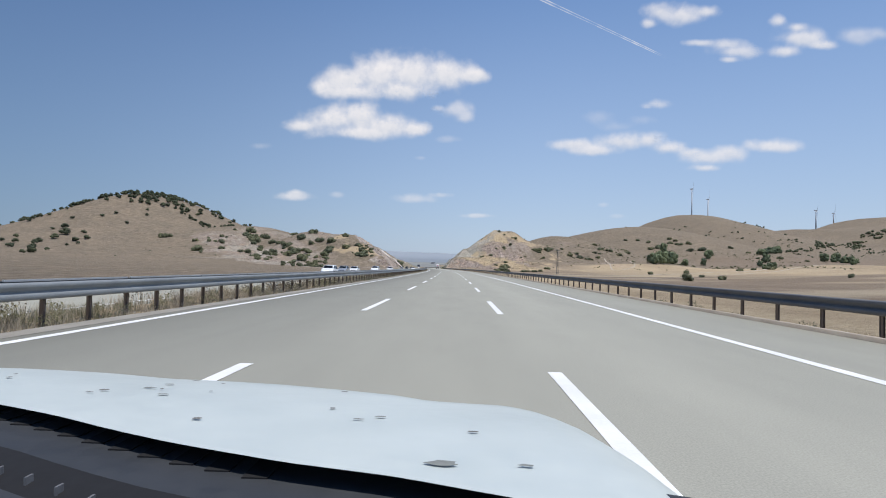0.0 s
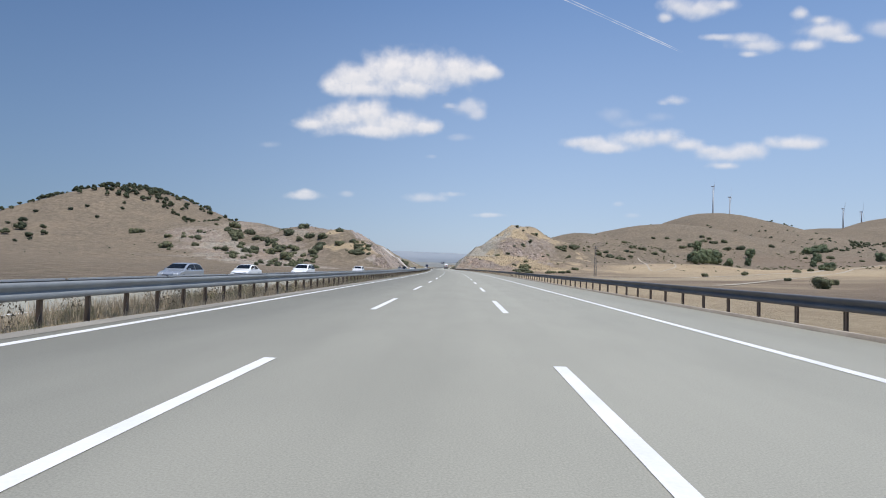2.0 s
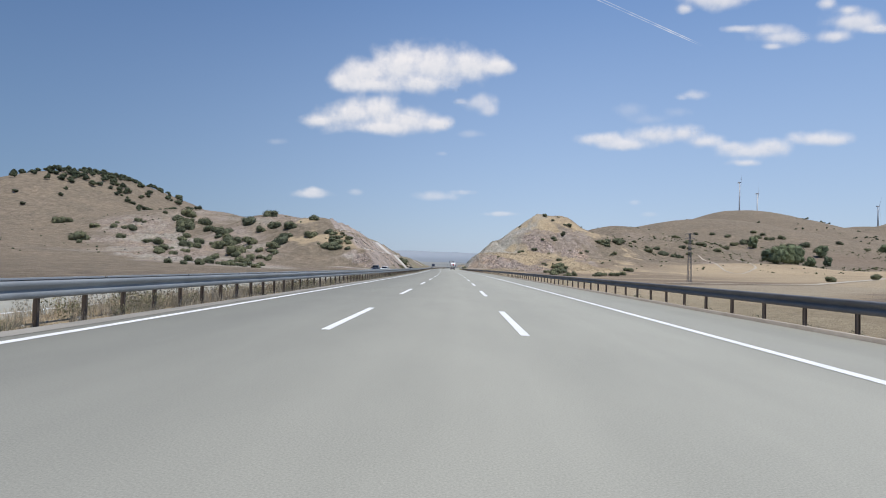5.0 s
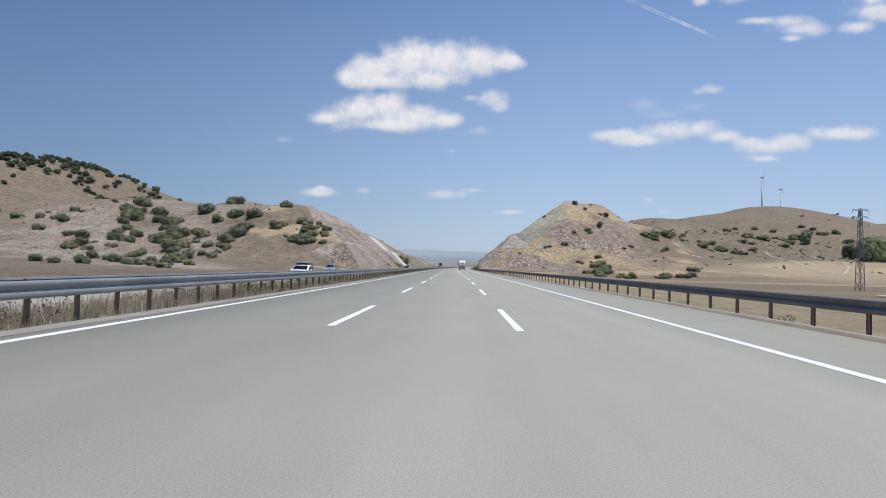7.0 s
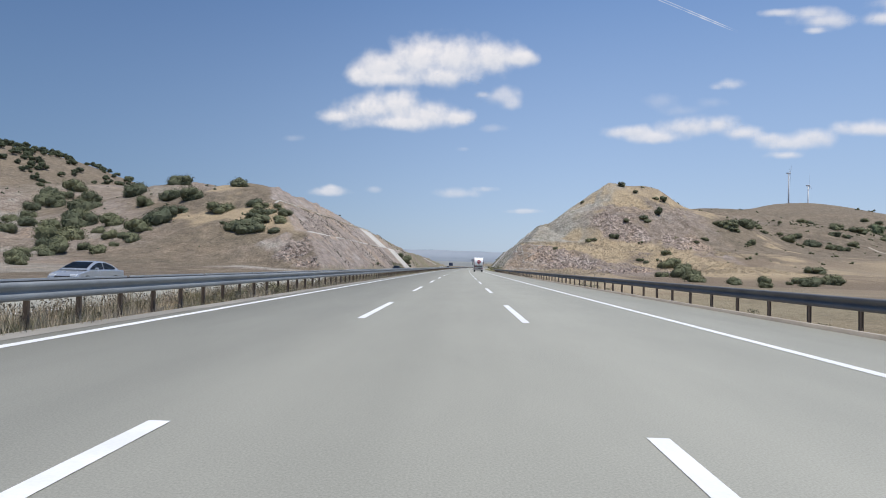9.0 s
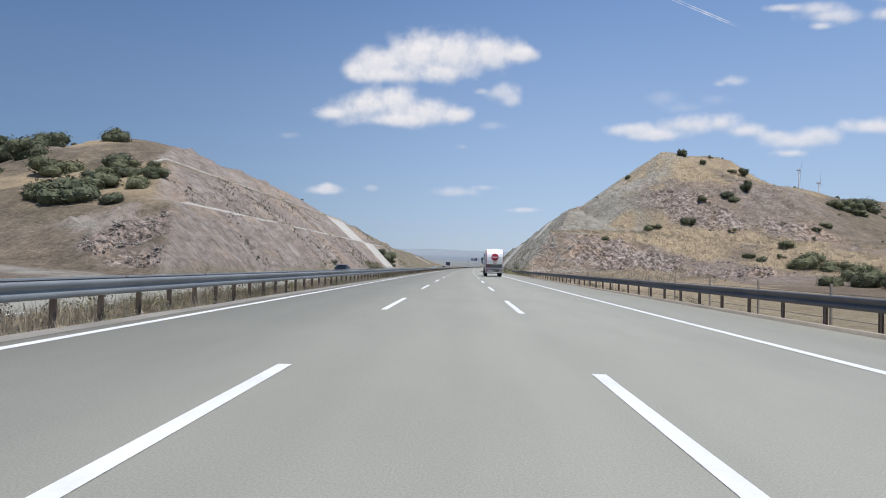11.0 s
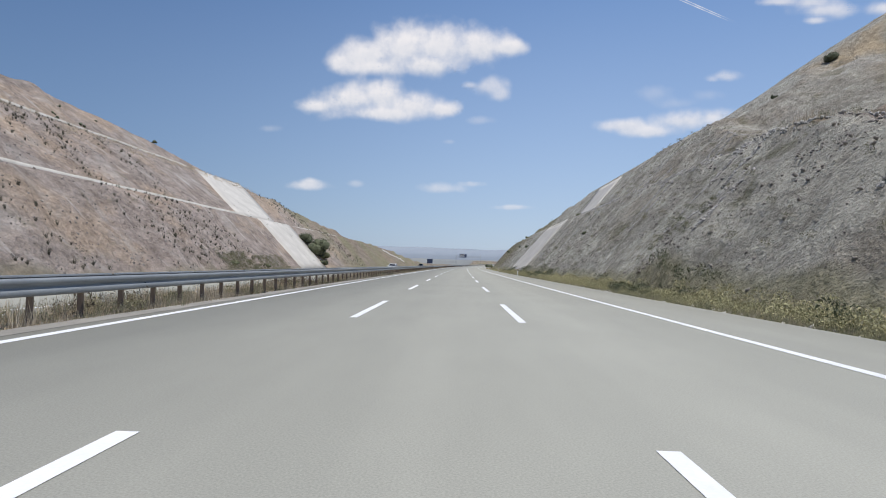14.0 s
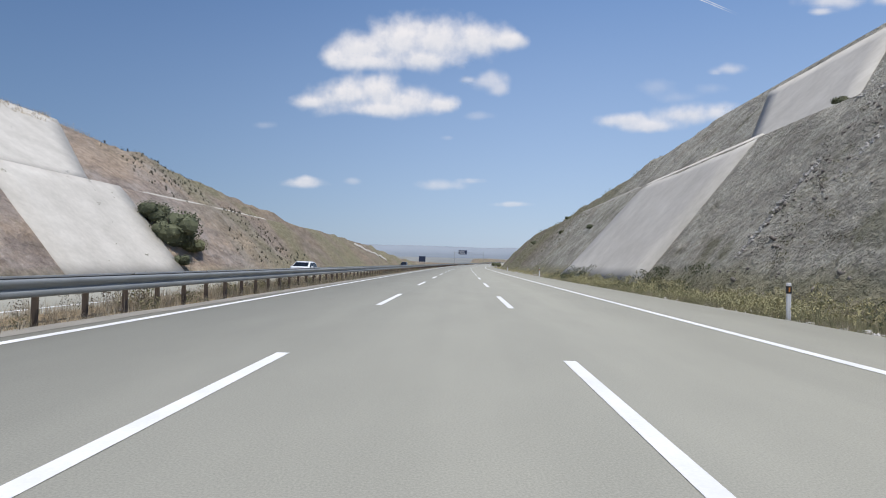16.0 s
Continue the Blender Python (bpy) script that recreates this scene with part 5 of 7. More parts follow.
    for k in range(4):
        panel_x = -W + 0.18 + k * 0.16
        vs = [bm.verts.new((panel_x + a, 0.50, z)) for a, z in ((0, 1.28), (0.10, 1.28), (0.16, 1.44), (0.06, 1.44))]
        bm.faces.new(vs)
    bmesh.ops.solidify(bm, geom=bm.faces[:], thickness=0.01)
    part("hazard_stripes", bm, RED, hopper, "faded red hazard stripes")
    for sx in (-1, 1):
        bm = bmesh.new()
        extruded(bm, ((0.5, 0.9), (0.75, 0.9), (0.75, 1.7), (0.45, 1.7)), sx * (W - 0.06) - 0.05, sx * (W - 0.06) + 0.05, 0.01)
        part("hopper_side", bm, DIRTY_WHITE, hopper)
    part("bumper", box(bmesh.new(), -W - 0.02, W + 0.02, 0.10, 0.24, 0.52, 0.64, 0.02), DIRTY_WHITE, t, "grubby rear underrun bumper")
    part("number_plate", box(bmesh.new(), -0.62, -0.10, 0.22, 0.25, 0.70, 0.82, 0.005), WHITE_FILM, t)
    part("plate_bar", box(bmesh.new(), -0.56, -0.16, 0.214, 0.224, 0.74, 0.785), INK, t)
    for x0, x1 in ((-W + 0.0, -W + 0.46), (W - 0.42, W)):
        step = thing_part("rear_step", t)
        bm = bmesh.new()
        for x in (x0, x1):
            rod(bm, (x, 0.0, 0.55), (x, 0.0, 0.98), 0.022, n=8)
            rod(bm, (x, 0.0, 0.55), (x, 0.5, 0.55), 0.022, n=8)
        for z in (0.56, 0.70, 0.84, 0.98):
            rod(bm, (x0, 0.0, z), (x1, 0.0, z), 0.02, n=8)
        for k in range(5):
            rod(bm, (x0, 0.08 + k * 0.09, 0.55), (x1, 0.08 + k * 0.09, 0.55), 0.016, n=6)
        part("step_frame", bm, ALLOY, step, "bare metal foot grating")
        part("rear_lamp", box(bmesh.new(), x0 + 0.06, x1 - 0.06, 0.16, 0.26, 0.86, 0.98, 0.01), LAMP_RED, step, "red rear lamp")
    for sx in (-1, 1):
        bm = bmesh.new()
        x = sx * (W + 0.03)
        rod(bm, (x, 0.25, 1.0), (x, 0.25, 2.05), 0.018, n=8)
        rod(bm, (x, 0.25, 2.05), (x - sx * 0.10, 0.35, 2.05), 0.018, n=8)
        part("grab_rail", bm, ALLOY, t)
    # cab
    bm = bmesh.new()
    extruded(bm, ((7.42, 1.05), (7.80, 1.05), (7.92, 1.22), (8.15, 1.30), (8.75, 1.30), (8.98, 1.15), (9.02, 0.62), (9.42, 0.62), (9.44, 1.55), (9.30, 2.55), (9.05, 2.82), (7.60, 2.90), (7.42, 2.75)), -W + 0.03, W - 0.03, 0.06)
    cab = part("cab", bm, WHITE_PAINT, t)
    for sx in (-1, 1):
        x, d = sx * (W - 0.03), sx * 0.008
        bm = bmesh.new()
        panel(bm, ((8.28, 1.92), (9.20, 1.72), (9.14, 2.30), (8.98, 2.62), (8.28, 2.64)), x, d)
        part("door_window", bm, GLASS, cab, "dark side window")
        bm = bmesh.new()
        panel(bm, ((7.72, 2.12), (7.92, 2.12), (7.92, 2.62), (7.72, 2.62)), x, d)
        part("rear_quarter_window", bm, GLASS, cab)
        bm = bmesh.new()
        panel(bm, ((8.2, 1.2), (8.215, 1.2), (8.215, 2.7), (8.2, 2.7)), x, d)
        part("door_seam", bm, BLACK, cab)
        part("door_handle", box(bmesh.new(), min(x, x + sx * 0.03), max(x, x + sx * 0.03), 8.34, 8.52, 1.66, 1.71, 0.008), BLACK, cab)
        mudguard(t, sx * (W - 0.38), sx * (W + 0.01), 8.45, 0.55, 0.58, BLACK)
        mirror = thing_part("mirror", t)
        mx = sx * (W + 0.22)
        part("mirror_head", box(bmesh.new(), mx - 0.11, mx + 0.11, 9.20, 9.32, 2.05, 2.58, 0.03), BLACK, mirror)
        part("mirror_head", box(bmesh.new(), mx - 0.11, mx + 0.11, 9.20, 9.32, 1.78, 2.01, 0.03), BLACK, mirror)
        part("mirror_glass", box(bmesh.new(), mx - 0.085, mx + 0.085, 9.19, 9.20, 2.08, 2.55), GLASS, mirror)
        bm = bmesh.new()
        rod(bm, (sx * (W - 0.08), 9.22, 2.62), (mx, 9.26, 2.60), 0.022, n=8)
        rod(bm, (sx * (W - 0.08), 9.28, 1.72), (mx, 9.26, 1.76), 0.022, n=8)
        rod(bm, (mx + sx * 0.0, 9.26, 1.74), (mx, 9.26, 2.62), 0.018, n=8)
        part("mirror_arm", bm, BLACK, mirror)
    bm = bmesh.new()
    extruded(bm, ((9.43, 1.62), (9.45, 1.62), (9.32, 2.55), (9.30, 2.55)), -W + 0.12, W - 0.12)
    part("windscreen", bm, GLASS, cab)
    part("front_bumper", box(bmesh.new(), -W + 0.02, W - 0.02, 9.02, 9.52, 0.34, 0.66, 0.05), CHASSIS, t)
    bm = bmesh.new()
    rod(bm, (-W + 0.1, 9.45, 0.56), (-W - 0.28, 9.45, 0.56), 0.04, n=8)
    box(bm, -W - 0.34, -W - 0.22, 9.40, 9.50, 0.50, 0.62, 0.01)
    part("marker_arm", bm, BLACK, t)
    part("roof_horn", box(bmesh.new(), -0.62, -0.52, 8.9, 9.05, 2.82, 2.92, 0.02), BLACK, cab)
    bm = bmesh.new()
    rod(bm, (-W + 0.22, 7.30, 1.0), (-W + 0.22, 7.30, 2.7), 0.07)
    part("exhaust_stack", bm, DARK_STEEL, t)
    shorten(t, 0.91)
    return t


def shorten(t, k):
    """Draw the vehicle's length together by k; what is round only moves."""
    for o in t.children_recursive:
        if o.type == "FONT":
            o.location.y *= k
        elif o.type == "MESH":
            ys = [v.co.y for v in o.data.vertices]
            mid = (min(ys) + max(ys)) / 2
            round_ = o.name.startswith(("wheel", "rim", "mudguard", "flower", "leaf", "hinge"))
            for v in o.data.vertices:
                v.co.y = v.co.y + mid * (k - 1) if round_ else v.co.y * k


def thing_part(name, parent):
    e = new(name)
    e.parent = parent
    return e


refuse_truck()


# ---- cars on the opposite carriageway ----
def car(s, u, label, paint, length=4.4, height_=1.5, kind="hatchback"):
    """A car coming the other way; y points to its bonnet."""
    t = thing("car", place(s, u, FAR_Z, 180), label, "car", "cars on the opposite carriageway")
    L, H, w = length, height_, 0.86
    if kind == "sedan":
        belt, roof0, roof1, tail = 0.92, 0.36 * L, 0.62 * L, 0.10 * L
    elif kind == "suv":
        belt, roof0, roof1, tail = 1.02, 0.10 * L, 0.60 * L, 0.02 * L
    else:
        belt, roof0, roof1, tail = 0.94, 0.13 * L, 0.58 * L, 0.03 * L
    nose = 0.78 * L
    low = [(0.03, 0.34), (0.0, 0.62), (0.06, belt - 0.04), (tail + 0.1, belt), (nose - 0.15, belt + 0.02), (L - 0.35, belt - 0.14), (L - 0.06, belt - 0.30), (L, 0.50), (L - 0.08, 0.26)]
    low += [(L * 0.865, 0.24), (L * 0.85, 0.50), (L * 0.80, 0.62), (L * 0.75, 0.50), (L * 0.735, 0.24), (L * 0.265, 0.24), (L * 0.25, 0.50), (L * 0.20, 0.62), (L * 0.15, 0.50), (L * 0.135, 0.24)]
    bm = bmesh.new()
    extruded(bm, low, -w, w, 0.06)
    body = part("body", bm, paint, t)
    h = H - belt
    arch = {"sedan": ((0.13, 0.0), (0.24, 0.55), (0.38, 0.96), (0.50, 1.0), (0.60, 0.88), (0.72, 0.42), (0.80, 0.0)),
            "suv": ((0.015, 0.0), (0.045, 0.60), (0.10, 0.95), (0.34, 1.0), (0.54, 0.95), (0.68, 0.46), (0.77, 0.0)),
            "hatchback": ((0.03, 0.0), (0.08, 0.50), (0.17, 0.93), (0.38, 1.0), (0.54, 0.93), (0.68, 0.45), (0.78, 0.0))}[kind]
    qs = np.linspace(0, 6, 25)
    curve = []
    for q in qs:
        k = min(int(q), 5)
        f = q - k
        p = [np.array(arch[min(max(k + d, 0), 6)]) for d in (-1, 0, 1, 2)]
        c = 0.5 * (2 * p[1] + (p[2] - p[0]) * f + (2 * p[0] - 5 * p[1] + 4 * p[2] - p[3]) * f * f + (3 * p[1] - p[0] - 3 * p[2] + p[3]) * f ** 3)
        curve.append((float(c[0]) * L, belt + float(np.clip(c[1], 0, 1)) * h))

    def xs(z):
        """Half the cabin's width at a height: it leans in towards the roof."""
        return w * (0.97 - 0.22 * max(0.0, (z - belt) / h))

    bm = bmesh.new()
    rows = []
    for y, z in curve:
        rows.append([bm.verts.new((x, y, zz)) for x, zz in ((-xs(belt), belt - 0.03), (-xs(z), z - 0.012 * (z - belt) / h), (-xs(z) * 0.85, z + 0.01), (0, z + 0.025), (xs(z) * 0.85, z + 0.01), (xs(z), z - 0.012 * (z - belt) / h), (xs(belt), belt - 0.03))])
    for a, b in zip(rows, rows[1:]):
        for k in range(6):
            bm.faces.new((a[k], a[k + 1], b[k + 1], b[k]))
    bmesh.ops.recalc_face_normals(bm, faces=bm.faces[:])
    roof = part("cabin", bm, paint, t, smooth=True)

    def glazed(name, strip):
        """Glass over a strip of pairs of corners."""
        bm = bmesh.new()
        vs = [[bm.verts.new(c) for c in pair] for pair in strip]
        for a, b in zip(vs, vs[1:]):
            bm.faces.new((a[0], a[1], b[1], b[0]))
        bmesh.ops.solidify(bm, geom=bm.faces[:], thickness=0.006)
        return part(name, bm, GLASS, roof)

    for sx in (-1, 1):
        inner = [(y, z - 0.075) for y, z in curve if z > belt + 0.13]
        y0, y1 = inner[0][0] + 0.04, inner[-1][0] - 0.04
        ym = y0 + (y1 - y0) * 0.47
        for a, b in ((y0, ym - 0.04), (ym + 0.04, y1)):
            ys = np.linspace(a, b, 7)
            zs = np.interp(ys, [p[0] for p in inner], [p[1] for p in inner])
            glazed("side_window", [((sx * (xs(belt + 0.05) + 0.012), y, belt + 0.05), (sx * (xs(z) + 0.012), y, z)) for y, z in zip(ys, zs)])
        part("door_mirror", box(bmesh.new(), sx * (w + 0.10) - 0.09, sx * (w + 0.10) + 0.09, nose - 0.62, nose - 0.52, belt + 0.02, belt + 0.15, 0.03), paint, t)
        part("headlamp", box(bmesh.new(), sx * (w - 0.26) - 0.17, sx * (w - 0.26) + 0.17, L - 0.30, L - 0.02, belt - 0.36, belt - 0.22, 0.03), LAMP_CLEAR, t, "clear headlamp")
        part("rear_lamp", box(bmesh.new(), sx * (w - 0.16) - 0.13, sx * (w - 0.16) + 0.13, -0.01, 0.12, belt - 0.24, belt - 0.06, 0.02), LAMP_RED, t, "red rear lamp")
        for y in (0.20, 0.80):
            wheel(t, sx * (w - 0.10), y * L, 0.32, 0.21, ALLOY, sx)
    front = [p for p in curve if p[0] > 0.55 * L and belt + 0.06 < p[1] < H - 0.05]
    back = [p for p in curve if p[0] < 0.36 * L and belt + 0.10 < p[1] < H - 0.06]
    for name, strip in (("windscreen", front), ("rear_window", back)):
        glazed(name, [((-xs(z) * 0.88, y + (0.014 if name == "windscreen" else -0.014), z + 0.026), (xs(z) * 0.88, y + (0.014 if name == "windscreen" else -0.014), z + 0.026)) for y, z in strip])
    part("grille", box(bmesh.new(), -0.45, 0.45, L - 0.06, L + 0.01, 0.46, 0.60, 0.02), BLACK, t)
    part("number_plate", box(bmesh.new(), -0.26, 0.26, L - 0.01, L + 0.02, 0.36, 0.46), WHITE_FILM, t)
    return t


car(90.0, -18.4, "white compact crossover car with dark windows", CAR_WHITE, 4.5, 1.62, "suv")
car(123.5, -22.2, "silver estate car on the slow lane", CAR_SILVER, 4.6, 1.50)
car(138.0, -22.2, "white saloon car following on the slow lane", CAR_WHITE, 4.5, 1.44, "sedan")
car(146.5, -18.4, "white pick-up sized car in the middle lane", CAR_WHITE, 4.8, 1.62, "suv")
car(187.2, -18.4, "small white hatchback car in the middle lane", CAR_WHITE, 4.2, 1.50)
car(318.2, -14.6, "white saloon car in the fast lane", CAR_WHITE, 4.6, 1.44, "sedan")
car(333.0, -18.4, "black crossover car beside the rock cutting", CAR_DARK, 4.4, 1.66, "suv")
car(369.3, -22.2, "silver saloon car with a rounded roof", CAR_SILVER, 4.6, 1.43, "sedan")
car(494.4, -18.4, "black saloon car below the cutting", CAR_DARK, 4.6, 1.43, "sedan")
car(640.0, -14.6, "white hatchback car far down the motorway", CAR_WHITE, 4.2, 1.50)
car(760.0, -18.4, "dark crossover car far down the motorway", CAR_DARK, 4.4, 1.66, "suv")


# ---- roadside furniture ----
def delineator(s, u):
    t = thing("delineator_post", place(s, u, -0.06), "white plastic delineator post with a black band", "marker post", "delineator posts on the verge")
    bm = bmesh.new()
    box(bm, -0.06, 0.06, -0.03, 0.03, -0.2, 1.0, 0.02)
    part("post", bm, WHITE_FILM, t)
    part("band", box(bmesh.new(), -0.062, 0.062, -0.034, 0.034, 0.72, 0.92, 0.004), BLACK, t, "black band")
    part("reflector", box(bmesh.new(), -0.02, 0.02, -0.040, 0.036, 0.76, 0.88), ORANGE, t)


for s_ in (600, 650, 700, 750):
    delineator(s_, 8.45)


def gantry():
    t = thing("gantry_sign", place(957, -1.0, 0.9), "dark blue overhead direction sign on a steel gantry", "road sign")
    bm = bmesh.new()
    for x in (-8.6, 9.6):
        rod(bm, (x, 0, -0.2), (x, 0, 8.0), 0.12, 0.10)
    part("column", bm, STEEL, t)
    bm = bmesh.new()
    for z in (6.2, 7.2):
        rod(bm, (-8.6, 0, z), (9.6, 0, z), 0.05)
    for k in range(13):
        x = -8.6 + k * 1.4
        rod(bm, (x, 0, 6.2), (x + 1.4, 0, 7.2), 0.025, n=6)
    part("truss", bm, STEEL, t)
    part("sign_panel", box(bmesh.new(), -6.0, -0.8, -0.25, -0.15, 6.0, 8.6, 0.02), SIGN_BLUE, t, "dark blue panel")
    for k, (z, w) in enumerate(((8.0, 3.6), (7.4, 3.0), (6.7, 3.4))):
        part("lettering_bar", box(bmesh.new(), -5.6, -5.6 + w, -0.262, -0.252, z - 0.12, z + 0.12), WHITE_FILM, t)


gantry()


def verge_sign(s, u):
    t = thing("road_sign", place(s, u, FAR_Z), "dark blue road sign on two posts beside the opposite carriageway", "road sign")
    for x in (-1.3, 1.3):
        part("post", rod(bmesh.new(), (x, 0, -0.8), (x, 0, 4.9), 0.06), STEEL, t)
    part("sign_panel", box(bmesh.new(), -1.8, 1.8, -0.14, -0.08, 2.1, 5.0, 0.02), SIGN_BLUE, t, "dark blue panel")


verge_sign(900, -25.2)


def turbine(s, u, hub, spin, yaw, blade=44.0):
    z0 = height(s, u)
    t = thing("wind_turbine", place(s, u, z0 - 1.0, yaw), "white three-bladed wind turbine on the ridge", "wind turbine", "wind turbines on the far ridge")
    part("tower", rod(bmesh.new(), (0, 0, -8), (0, 0, hub), 3.0, 1.9, 20), TOWER, t, smooth=True)
    part("nacelle", box(bmesh.new(), -2.0, 2.0, -3.5, 7.0, hub - 1.0, hub + 3.2, 0.5), TOWER, t)
    part("hub", rod(bmesh.new(), (0, -5.4, hub + 1), (0, -3.4, hub + 1), 1.0, 1.7, 16), TOWER, t)
    for k in range(3):
        a = radians(spin + k * 120)
        d = Vector((math.sin(a), 0, math.cos(a)))
        side = Vector((math.cos(a), 0, -math.sin(a)))
        c = Vector((0, -4.4, hub + 1))
        bm = bmesh.new()
        rows = []
        for q, wd, th in ((0.0, 1.1, 0.9), (0.2, 2.4, 0.6), (0.6, 1.5, 0.35), (1.0, 0.35, 0.12)):
            p = c + d * (1.2 + q * blade)
            rows.append([bm.verts.new(p + side * (a_ * wd) + Vector((0, b_ * th, 0))) for a_, b_ in ((-0.4, -0.5), (0.6, -0.3), (0.6, 0.3), (-0.4, 0.5))])
        for r0, r1 in zip(rows, rows[1:]):
            for i in range(4):
                bm.faces.new((r0[i], r0[(i + 1) % 4], r1[(i + 1) % 4], r1[i]))
        bm.faces.new(rows[-1])
        bmesh.ops.recalc_face_normals(bm, faces=bm.faces[:])
        part("blade", bm, TOWER, t)


for s_, u_, hub_, spin_, yaw_ in ((2445, 1041, 158, 62, 70), (2480, 1124, 160, 5, 70), (2620, 1165, 125, 30, 70), (2600, 1656, 82, 80, 70), (2650, 1767, 46, 100, 70)):
    turbine(s_, u_, hub_, spin_, yaw_)


def pylon(s, u, h):
    z0 = height(s, u)
    t = thing("power_pylon", place(s, u, z0), "slender grey lattice power mast at the edge of a field", "pylon")
    bm = bmesh.new()

    def leg(z):
        return 0.36 * (1 - z / h) + 0.2

    zs = [h * k / 8 for k in range(9)]
    for z, z2 in zip(zs, zs[1:]):
        a, b = leg(z), leg(z2)
        q, r = ((-a, -a), (a, -a), (a, a), (-a, a)), ((-b, -b), (b, -b), (b, b), (-b, b))
        for i in range(4):
            j = (i + 1) % 4
            rod(bm, (*q[i], z - (0.5 if z == 0 else 0)), (*r[i], z2), 0.06, n=5)
            rod(bm, (*q[i], z), (*r[j], z2), 0.03, n=4)
            rod(bm, (*q[j], z), (*r[i], z2), 0.03, n=4)
    part("lattice", bm, DARK_STEEL, t)
    for z in (h * 0.90, h * 0.985):
        bm = bmesh.new()
        for sx in (-1, 1):
            rod(bm, (0, 0, z + 0.25), (sx * 1.5, 0, z), 0.05, n=5)
            rod(bm, (0, 0, z - 0.25), (sx * 1.5, 0, z), 0.05, n=5)
            rod(bm, (sx * 1.45, 0, z), (sx * 1.45, 0, z - 0.5), 0.05, n=6)
        part("cross_arm", bm, DARK_STEEL, t)


pylon(371, 76.5, 15.5)


def fence_line():
    """A wire fence on thin concrete posts behind the crash barrier."""
    t = thing("wire_fence", Matrix.Identity(4), "wire fence on thin concrete posts beside the motorway", "fence")
    bm = bmesh.new()
    box(bm, -0.04, 0.04, -0.04, 0.04, -0.5, 1.9)
    me = bpy.data.meshes.new("post")
    bm.to_mesh(me)
    bm.free()
    me.materials.append(KERB)
    ss_ = np.arange(400, 500, 6.0)
    zs_ = land(ss_, ss_ * 0 + 15.0)[0]
    for s, z in zip(ss_, zs_):
        p = new("post", me)
        p.parent, p.matrix_local = t, place(s, 15.0, float(z))
    for hgt in (0.5, 1.0, 1.5):
        bm = bmesh.new()
        pts = [Vector((*[float(c) for c in road_xy(s, 15.0)], float(z) + hgt)) for s, z in zip(ss_, zs_)]
        for a, b in zip(pts, pts[1:]):
            rod(bm, a, b, 0.012, n=4)
        part("wire", bm, DARK_STEEL, t)


fence_line()


# ---- shrubs and trees ----
def crown_mesh(name, rnd, lumps, leaves, leaf, mat, tall=0.62, low=0.16):
    """A crown about one metre wide: dark inner lumps, wrapped in many small tilted leaf sprays."""
    bm = bmesh.new()
    spots = []
    for k in range(lumps):
        a, d = rnd.uniform(0, 6.283), rnd.uniform(0.04, 0.32)
        r = rnd.uniform(0.17, 0.27)
        c = Vector((math.cos(a) * d, math.sin(a) * d * 0.9, rnd.uniform(low, 0.78 - 0.7 * d) * tall))
        spots.append((c, r))
        res = bmesh.ops.create_icosphere(bm, subdivisions=2, radius=r * 0.74, matrix=Matrix.Translation(c))
        for v in res["verts"]:
            o = v.co - c
            v.co = c + o * (1 + 0.34 * noise.noise(v.co * 7.0 + Vector((k, 0, 0))) + 0.2 * noise.noise(v.co * 19.0))
    verts, faces = [], []
    for k in range(leaves):
        c, r = spots[rnd.randrange(lumps)]
        d = Vector((rnd.gauss(0, 1), rnd.gauss(0, 1), rnd.gauss(0.25, 1))).normalized()
        p = c + d * r * rnd.uniform(0.66, 1.12)
        if p.z < 0.02:
            p.z = 0.02
        n = (d + Vector((rnd.gauss(0, 0.6), rnd.gauss(0, 0.6), rnd.gauss(0, 0.6)))).normalized()
        t = n.orthogonal().normalized()
        t.rotate(Matrix.Rotation(rnd.uniform(0, 6.28), 3, n))
        b = n.cross(t)
        q = leaf * rnd.uniform(0.6, 1.3)
        vs = [bm.verts.new(p + t * q), bm.verts.new(p + b * q * 0.6 + n * q * 0.3), bm.verts.new(p - t * q * 0.8), bm.verts.new(p - b * q * 0.6 + n * q * 0.2)]
        bm.faces.new(vs[:3])
        bm.faces.new((vs[0], vs[2], vs[3]))
    me = bpy.data.meshes.new(name)
    bm.to_mesh(me)
    bm.free()
    me.materials.append(mat)
    return me


def trunk_mesh(rnd, tall):
    bm = bmesh.new()
    rod(bm, (0, 0, -0.12), (0.01, 0.01, tall * 0.45), 0.035, 0.022, 8)
    for k in range(5):
        a = k * 1.257 + rnd.uniform(-0.3, 0.3)
        rod(bm, (0, 0, tall * rnd.uniform(0.1, 0.4)), (math.cos(a) * 0.24, math.sin(a) * 0.24, tall * rnd.uniform(0.5, 0.75)), 0.016, 0.006, 5)
    me = bpy.data.meshes.new("trunk")
    bm.to_mesh(me)
    bm.free()
    me.materials.append(BARK)
    return me


plant_rnd = random.Random(11)
SHRUBS = [(crown_mesh("crown", plant_rnd, 12, 1900, 0.026, LEAF, 0.66), trunk_mesh(plant_rnd, 0.62)) for _ in range(4)]
OAKS = [(crown_mesh("crown", plant_rnd, 8, 560, 0.036, LEAF_DARK, 0.8, 0.26), trunk_mesh(plant_rnd, 0.8)) for _ in range(3)]
POPLARS = [(crown_mesh("crown", plant_rnd, 15, 2600, 0.022, LEAF_PALE, 0.95, 0.2), trunk_mesh(plant_rnd, 0.9)) for _ in range(2)]


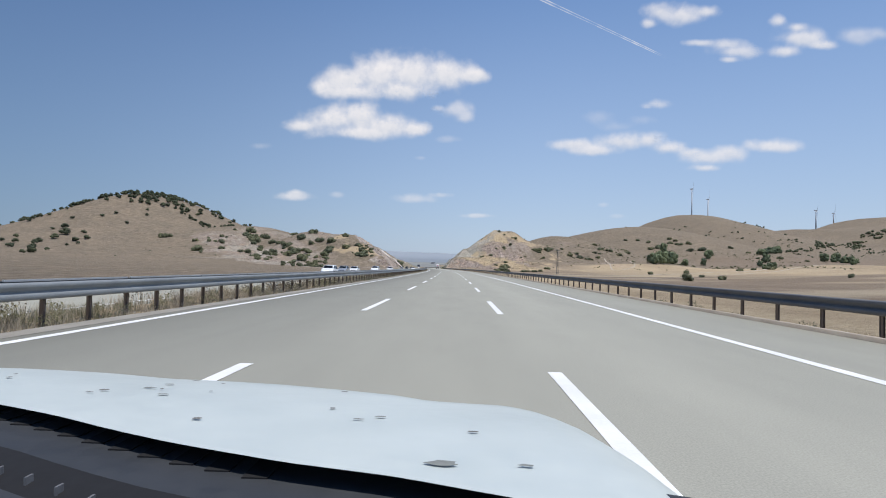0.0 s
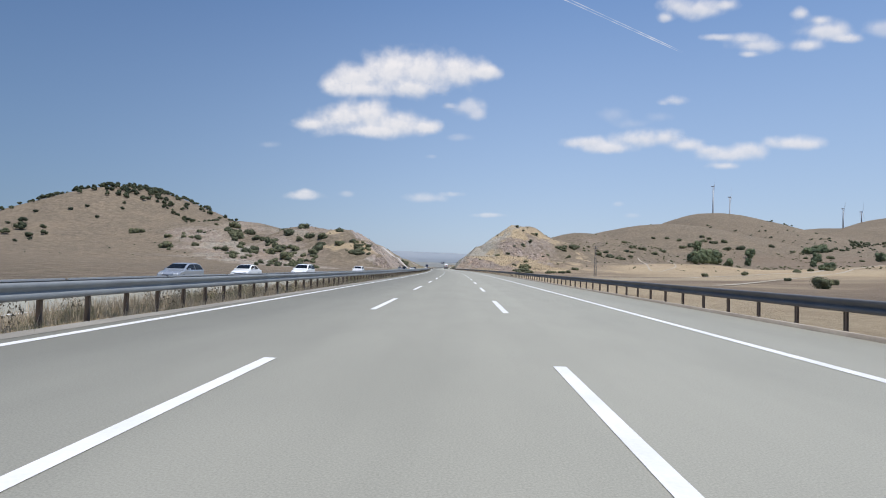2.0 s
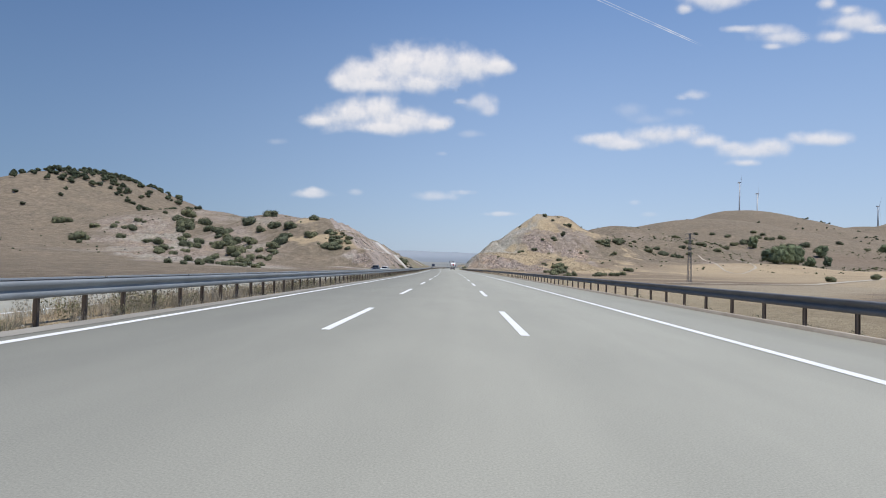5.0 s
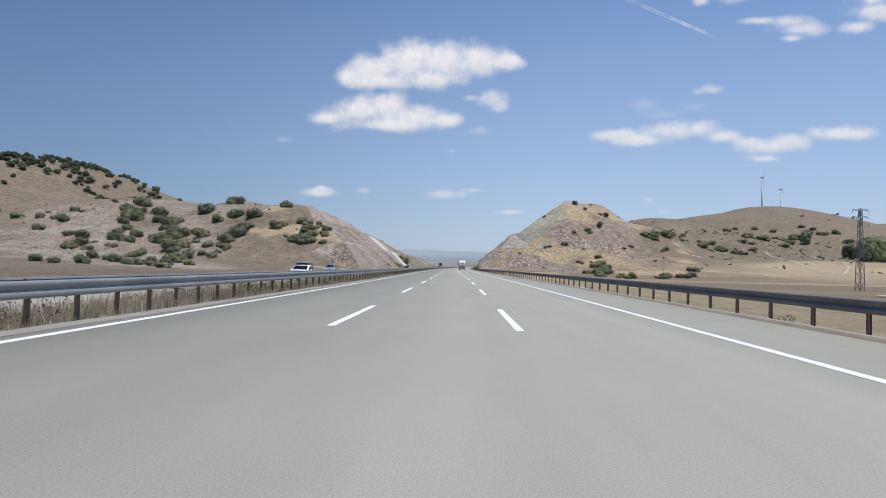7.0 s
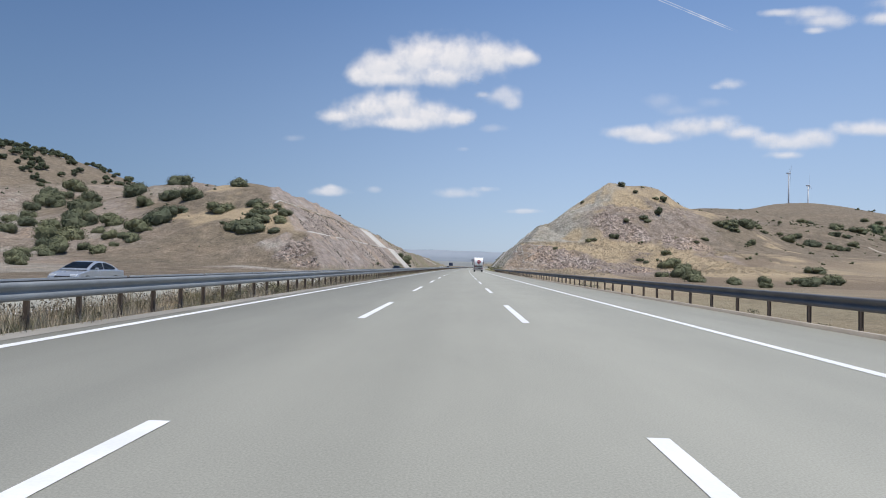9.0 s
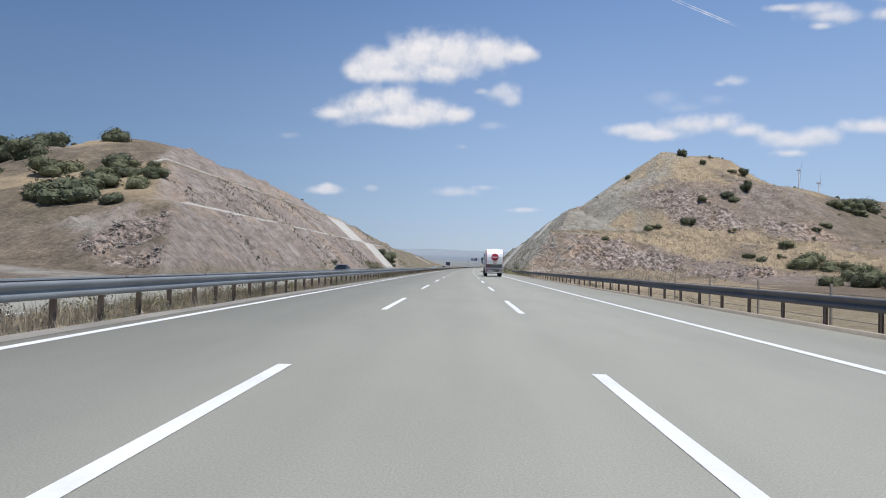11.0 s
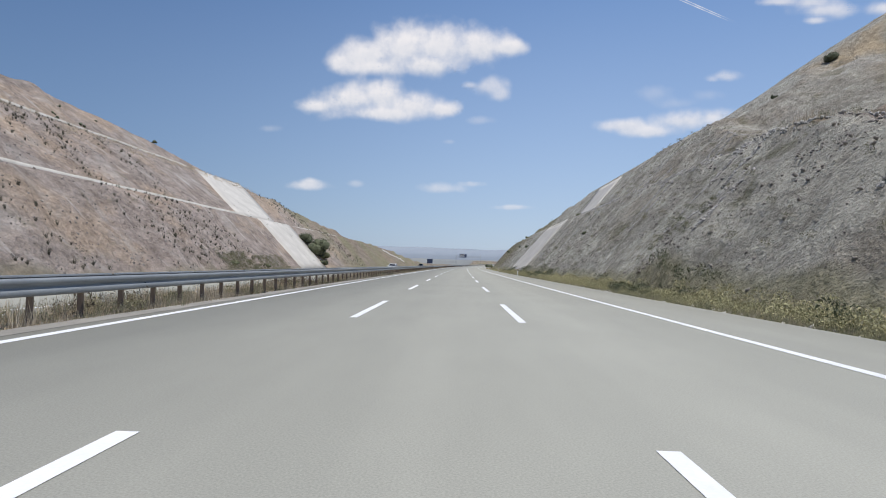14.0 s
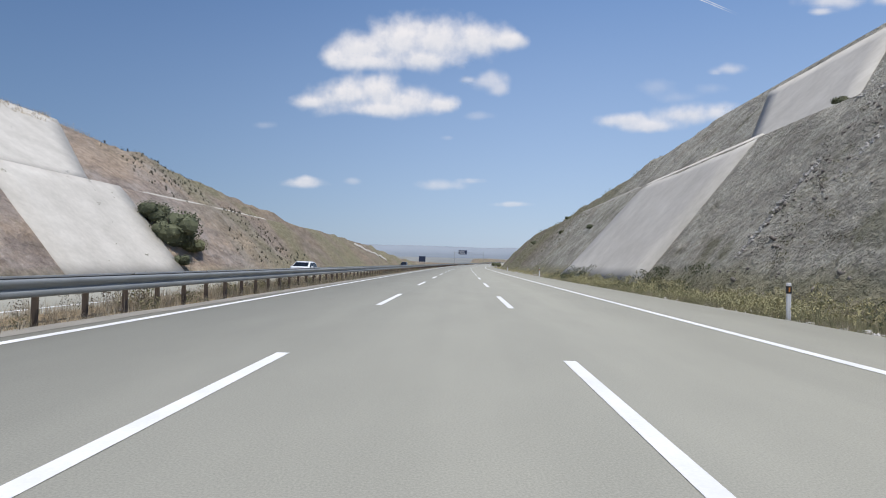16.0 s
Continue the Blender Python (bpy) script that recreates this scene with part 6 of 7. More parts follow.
def plant(kinds, name, s, u, wide, label, category, group, stretch=1.0, sink=0.02):
    crown, trunk = kinds[plant_rnd.randrange(len(kinds))]
    z = height(s, u) - sink * wide
    m = place(s, u, z, plant_rnd.uniform(0, 360)) @ Matrix.Diagonal((wide * 1.12, wide * 1.12, wide * stretch, 1))
    e = thing(name, m, label, category, group)
    for nm, me in (("crown", crown), ("trunk", trunk)):
        o = new(nm, me)
        o.parent = e
    return e


HILL_SHRUBS = ((577, -182, 6.4), (562, -170, 8.2), (594, -199, 3.1), (596, -183, 9.0), (578, -164, 8.3), (526, -130, 7.7), (520, -131, 4.1), (507, -118, 7.6), (484, -107, 9.0), (500, -122, 6.6), (513, -139, 4.7), (507, -129, 2.4),
               (505, -106, 5.8), (496, -105, 3.6), (538, -120, 7.7), (525, -108, 5.3), (530, -102, 7.0), (521, -90, 6.7), (483, -88, 4.5), (492, -90, 6.3), (498, -89, 8.1), (505, -89, 5.1), (507, -87, 4.1), (469, -90, 3.2), (466, -85, 3.4),
               (475, -87, 2.2), (455, -95, 4.0), (446, -88, 3.8), (433, -78, 2.9), (557, -113, 6.7), (532, -79, 5.1), (501, -199, 8.0), (545, -218, 4.6), (513, -183, 4.9), (543, -193, 5.3), (561, -200, 4.0), (505, -158, 4.8), (533, -155, 5.2), (485, -144, 5.1))
KNOB_SHRUBS = ((509, -75, 7.6), (512, -66, 6.0), (489, -62, 6.7), (488, -58, 9.1), (495, -58, 6.3), (504, -59, 5.0), (495, -52, 3.8), (511, -58, 3.1), (493, -67, 2.2), (499, -61, 4.5), (487, -51, 3.8), (503, -62, 4.0), (510, -63, 4.3), (497, -53, 3.7), (502, -53, 4.7),
               (508, -56, 2.5), (621, -146, 9.0), (607, -135, 7.1))
RIGHT_SHRUBS = ((590, 80, 2.4), (564, 68, 3.5), (562, 61, 2.6), (568, 98, 4.4), (568, 102, 5.7), (579, 113, 8.3), (566, 103, 3.9), (620, 136, 3.8), (554, 103, 2.1), (553, 87, 2.5), (530, 66, 3.7), (519, 64, 5.3), (493, 53, 3.9), (512, 65, 4.4), (466, 52, 5.0),
                (493, 61, 4.5), (525, 56, 2.2), (452, 54, 2.2), (438, 53, 2.4), (453, 69, 4.8), (464, 81, 4.0), (460, 69, 1.8), (502, 98, 4.8), (540, 31, 2.0), (600, 140, 7.5), (612, 150, 5.2), (600, 151, 7.4), (597, 157, 4.9), (594, 160, 4.8), (613, 143, 3.7),
                (619, 171, 4.8), (618, 176, 3.7), (590, 125, 2.9), (604, 170, 5.0), (557, 46, 2.8), (522, 57, 2.2), (515, 61, 6.0), (550, 83, 2.4))
MAIN_SHRUBS = ((679, 187, 6.1), (637, 182, 6.5), (635, 191, 7.3), (626, 199, 6.3), (654, 217, 7.0), (856, 314, 9.4), (858, 328, 12.5), (882, 352, 9.5), (874, 362, 9.7), (914, 363, 8.2), (898, 366, 7.5), (880, 379, 9.9), (895, 323, 7.9), (916, 314, 7.7),
               (926, 299, 6.4), (832, 377, 12.4), (796, 373, 11.4), (829, 360, 9.9), (862, 433, 8.8), (833, 444, 6.7), (880, 514, 7.3), (578, 305, 6.7), (626, 362, 9.4), (640, 372, 8.0), (773, 490, 6.6), (788, 463, 9.5), (610, 335, 5.8), (779, 428, 6.1))
for s_, u_, w_ in KNOB_SHRUBS:
    plant(SHRUBS, "shrub", s_, u_, w_ * 1.12, "rounded olive-green oak scrub on the knoll above the cutting", "shrub", "scrub on the hills", 0.82, 0.13)
for s_, u_, w_ in HILL_SHRUBS:
    plant(SHRUBS, "shrub", s_, u_, w_ * 1.32, "rounded dark green oak scrub on the dry slope", "shrub", "scrub on the hills", 1.02, 0.13)
for s_, u_, w_ in ((543, -205, 4.2), (557, -211, 2.8), (506, -164, 4.0), (489, -149, 4.6), (469, -132, 3.4), (500, -141, 6.5), (488, -135, 4.1), (429, -98, 4.1), (464, -110, 4.7), (442, -94, 3.2), (401, -70, 2.9), (560, -166, 7.8), (576, -175, 6.5), (510, -137, 5.0), (490, -143, 2.5), (511, -161, 1.8), (546, -200, 3.7), (559, -195, 2.8), (436, -104, 3.4), (420, -84, 3.0), (411, -78, 2.6), (424, -92, 2.8), (459, -92, 3.4), (466, -99, 4.2), (474, -104, 4.0), (516, -124, 6.0), (540, -140, 6.0), (552, -150, 6.5), (522, -152, 5.0), (498, -134, 5.5), (548, -166, 6.0), (570, -176, 6.0), (512, -112, 5.0), (489, -97, 4.4)):
    plant(SHRUBS, "shrub", s_, u_, w_ * 1.22, "rounded dark green oak scrub on the dry slope", "shrub", "scrub on the hills", 1.02, 0.13)
for s_, u_, w_ in ((405, -104, 3.8), (400, -96, 3.4), (405, -92, 4.6), (415, -86, 4.2), (425, -81, 3.8), (417, -85, 3.9), (441, -112, 5.0), (470, -139, 6.0), (462, -112, 5.2), (463, -92.5, 5.5), (505, -165, 4.0), (491, -192, 3.6), (575, -261, 9.5), (576, -255, 6.0)):
    plant(SHRUBS, "shrub", s_, u_, w_, "rounded dark green oak scrub at the foot of the dry slope", "shrub", "scrub on the hills", 1.05, 0.10)
for s_, u_, w_ in RIGHT_SHRUBS + MAIN_SHRUBS:
    plant(SHRUBS, "shrub", s_, u_, w_ * 1.12, "dark green shrub on the straw-coloured hillside", "shrub", "scrub on the hills", 0.85, 0.12)
for s_, u_, w_, k_ in ((490, 56, 5.2, 1.1), (500, 61, 5.4, 1.05), (480, 56, 5.0, 1.05), (486, 58, 4.6, 1.0), (459, 57, 3.2, 1.0), (446, 57, 3.4, 1.2), (467, 75, 4.8, 0.8), (468, 80, 4.8, 0.8), (476, 87, 5.2, 0.9), (556, 105, 3.6, 1.1), (569, 101, 6.4, 0.8), (572, 104, 6.0, 0.8), (584, 114, 7.0, 0.7),
                        (588, 118, 6.6, 0.7), (555, 54.6, 3.6, 1.0), (525, 56, 2.4, 0.8), (562, 69, 3.4, 0.8)):
    plant(SHRUBS, "shrub", s_, u_, w_, "dense dark green bush on the dry hillside", "shrub", "scrub on the hills", k_, 0.10)
for s_, u_, w_ in ((588.5, 82.6, 3.6), (569, 75, 3.8)):
    plant(OAKS, "tree", s_, u_, w_, "small lone tree on the dry hilltop", "tree", "trees on the dry hill", 1.25)
for s_, u_, w_ in ((826, 458, 12), (838, 470, 11), (850, 484, 13), (862, 497, 12), (875, 508, 14), (639, 368, 9), (645, 376, 10), (633, 360, 7), (785, 545, 11), (790, 552, 12), (783, 560, 10), (796, 540, 9)):
    plant(POPLARS, "tree", s_, u_, w_, "leafy green tree at the edge of a field", "tree", "trees by the fields", 1.0)
# wooded crown of the left hill
for k in range(300):
    s_ = plant_rnd.gauss(765, 48)
    u_ = plant_rnd.gauss(-385, 62)
    if height(s_, u_) > 60 + plant_rnd.uniform(-9, 5):
        plant(OAKS, "oak_tree", s_, u_, plant_rnd.uniform(4.5, 8.5), "small dark oak tree on the hill crest", "tree", "oaks on the hill crest", 0.95)
for k in range(90):
    s_, u_ = plant_rnd.uniform(590, 720), plant_rnd.uniform(-540, -392)
    plant(OAKS, "oak_tree", s_, u_, plant_rnd.uniform(3.0, 7.0), "small dark oak tree on the hill crest", "tree", "oaks on the hill crest", 0.9)
for k in range(40):
    s_ = 640 + k * 3.0 + plant_rnd.uniform(-4, 4)
    u_ = -205 - k * 4.0 + plant_rnd.uniform(-9, 9)
    plant(OAKS, "oak_tree", s_, u_, plant_rnd.uniform(3.5, 6.5), "small dark oak tree on the hill crest", "tree", "oaks on the hill crest", 0.95)
FLANK_OAKS = ((455, -321, 6.0), (487, -339, 5.5), (452, -302, 6.8), (488, -325, 6.4), (501, -330, 6.6), (414, -277, 7.7), (400, -273, 4.5), (523, -332, 7.9), (546, -335, 11.4), (567, -351, 7.5), (450, -290, 4.2), (496, -304, 3.7),
              (522, -312, 6.9), (510, -303, 3.8), (538, -312, 6.1), (559, -328, 5.3), (558, -357, 4.2), (623, -349, 4.7), (638, -343, 4.9), (615, -318, 4.7), (656, -319, 5.0), (728, -293, 5.6), (721, -304, 5.5), (607, -369, 4.6), (514, -358, 4.8), (488, -350, 4.6))
for s_, u_, w_ in FLANK_OAKS:
    plant(OAKS, "oak_tree", s_, u_, w_ * 1.1, "small dark oak tree scattered on the hill flank", "tree", "oaks on the hill flank", 0.8)
# green clumps by the fields
for s_, u_, w_ in ((586, 222, 11), (598, 233, 14), (611, 245, 14), (624, 256, 12), (607, 226, 9), (642, 277, 8), (690, 318, 8), (834, 324, 12), (769, 358, 12), (741, 419, 11), (677, 378, 7), (784, 520, 12), (800, 545, 13), (790, 560, 10), (734, 525, 8)):
    plant(POPLARS, "tree", s_, u_, w_, "leafy green tree at the edge of a field", "tree", "trees by the fields", 1.35)
for s_, u_, w_ in ((220.7, 91.2, 5.4), (282, 136, 3.8), (304, 217, 4.0), (430, 160, 4.0), (460, 200, 5.0), (330, 150, 3.0)):
    plant(SHRUBS, "shrub", s_, u_, w_, "lone green bush in a stubble field", "shrub", "scrub in the fields")
for s_, u_, w_, k_ in ((655, -35.5, 6.6, 1.1), (656, -38.5, 5.0, 0.9), (658, -34.5, 4.4, 0.8), (652, -33.0, 2.4, 0.9), (598, -33, 2.0, 0.7), (612, -32.8, 1.6, 0.7), (548, -33, 2.2, 0.6)):
    plant(SHRUBS, "shrub", s_, u_, w_, "green bush at the foot of the cutting", "shrub", "bushes at the cutting", k_)
for s_, u_, w_, k_ in ((594, 49.5, 2.3, 1.0), (588, 39, 0.9, 1.2), (596, 67, 3.0, 1.3), (592, 72, 2.6, 1.0), (556, 48, 2.0, 1.0), (600, 20.6, 1.0, 0.9), (660, 16, 1.3, 0.8), (590, 16, 0.9, 0.8), (640, 23.2, 1.0, 0.9), (617, 20.4, 1.0, 1.0), (848, 12.5, 4.0, 0.9), (854, 13.5, 3.2, 0.9), (700, 20.0, 1.6, 0.8), (688, 17.0, 1.4, 0.8), (722, 16.0, 1.8, 0.8)):
    plant(SHRUBS, "shrub", s_, u_, w_, "small green bush on the rocky cutting", "shrub", "bushes at the cutting", k_)


def scattered(name, spots, base, material, label, category, jitter=0.3):
    """Many copies of small shapes joined into one mesh. spots: rows of x, y, z, size, turn; base: shapes as (verts, faces)."""
    rs = np.random.RandomState(5)
    V, F, n = [], [], 0
    for x, y, z, size, turn in spots:
        bv, bf = base[rs.randint(len(base))]
        c, s = math.cos(turn), math.sin(turn)
        v = bv * size * (1 + jitter * (rs.rand(1, 3) - 0.5))
        v = np.stack([v[:, 0] * c - v[:, 1] * s + x, v[:, 0] * s + v[:, 1] * c + y, v[:, 2] + z], 1)
        V.append(v)
        F.append(bf + n)
        n += len(v)
    ob = from_arrays(name, np.concatenate(V), np.concatenate(F), material)
    return tagged(ob, label, category, kind="stuff")


def rock_shapes(n, seed):
    """Broken, angular stones: bent blocks with sharp edges, half sunk."""
    out = []
    rs = np.random.RandomState(seed)
    cube = np.array([(x, y, z) for x in (-0.5, 0.5) for y in (-0.5, 0.5) for z in (-0.5, 0.5)])
    quads = ((0, 1, 3, 2), (4, 6, 7, 5), (0, 4, 5, 1), (2, 3, 7, 6), (0, 2, 6, 4), (1, 5, 7, 3))
    f = np.array([t for a, b, c, d in quads for t in ((a, b, c), (a, c, d))])
    for _ in range(n):
        v = (cube + rs.uniform(-0.27, 0.27, cube.shape)) * np.array([1.0, 0.75, 0.55])
        q = Euler(tuple(rs.uniform(-0.9, 0.9, 3))).to_matrix()
        v = v @ np.array(q).T
        v[:, 2] -= 0.10
        out.append((v, f))
    return out


def tuft_shapes(n, seed, blades, tall, spread, wide):
    out = []
    rs = np.random.RandomState(seed)
    for _ in range(n):
        v, f = [], []
        for b in range(blades):
            a, d = rs.rand() * 6.283, spread * math.sqrt(rs.rand())
            x, y = math.cos(a) * d, math.sin(a) * d
            h = tall * (0.5 + 0.6 * rs.rand())
            lx, ly = rs.randn(2) * 0.28 * h
            w = wide * (0.6 + 0.8 * rs.rand())
            t = rs.rand() * 6.283
            dx, dy = math.cos(t) * w / 2, math.sin(t) * w / 2
            i = len(v)
            v += [(x - dx, y - dy, -0.05), (x + dx, y + dy, -0.05), (x + lx, y + ly, h)]
            f.append((i, i + 1, i + 2))
        out.append((np.array(v), np.array(f)))
    return out


def spots(n, s0, s1, u0, u1, size, seed, keep=None, bias=1.0):
    rs = np.random.RandomState(seed)
    s = s0 + (s1 - s0) * rs.rand(n) ** bias
    u = u0 + (u1 - u0) * rs.rand(n)
    z, masks = land(s, u)
    ok = np.ones(n, bool) if keep is None else keep(s, u, z, masks)
    x, y = road_xy(s, u)
    size_ = size[0] + (size[1] - size[0]) * rs.rand(n) ** 2.2
    return np.stack([x, y, z, size_, rs.rand(n) * 6.283], 1)[ok]


def bush_shapes(n, seed, leaves, tall):
    """Low leafy weeds: many small tilted leaves heaped into an uneven dome."""
    out = []
    rs = np.random.RandomState(seed)
    for _ in range(n):
        v, f = [], []
        for k in range(leaves):
            a, d, h = rs.rand() * 6.283, 0.5 * math.sqrt(rs.rand()), rs.rand() ** 0.7
            p = np.array([math.cos(a) * d, math.sin(a) * d, tall * h * (1.1 - 1.3 * d * d)])
            e = rs.randn(2, 3) * 0.030
            e[:, 2] += 0.03
            i = len(v)
            v += [p - e[0], p + e[1], p + e[0]]
            f.append((i, i + 1, i + 2))
        out.append((np.array(v), np.array(f)))
    return out


ROCKS = rock_shapes(14, 3)
TALL = bush_shapes(6, 12, 110, 1.25)
LEAFY = bush_shapes(8, 9, 150, 0.75)
DRY_TUFT = tuft_shapes(10, 4, 22, 1.0, 0.6, 0.032)
LUSH_TUFT = tuft_shapes(10, 6, 44, 0.85, 0.7, 0.026)
SPIKY = tuft_shapes(8, 14, 26, 1.1, 0.16, 0.085)
no_slab = lambda s, u, z, m: (s < 612) | (s > 672)
scattered("dry_grass", spots(15000, -10, 720, -9.3, -7.15, (0.18, 0.54), 21, lambda s, u, z, m: fbm(s, u * 2, 5, 3, 72.0) > -0.16), DRY_TUFT, STRAW, "straw-dry short grass on the median", "grass")
scattered("dry_grass", spots(12000, -10, 720, -8.4, -7.1, (0.12, 0.36), 52), DRY_TUFT, STRAW, "straw-dry short grass on the median", "grass")
scattered("weeds", spots(7000, -10, 740, -8.7, -7.18, (0.18, 0.5), 46, lambda s, u, z, m: fbm(s, u * 2, 6, 3, 74.0) > -0.05), LUSH_TUFT, WEED, "grey-green weeds under the crash barrier", "weeds")
scattered("weeds", spots(3000, -10, 740, -8.8, -7.3, (0.25, 0.6), 47, lambda s, u, z, m: fbm(s, u * 2, 4, 3, 75.0) > 0.05), LEAFY, WEED, "grey-green weeds under the crash barrier", "weeds")
scattered("dry_grass", spots(12000, -10, 720, -11.8, -8.9, (0.28, 0.62), 56, lambda s, u, z, m: fbm(s, u * 2, 6, 3, 76.0) > -0.06), DRY_TUFT, STRAW, "straw-dry grass on the slope of the median", "grass")
scattered("weeds", spots(4500, -10, 720, -11.6, -8.8, (0.3, 0.7), 62, lambda s, u, z, m: fbm(s, u * 2, 5, 3, 79.0) > 0.06), LUSH_TUFT, WEED, "grey-green weeds on the slope of the median", "weeds")
scattered("weeds", spots(2400, -10, 740, -9.6, -7.6, (0.35, 0.62), 69, lambda s, u, z, m: fbm(s, u * 2, 7, 3, 94.0) > 0.02), TALL, DRY_STEM, "brown dead weed stalks under the crash barrier", "weeds")
scattered("rubble", spots(5000, -10, 720, -8.0, -7.0, (0.03, 0.10), 53), ROCKS, PALE_ROCK, "small pale stones in the dry grass of the median", "rocks")
scattered("rubble", spots(5200, -10, 520, 8.46, 9.3, (0.03, 0.11), 54), ROCKS, PALE_ROCK, "pale gravel behind the kerb", "rocks")
scattered("dry_grass", spots(6500, -10, 525, 8.5, 9.7, (0.10, 0.32), 55), DRY_TUFT, STRAW, "pale dry grass at the foot of the barrier posts", "grass")
scattered("dry_grass", spots(4200, -10, 530, 8.9, 15.5, (0.15, 0.4), 23), DRY_TUFT, STRAW, "dry grass behind the crash barrier", "grass")
scattered("weeds", spots(1900, 512, 648, 8.6, 11.2, (0.3, 0.8), 24, lambda s, u, z, m: fbm(s, u, 6, 3, 71.0) > -0.22), LEAFY, VERGE, "green and brown weeds on the verge below the cutting", "weeds")
scattered("weeds", spots(5400, 512, 648, 8.4, 10.8, (0.14, 0.40), 29), LUSH_TUFT, VERGE, "green and brown weeds on the verge below the cutting", "weeds")
scattered("dry_grass", spots(3000, 512, 660, 8.35, 11.2, (0.14, 0.36), 25), DRY_TUFT, STRAW, "dry grass on the verge below the cutting", "grass")
scattered("weeds", spots(1500, -10, 520, 9.2, 17.0, (0.25, 0.9), 65, lambda s, u, z, m: fbm(s, u, 8, 3, 90.0) > 0.05), LEAFY, WEED, "grey-green weeds in the dry verge", "weeds")
scattered("dry_grass", spots(3800, 495, 640, 14, 100, (0.35, 0.9), 26, lambda s, u, z, m: m["straw"] > 0.4), DRY_TUFT, STRAW, "golden dry grass on the hillside", "grass")
ticks = lambda s, u, z, m: no_slab(s, u, z, m) & (fbm(s, u, 12, 3, 61.0) > 0.25 - 0.5 * smooth(535, 590, s))
scattered("weeds", spots(6500, 500, 720, -64, -32.5, (0.18, 0.60), 27, ticks), SPIKY, THISTLE, "spiky dark weeds on the rock cutting", "weeds")
scattered("weeds", spots(900, 500, 720, -64, -32.5, (0.25, 0.7), 57, ticks), TALL, LEAF, "small dark weeds on the rock cutting", "weeds")
scattered("rubble", spots(2400, 505, 622, -62, -32.2, (0.06, 0.30), 58, no_slab), ROCKS, GREY_ROCK, "broken stones on the cutting slope", "rocks")
scattered("dry_grass", spots(2600, 505, 740, -64, -57.5, (0.4, 0.9), 59), DRY_TUFT, STRAW, "dry grass along the crest of the cutting", "grass")
scattered("weeds", spots(420, 594, 622, -34.5, -31.5, (0.4, 1.1), 60), LEAFY, WEED, "green bushes at the foot of the rock cutting", "weeds")
scattered("weeds", spots(2200, 520, 760, 11.5, 32, (0.15, 0.6), 28, no_slab), LEAFY, WEED, "small dark weeds on the grey cutting", "weeds")
scattered("rubble", spots(2200, 500, 620, -62, -32.2, (0.06, 0.26), 31, no_slab), ROCKS, ROCK, "brown rock rubble on the cutting slope", "rocks")
scattered("rubble", spots(6000, 455, 492, -47, -30.5, (0.08, 0.32), 32, lambda s, u, z, m: (z < 8) & (m["crag"] > 0.55)), ROCKS, GREY_ROCK, "grey rock outcrops at the foot of the hill", "rocks")
scattered("rubble", spots(4200, 520, 612, 11.6, 19.0, (0.04, 0.20), 70, lambda s, u, z, m: no_slab(s, u, z, m) & (fbm(s, u, 9, 3, 96.0) > 0.04)), ROCKS, GREY_ROCK, "small broken grey rocks on the steep cutting", "rocks")
scattered("weeds", spots(420, 520, 612, 11.6, 19.0, (0.2, 0.6), 71, lambda s, u, z, m: no_slab(s, u, z, m) & (fbm(s, u, 6, 3, 97.0) > 0.12)), TALL, THISTLE, "dark dry weeds rooted in the steep cutting", "weeds")
scattered("rubble", spots(3000, 500, 622, 11.2, 36, (0.06, 0.24), 33, no_slab), ROCKS, GREY_ROCK, "loose grey stones on the cutting slope", "rocks")
scattered("rubble", spots(3200, 485, 590, 11, 90, (0.10, 0.5), 34, lambda s, u, z, m: (m["straw"] < 0.5) & (z > 0.3) & (m["grey"] < 0.1) & (fbm(s, u, 14, 3, 95.0) > 0.0)), ROCKS, MAUVE_ROCK, "broken rock on the face of the hill", "rocks")
scattered("weeds", spots(900, 512, 648, 8.9, 11.8, (0.35, 1.05), 63, lambda s, u, z, m: fbm(s, u, 5, 3, 78.0) > 0.08), LEAFY, LEAF, "dark green clumps on the verge below the cutting", "weeds")
scattered("weeds", spots(34, 548, 556, 13.0, 15.5, (0.3, 0.8), 66), LEAFY, LEAF, "olive weeds on the broken cutting", "weeds")
scattered("rubble", spots(1300, 512, 660, 8.3, 9.0, (0.05, 0.22), 64), ROCKS, PALE_ROCK, "pale stones along the edge of the road", "rocks")
scattered("weeds", spots(420, 646, 780, 8.5, 11.5, (0.2, 0.6), 36), LEAFY, VERGE, "sparse weeds at the foot of the far cutting", "weeds")
scattered("rubble", spots(1500, 640, 800, 8.5, 10.2, (0.05, 0.22), 37), ROCKS, PALE_ROCK, "pale stones along the edge of the road", "rocks")
scattered("weeds", spots(40, 630, 652, -56, -33, (0.2, 0.55), 38), LEAFY, LEAF, "small weeds in the cracks of the concrete facing", "weeds")


def streak_spots(n, seed):
    """Loose pale stones that have run down the grey cutting in narrow streaks."""
    rs = np.random.RandomState(seed)
    rows = []
    for _ in range(n):
        s0, u0, run = rs.uniform(520, 614), rs.uniform(11.8, 24.0), rs.uniform(2.0, 7.0)
        k = rs.rand(int(run * 85))
        s, u = s0 + k * run * rs.uniform(-0.25, 0.25) + 0.12 * rs.randn(len(k)), u0 + k * run
        z = land(s, u)[0]
        x, y = road_xy(s, u)
        rows.append(np.stack([x, y, z, 0.04 + 0.15 * rs.rand(len(k)) ** 2, rs.rand(len(k)) * 6.283], 1))
    return np.concatenate(rows)


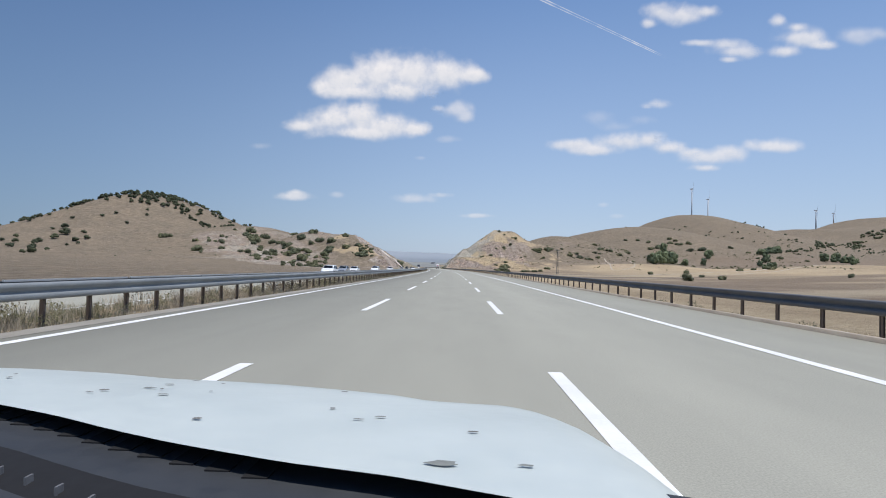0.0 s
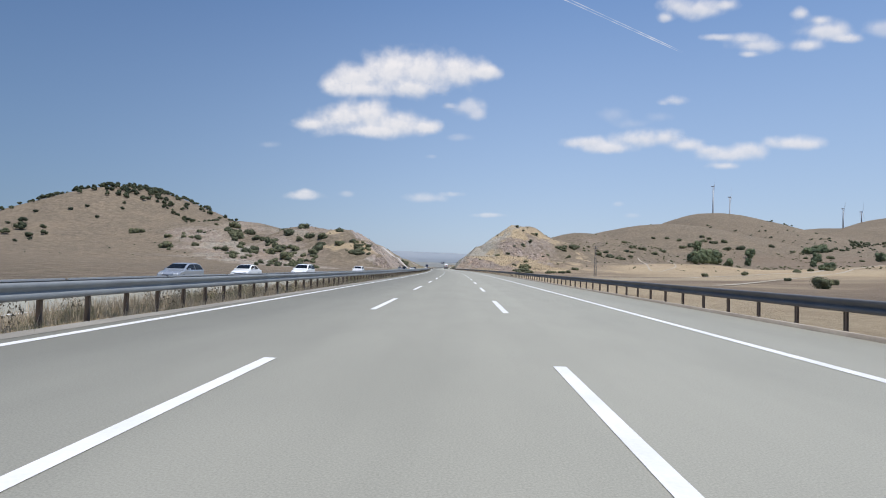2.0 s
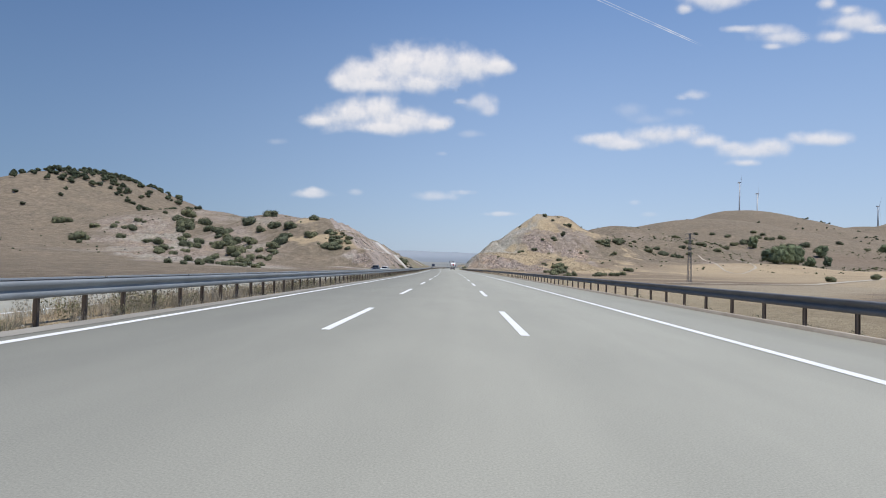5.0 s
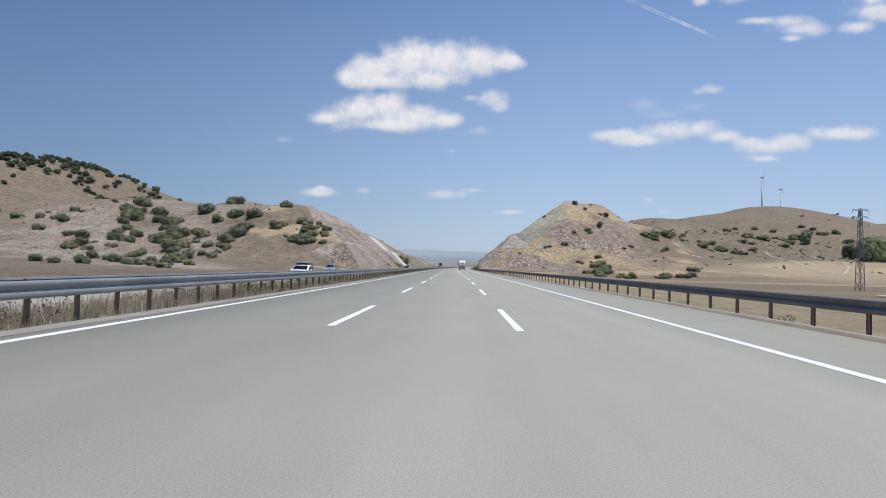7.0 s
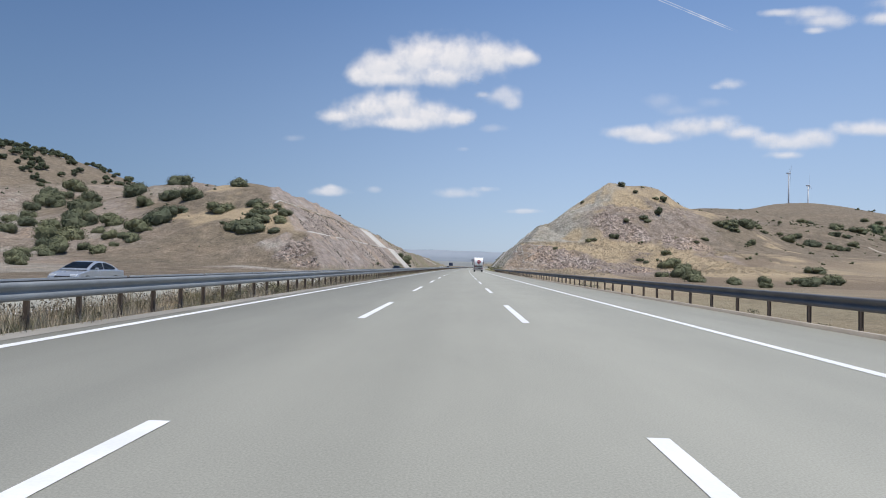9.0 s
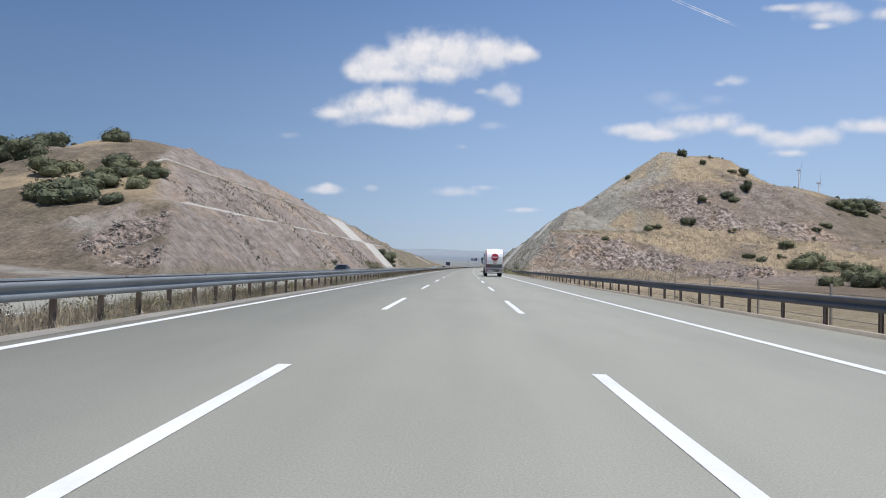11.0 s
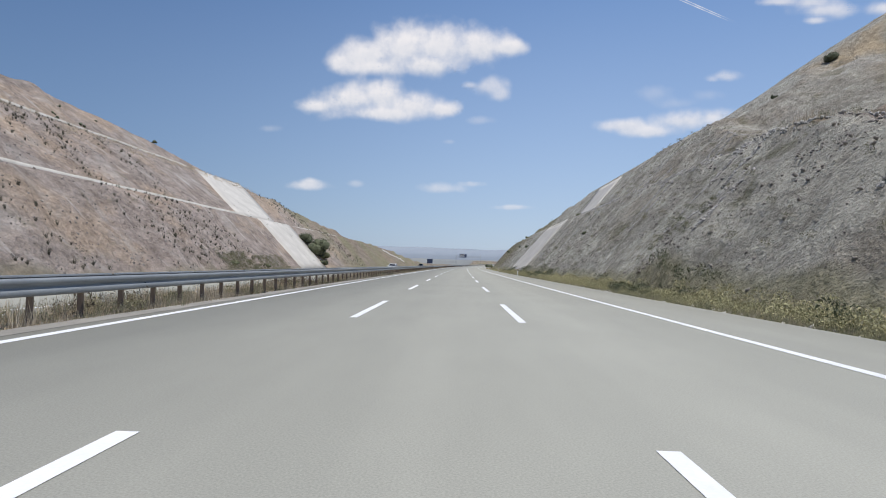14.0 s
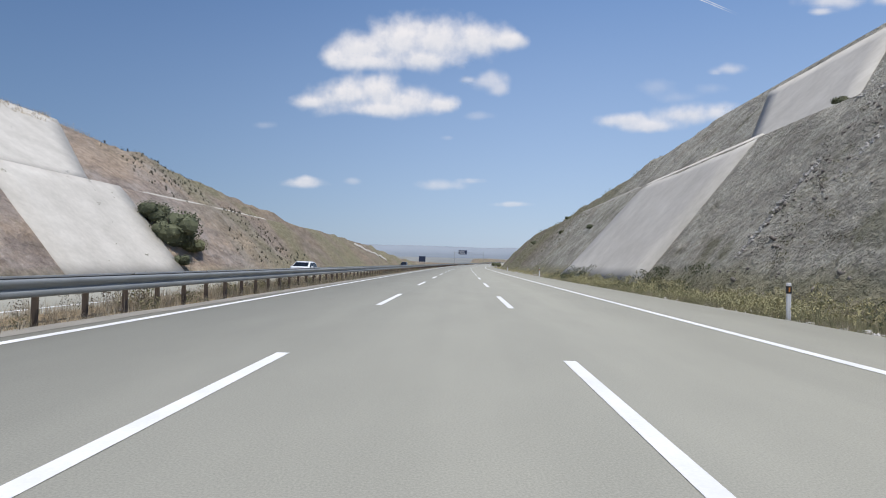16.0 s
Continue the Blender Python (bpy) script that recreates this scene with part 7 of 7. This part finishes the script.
scattered("rubble", spots(2200, 528, 614, 19.1, 19.45, (0.05, 0.19), 67, lambda s, u, z, m: value_noise(s / 3.5, s * 0, 68.0) > -0.22), ROCKS, PALE_ROCK, "broken pale kerb stones along the edge of the berm", "rocks")
scattered("rubble", streak_spots(46, 39), ROCKS, PALE_ROCK, "streaks of pale broken stone down the grey cutting", "rocks")
scattered("rubble", spots(9000, 432, 590, -215, -92, (0.15, 0.8), 48, lambda s, u, z, m: (m["grey"] > 0.25) & (fbm(s, u, 8, 3, 83.0) > 0.0)), ROCKS, GREY_ROCK, "broken grey rock in the gully of the hill", "rocks")
scattered("rubble", spots(7000, 500, 575, 11.5, 66, (0.10, 0.5), 49, lambda s, u, z, m: (m["straw"] < 0.45) & (z > 0.3) & (z < 13) & (m["grey"] < 0.2) & (fbm(s, u, 10, 3, 85.0) > -0.08)), ROCKS, MAUVE_ROCK, "broken mauve-grey rock on the lower face of the hill", "rocks")
scattered("dry_grass", spots(11000, 500, 590, 14, 90, (0.35, 1.0), 50, lambda s, u, z, m: m["straw"] > 0.35), DRY_TUFT, STRAW, "golden dry grass on the hillside", "grass")
FAR_CLUMPS = [(np.array([v.co[:] for v in SHRUBS[0][0].vertices])[:162], np.array([p.vertices[:] for p in SHRUBS[0][0].polygons if max(p.vertices) < 162]))]
scattered("far_scrub", spots(900, 1000, 2500, 350, 1500, (6, 15), 41, lambda s, u, z, m: (fbm(s, u * 0.3, 150, 3, 12.0) > 0.08) & (z < 170)), FAR_CLUMPS, LEAF, "dark scrub scattered over the far hill", "scrub")
scattered("far_scrub", spots(1500, 1330, 1850, 840, 1500, (9, 21), 42, lambda s, u, z, m: (np.abs(s - 1434 - (u - 873) * 0.79) < 34 + 40 * fbm(s, u, 90, 3, 14.0)) & (fbm(s, u, 55, 3, 15.0) > -0.08)), FAR_CLUMPS, LEAF_DARK, "belt of dark trees below the far hill", "scrub")
scattered("hill_scrub", spots(320, 500, 800, 60, 240, (0.8, 2.6), 43, lambda s, u, z, m: z > 3), FAR_CLUMPS, LEAF, "low scrub dotted over the dry hillside", "scrub")
scattered("hill_scrub", spots(240, 430, 700, -260, -60, (0.6, 2.0), 44, lambda s, u, z, m: z > 3), FAR_CLUMPS, LEAF, "low scrub dotted over the dry hillside", "scrub")
scattered("hill_scrub", spots(1500, 590, 960, 120, 470, (1.2, 4.2), 45, lambda s, u, z, m: (z > 2) & (z < 34) & (fbm(s, u, 60, 3, 77.0) > 0.06)), FAR_CLUMPS, LEAF, "belt of grey-green scrub at the foot of the hill", "scrub")


# ---- the car that carries the camera, where it stands at the start ----
def camera_car():
    """The front of a pale car: bonnet, cowl and dashboard, below the windscreen, and the wings, bumper and wheels that carry them."""
    t = thing("camera_car", place(0.0, 0.2, 0.0), "pale blue-white car front with dusty bonnet and black cowl", "car")
    far = ((-1.42, 1.60), (-1.278, 1.636), (-1.133, 1.661), (-0.954, 1.636), (-0.763, 1.585), (-0.609, 1.575), (-0.449, 1.553), (-0.29, 1.512), (-0.14, 1.466), (-0.053, 1.416), (0.133, 1.389), (0.205, 1.325), (0.28, 1.169), (0.309, 1.005), (0.325, 0.86), (0.33, 0.70))
    near = ((-1.42, 1.20), (-0.73, 0.943), (-0.597, 0.887), (-0.472, 0.823), (-0.359, 0.772), (-0.198, 0.714), (-0.057, 0.678), (0.068, 0.629), (0.33, 0.54))
    n, k = 40, 10
    bm = bmesh.new()
    grid = []
    for i in range(n + 1):
        x = -1.42 + 1.75 * (i / n) ** 0.8
        yf = float(np.interp(x, [p[0] for p in far], [p[1] for p in far]))
        yn = float(np.interp(x, [p[0] for p in near], [p[1] for p in near]))
        col = []
        for j in range(k + 1):
            q = j / k
            y = yn + (yf - yn) * q
            z = 1.0 - 0.08 * q + 0.012 * math.sin(q * math.pi) - 0.05 * smooth(0.22, 0.33, x) * (1 - q)
            col.append(bm.verts.new((x, y, float(z))))
        # the rolled front edge and the wing below it
        col.append(bm.verts.new((x + 0.01, yf + 0.03, 0.89)))
        col.append(bm.verts.new((x + 0.01, yf + 0.035, 0.80)))
        grid.append(col)
    for a, b in zip(grid, grid[1:]):
        for j in range(k + 2):
            bm.faces.new((a[j], b[j], b[j + 1], a[j + 1]))
    bonnet = part("bonnet", bm, surface("dusty_pale_paint", (0.42, 0.465, 0.445), (0.52, 0.56, 0.53), 2.5, 26, 0.38, rough_var=0.08), t, "dusty pale blue-white bonnet", smooth=True)
    rs = random.Random(7)
    for k_ in range(16):
        x, q = rs.uniform(-1.1, 0.2), rs.uniform(0.15, 0.9)
        yf = float(np.interp(x, [p[0] for p in far], [p[1] for p in far]))
        yn = float(np.interp(x, [p[0] for p in near], [p[1] for p in near]))
        y, z = yn + (yf - yn) * q, 1.0 - 0.08 * q + 0.012 * math.sin(q * math.pi) + 0.003
        bm = bmesh.new()
        w, l = rs.uniform(0.004, 0.012), rs.uniform(0.003, 0.006)
        f = [bm.verts.new((x + math.cos(a) * w * rs.uniform(0.7, 1.2), y + math.sin(a) * l, z)) for a in [i * 0.785 for i in range(8)]]
        bm.faces.new(f)
        part("dirt_speck", bm, surface("dried_dirt", (0.10, 0.10, 0.09), (0.20, 0.19, 0.17), 30, 90, 0.9), bonnet)

    for x, y, w, l in ((-0.005, 0.735, 0.020, 0.010), (0.10, 0.745, 0.010, 0.005), (-0.62, 1.20, 0.016, 0.006), (-0.55, 1.12, 0.012, 0.005), (-0.12, 1.02, 0.010, 0.005)):
        bm = bmesh.new()
        yf = float(np.interp(x, [p[0] for p in far], [p[1] for p in far]))
        yn = float(np.interp(x, [p[0] for p in near], [p[1] for p in near]))
        q = (y - yn) / (yf - yn)
        z = 1.0 - 0.08 * q + 0.012 * math.sin(q * math.pi) + 0.003
        bm.faces.new([bm.verts.new((x + math.cos(a) * w * rs.uniform(0.6, 1.3), y + math.sin(a) * l * rs.uniform(0.7, 1.2), z)) for a in [i * 0.628 for i in range(10)]])
        part("dirt_splash", bm, surface("dried_mud", (0.12, 0.13, 0.12), (0.24, 0.25, 0.23), 60, 160, 0.9), bonnet)

    COWL = surface("cowl_plastic", (0.020, 0.023, 0.027), (0.036, 0.040, 0.046), 3.0, 30, 0.7)

    GAP = surface("black_rubber_gap", (0.004, 0.004, 0.005), (0.009, 0.009, 0.010), 3.0, 30, 0.9)

    def strip(name, off0, z0, off1, z1, mat, label=""):
        bm = bmesh.new()
        rows = []
        for x in np.linspace(-1.42, 0.33, 24):
            yn = float(np.interp(x, [p[0] for p in near], [p[1] for p in near]))
            rows.append((bm.verts.new((x, yn - off0, z0)), bm.verts.new((x, yn - off1, z1))))
        for a, b in zip(rows, rows[1:]):
            bm.faces.new((a[0], a[1], b[1], b[0]))
        return part(name, bm, mat, t, label)

    strip("cowl", -0.16, 0.975, 0.088, 0.975, COWL, "dark grey slotted cowl panel")
    strip("windscreen_seal", 0.087, 0.976, 0.178, 0.965, GAP)
    # no roof is built above; the cabin's shade is put into the dashboard's colour
    strip("dashboard", 0.177, 0.976, 0.66, 1.00, surface("shaded_dashboard", (0.022, 0.024, 0.029), (0.034, 0.036, 0.042), 6, 60, 0.8), "plastic dashboard top, coloured dark for the cabin's shade")
    for k_ in range(14):
        x = -0.95 + k_ * 0.055
        yn = float(np.interp(x, [p[0] for p in near], [p[1] for p in near]))
        part("cowl_slat", box(bmesh.new(), x - 0.016, x + 0.016, yn - 0.004, yn + 0.07, 0.970, 0.977), GAP, t, "black slot of the cowl")
        part("vent_tick", box(bmesh.new(), x + 0.12, x + 0.123, yn - 0.205, yn - 0.192, 0.966, 0.979), DARK_STEEL, t)
    bm = bmesh.new()
    box(bm, -1.40, 0.30, 0.9, 1.30, 0.30, 0.78, 0.04)
    part("bumper", bm, BLACK, t)
    bm = bmesh.new()
    box(bm, -1.40, 0.31, -0.1, 0.9, 0.30, 0.93, 0.03)
    part("front_body", bm, surface("pale_wing_paint", (0.60, 0.68, 0.68), (0.68, 0.75, 0.74), 1.5, 20, 0.3), t)
    for x, o in ((-1.38, -1), (0.30, 1)):
        wheel(t, x, 0.75, 0.32, 0.20, ALLOY, o)
    return t


camera_car()
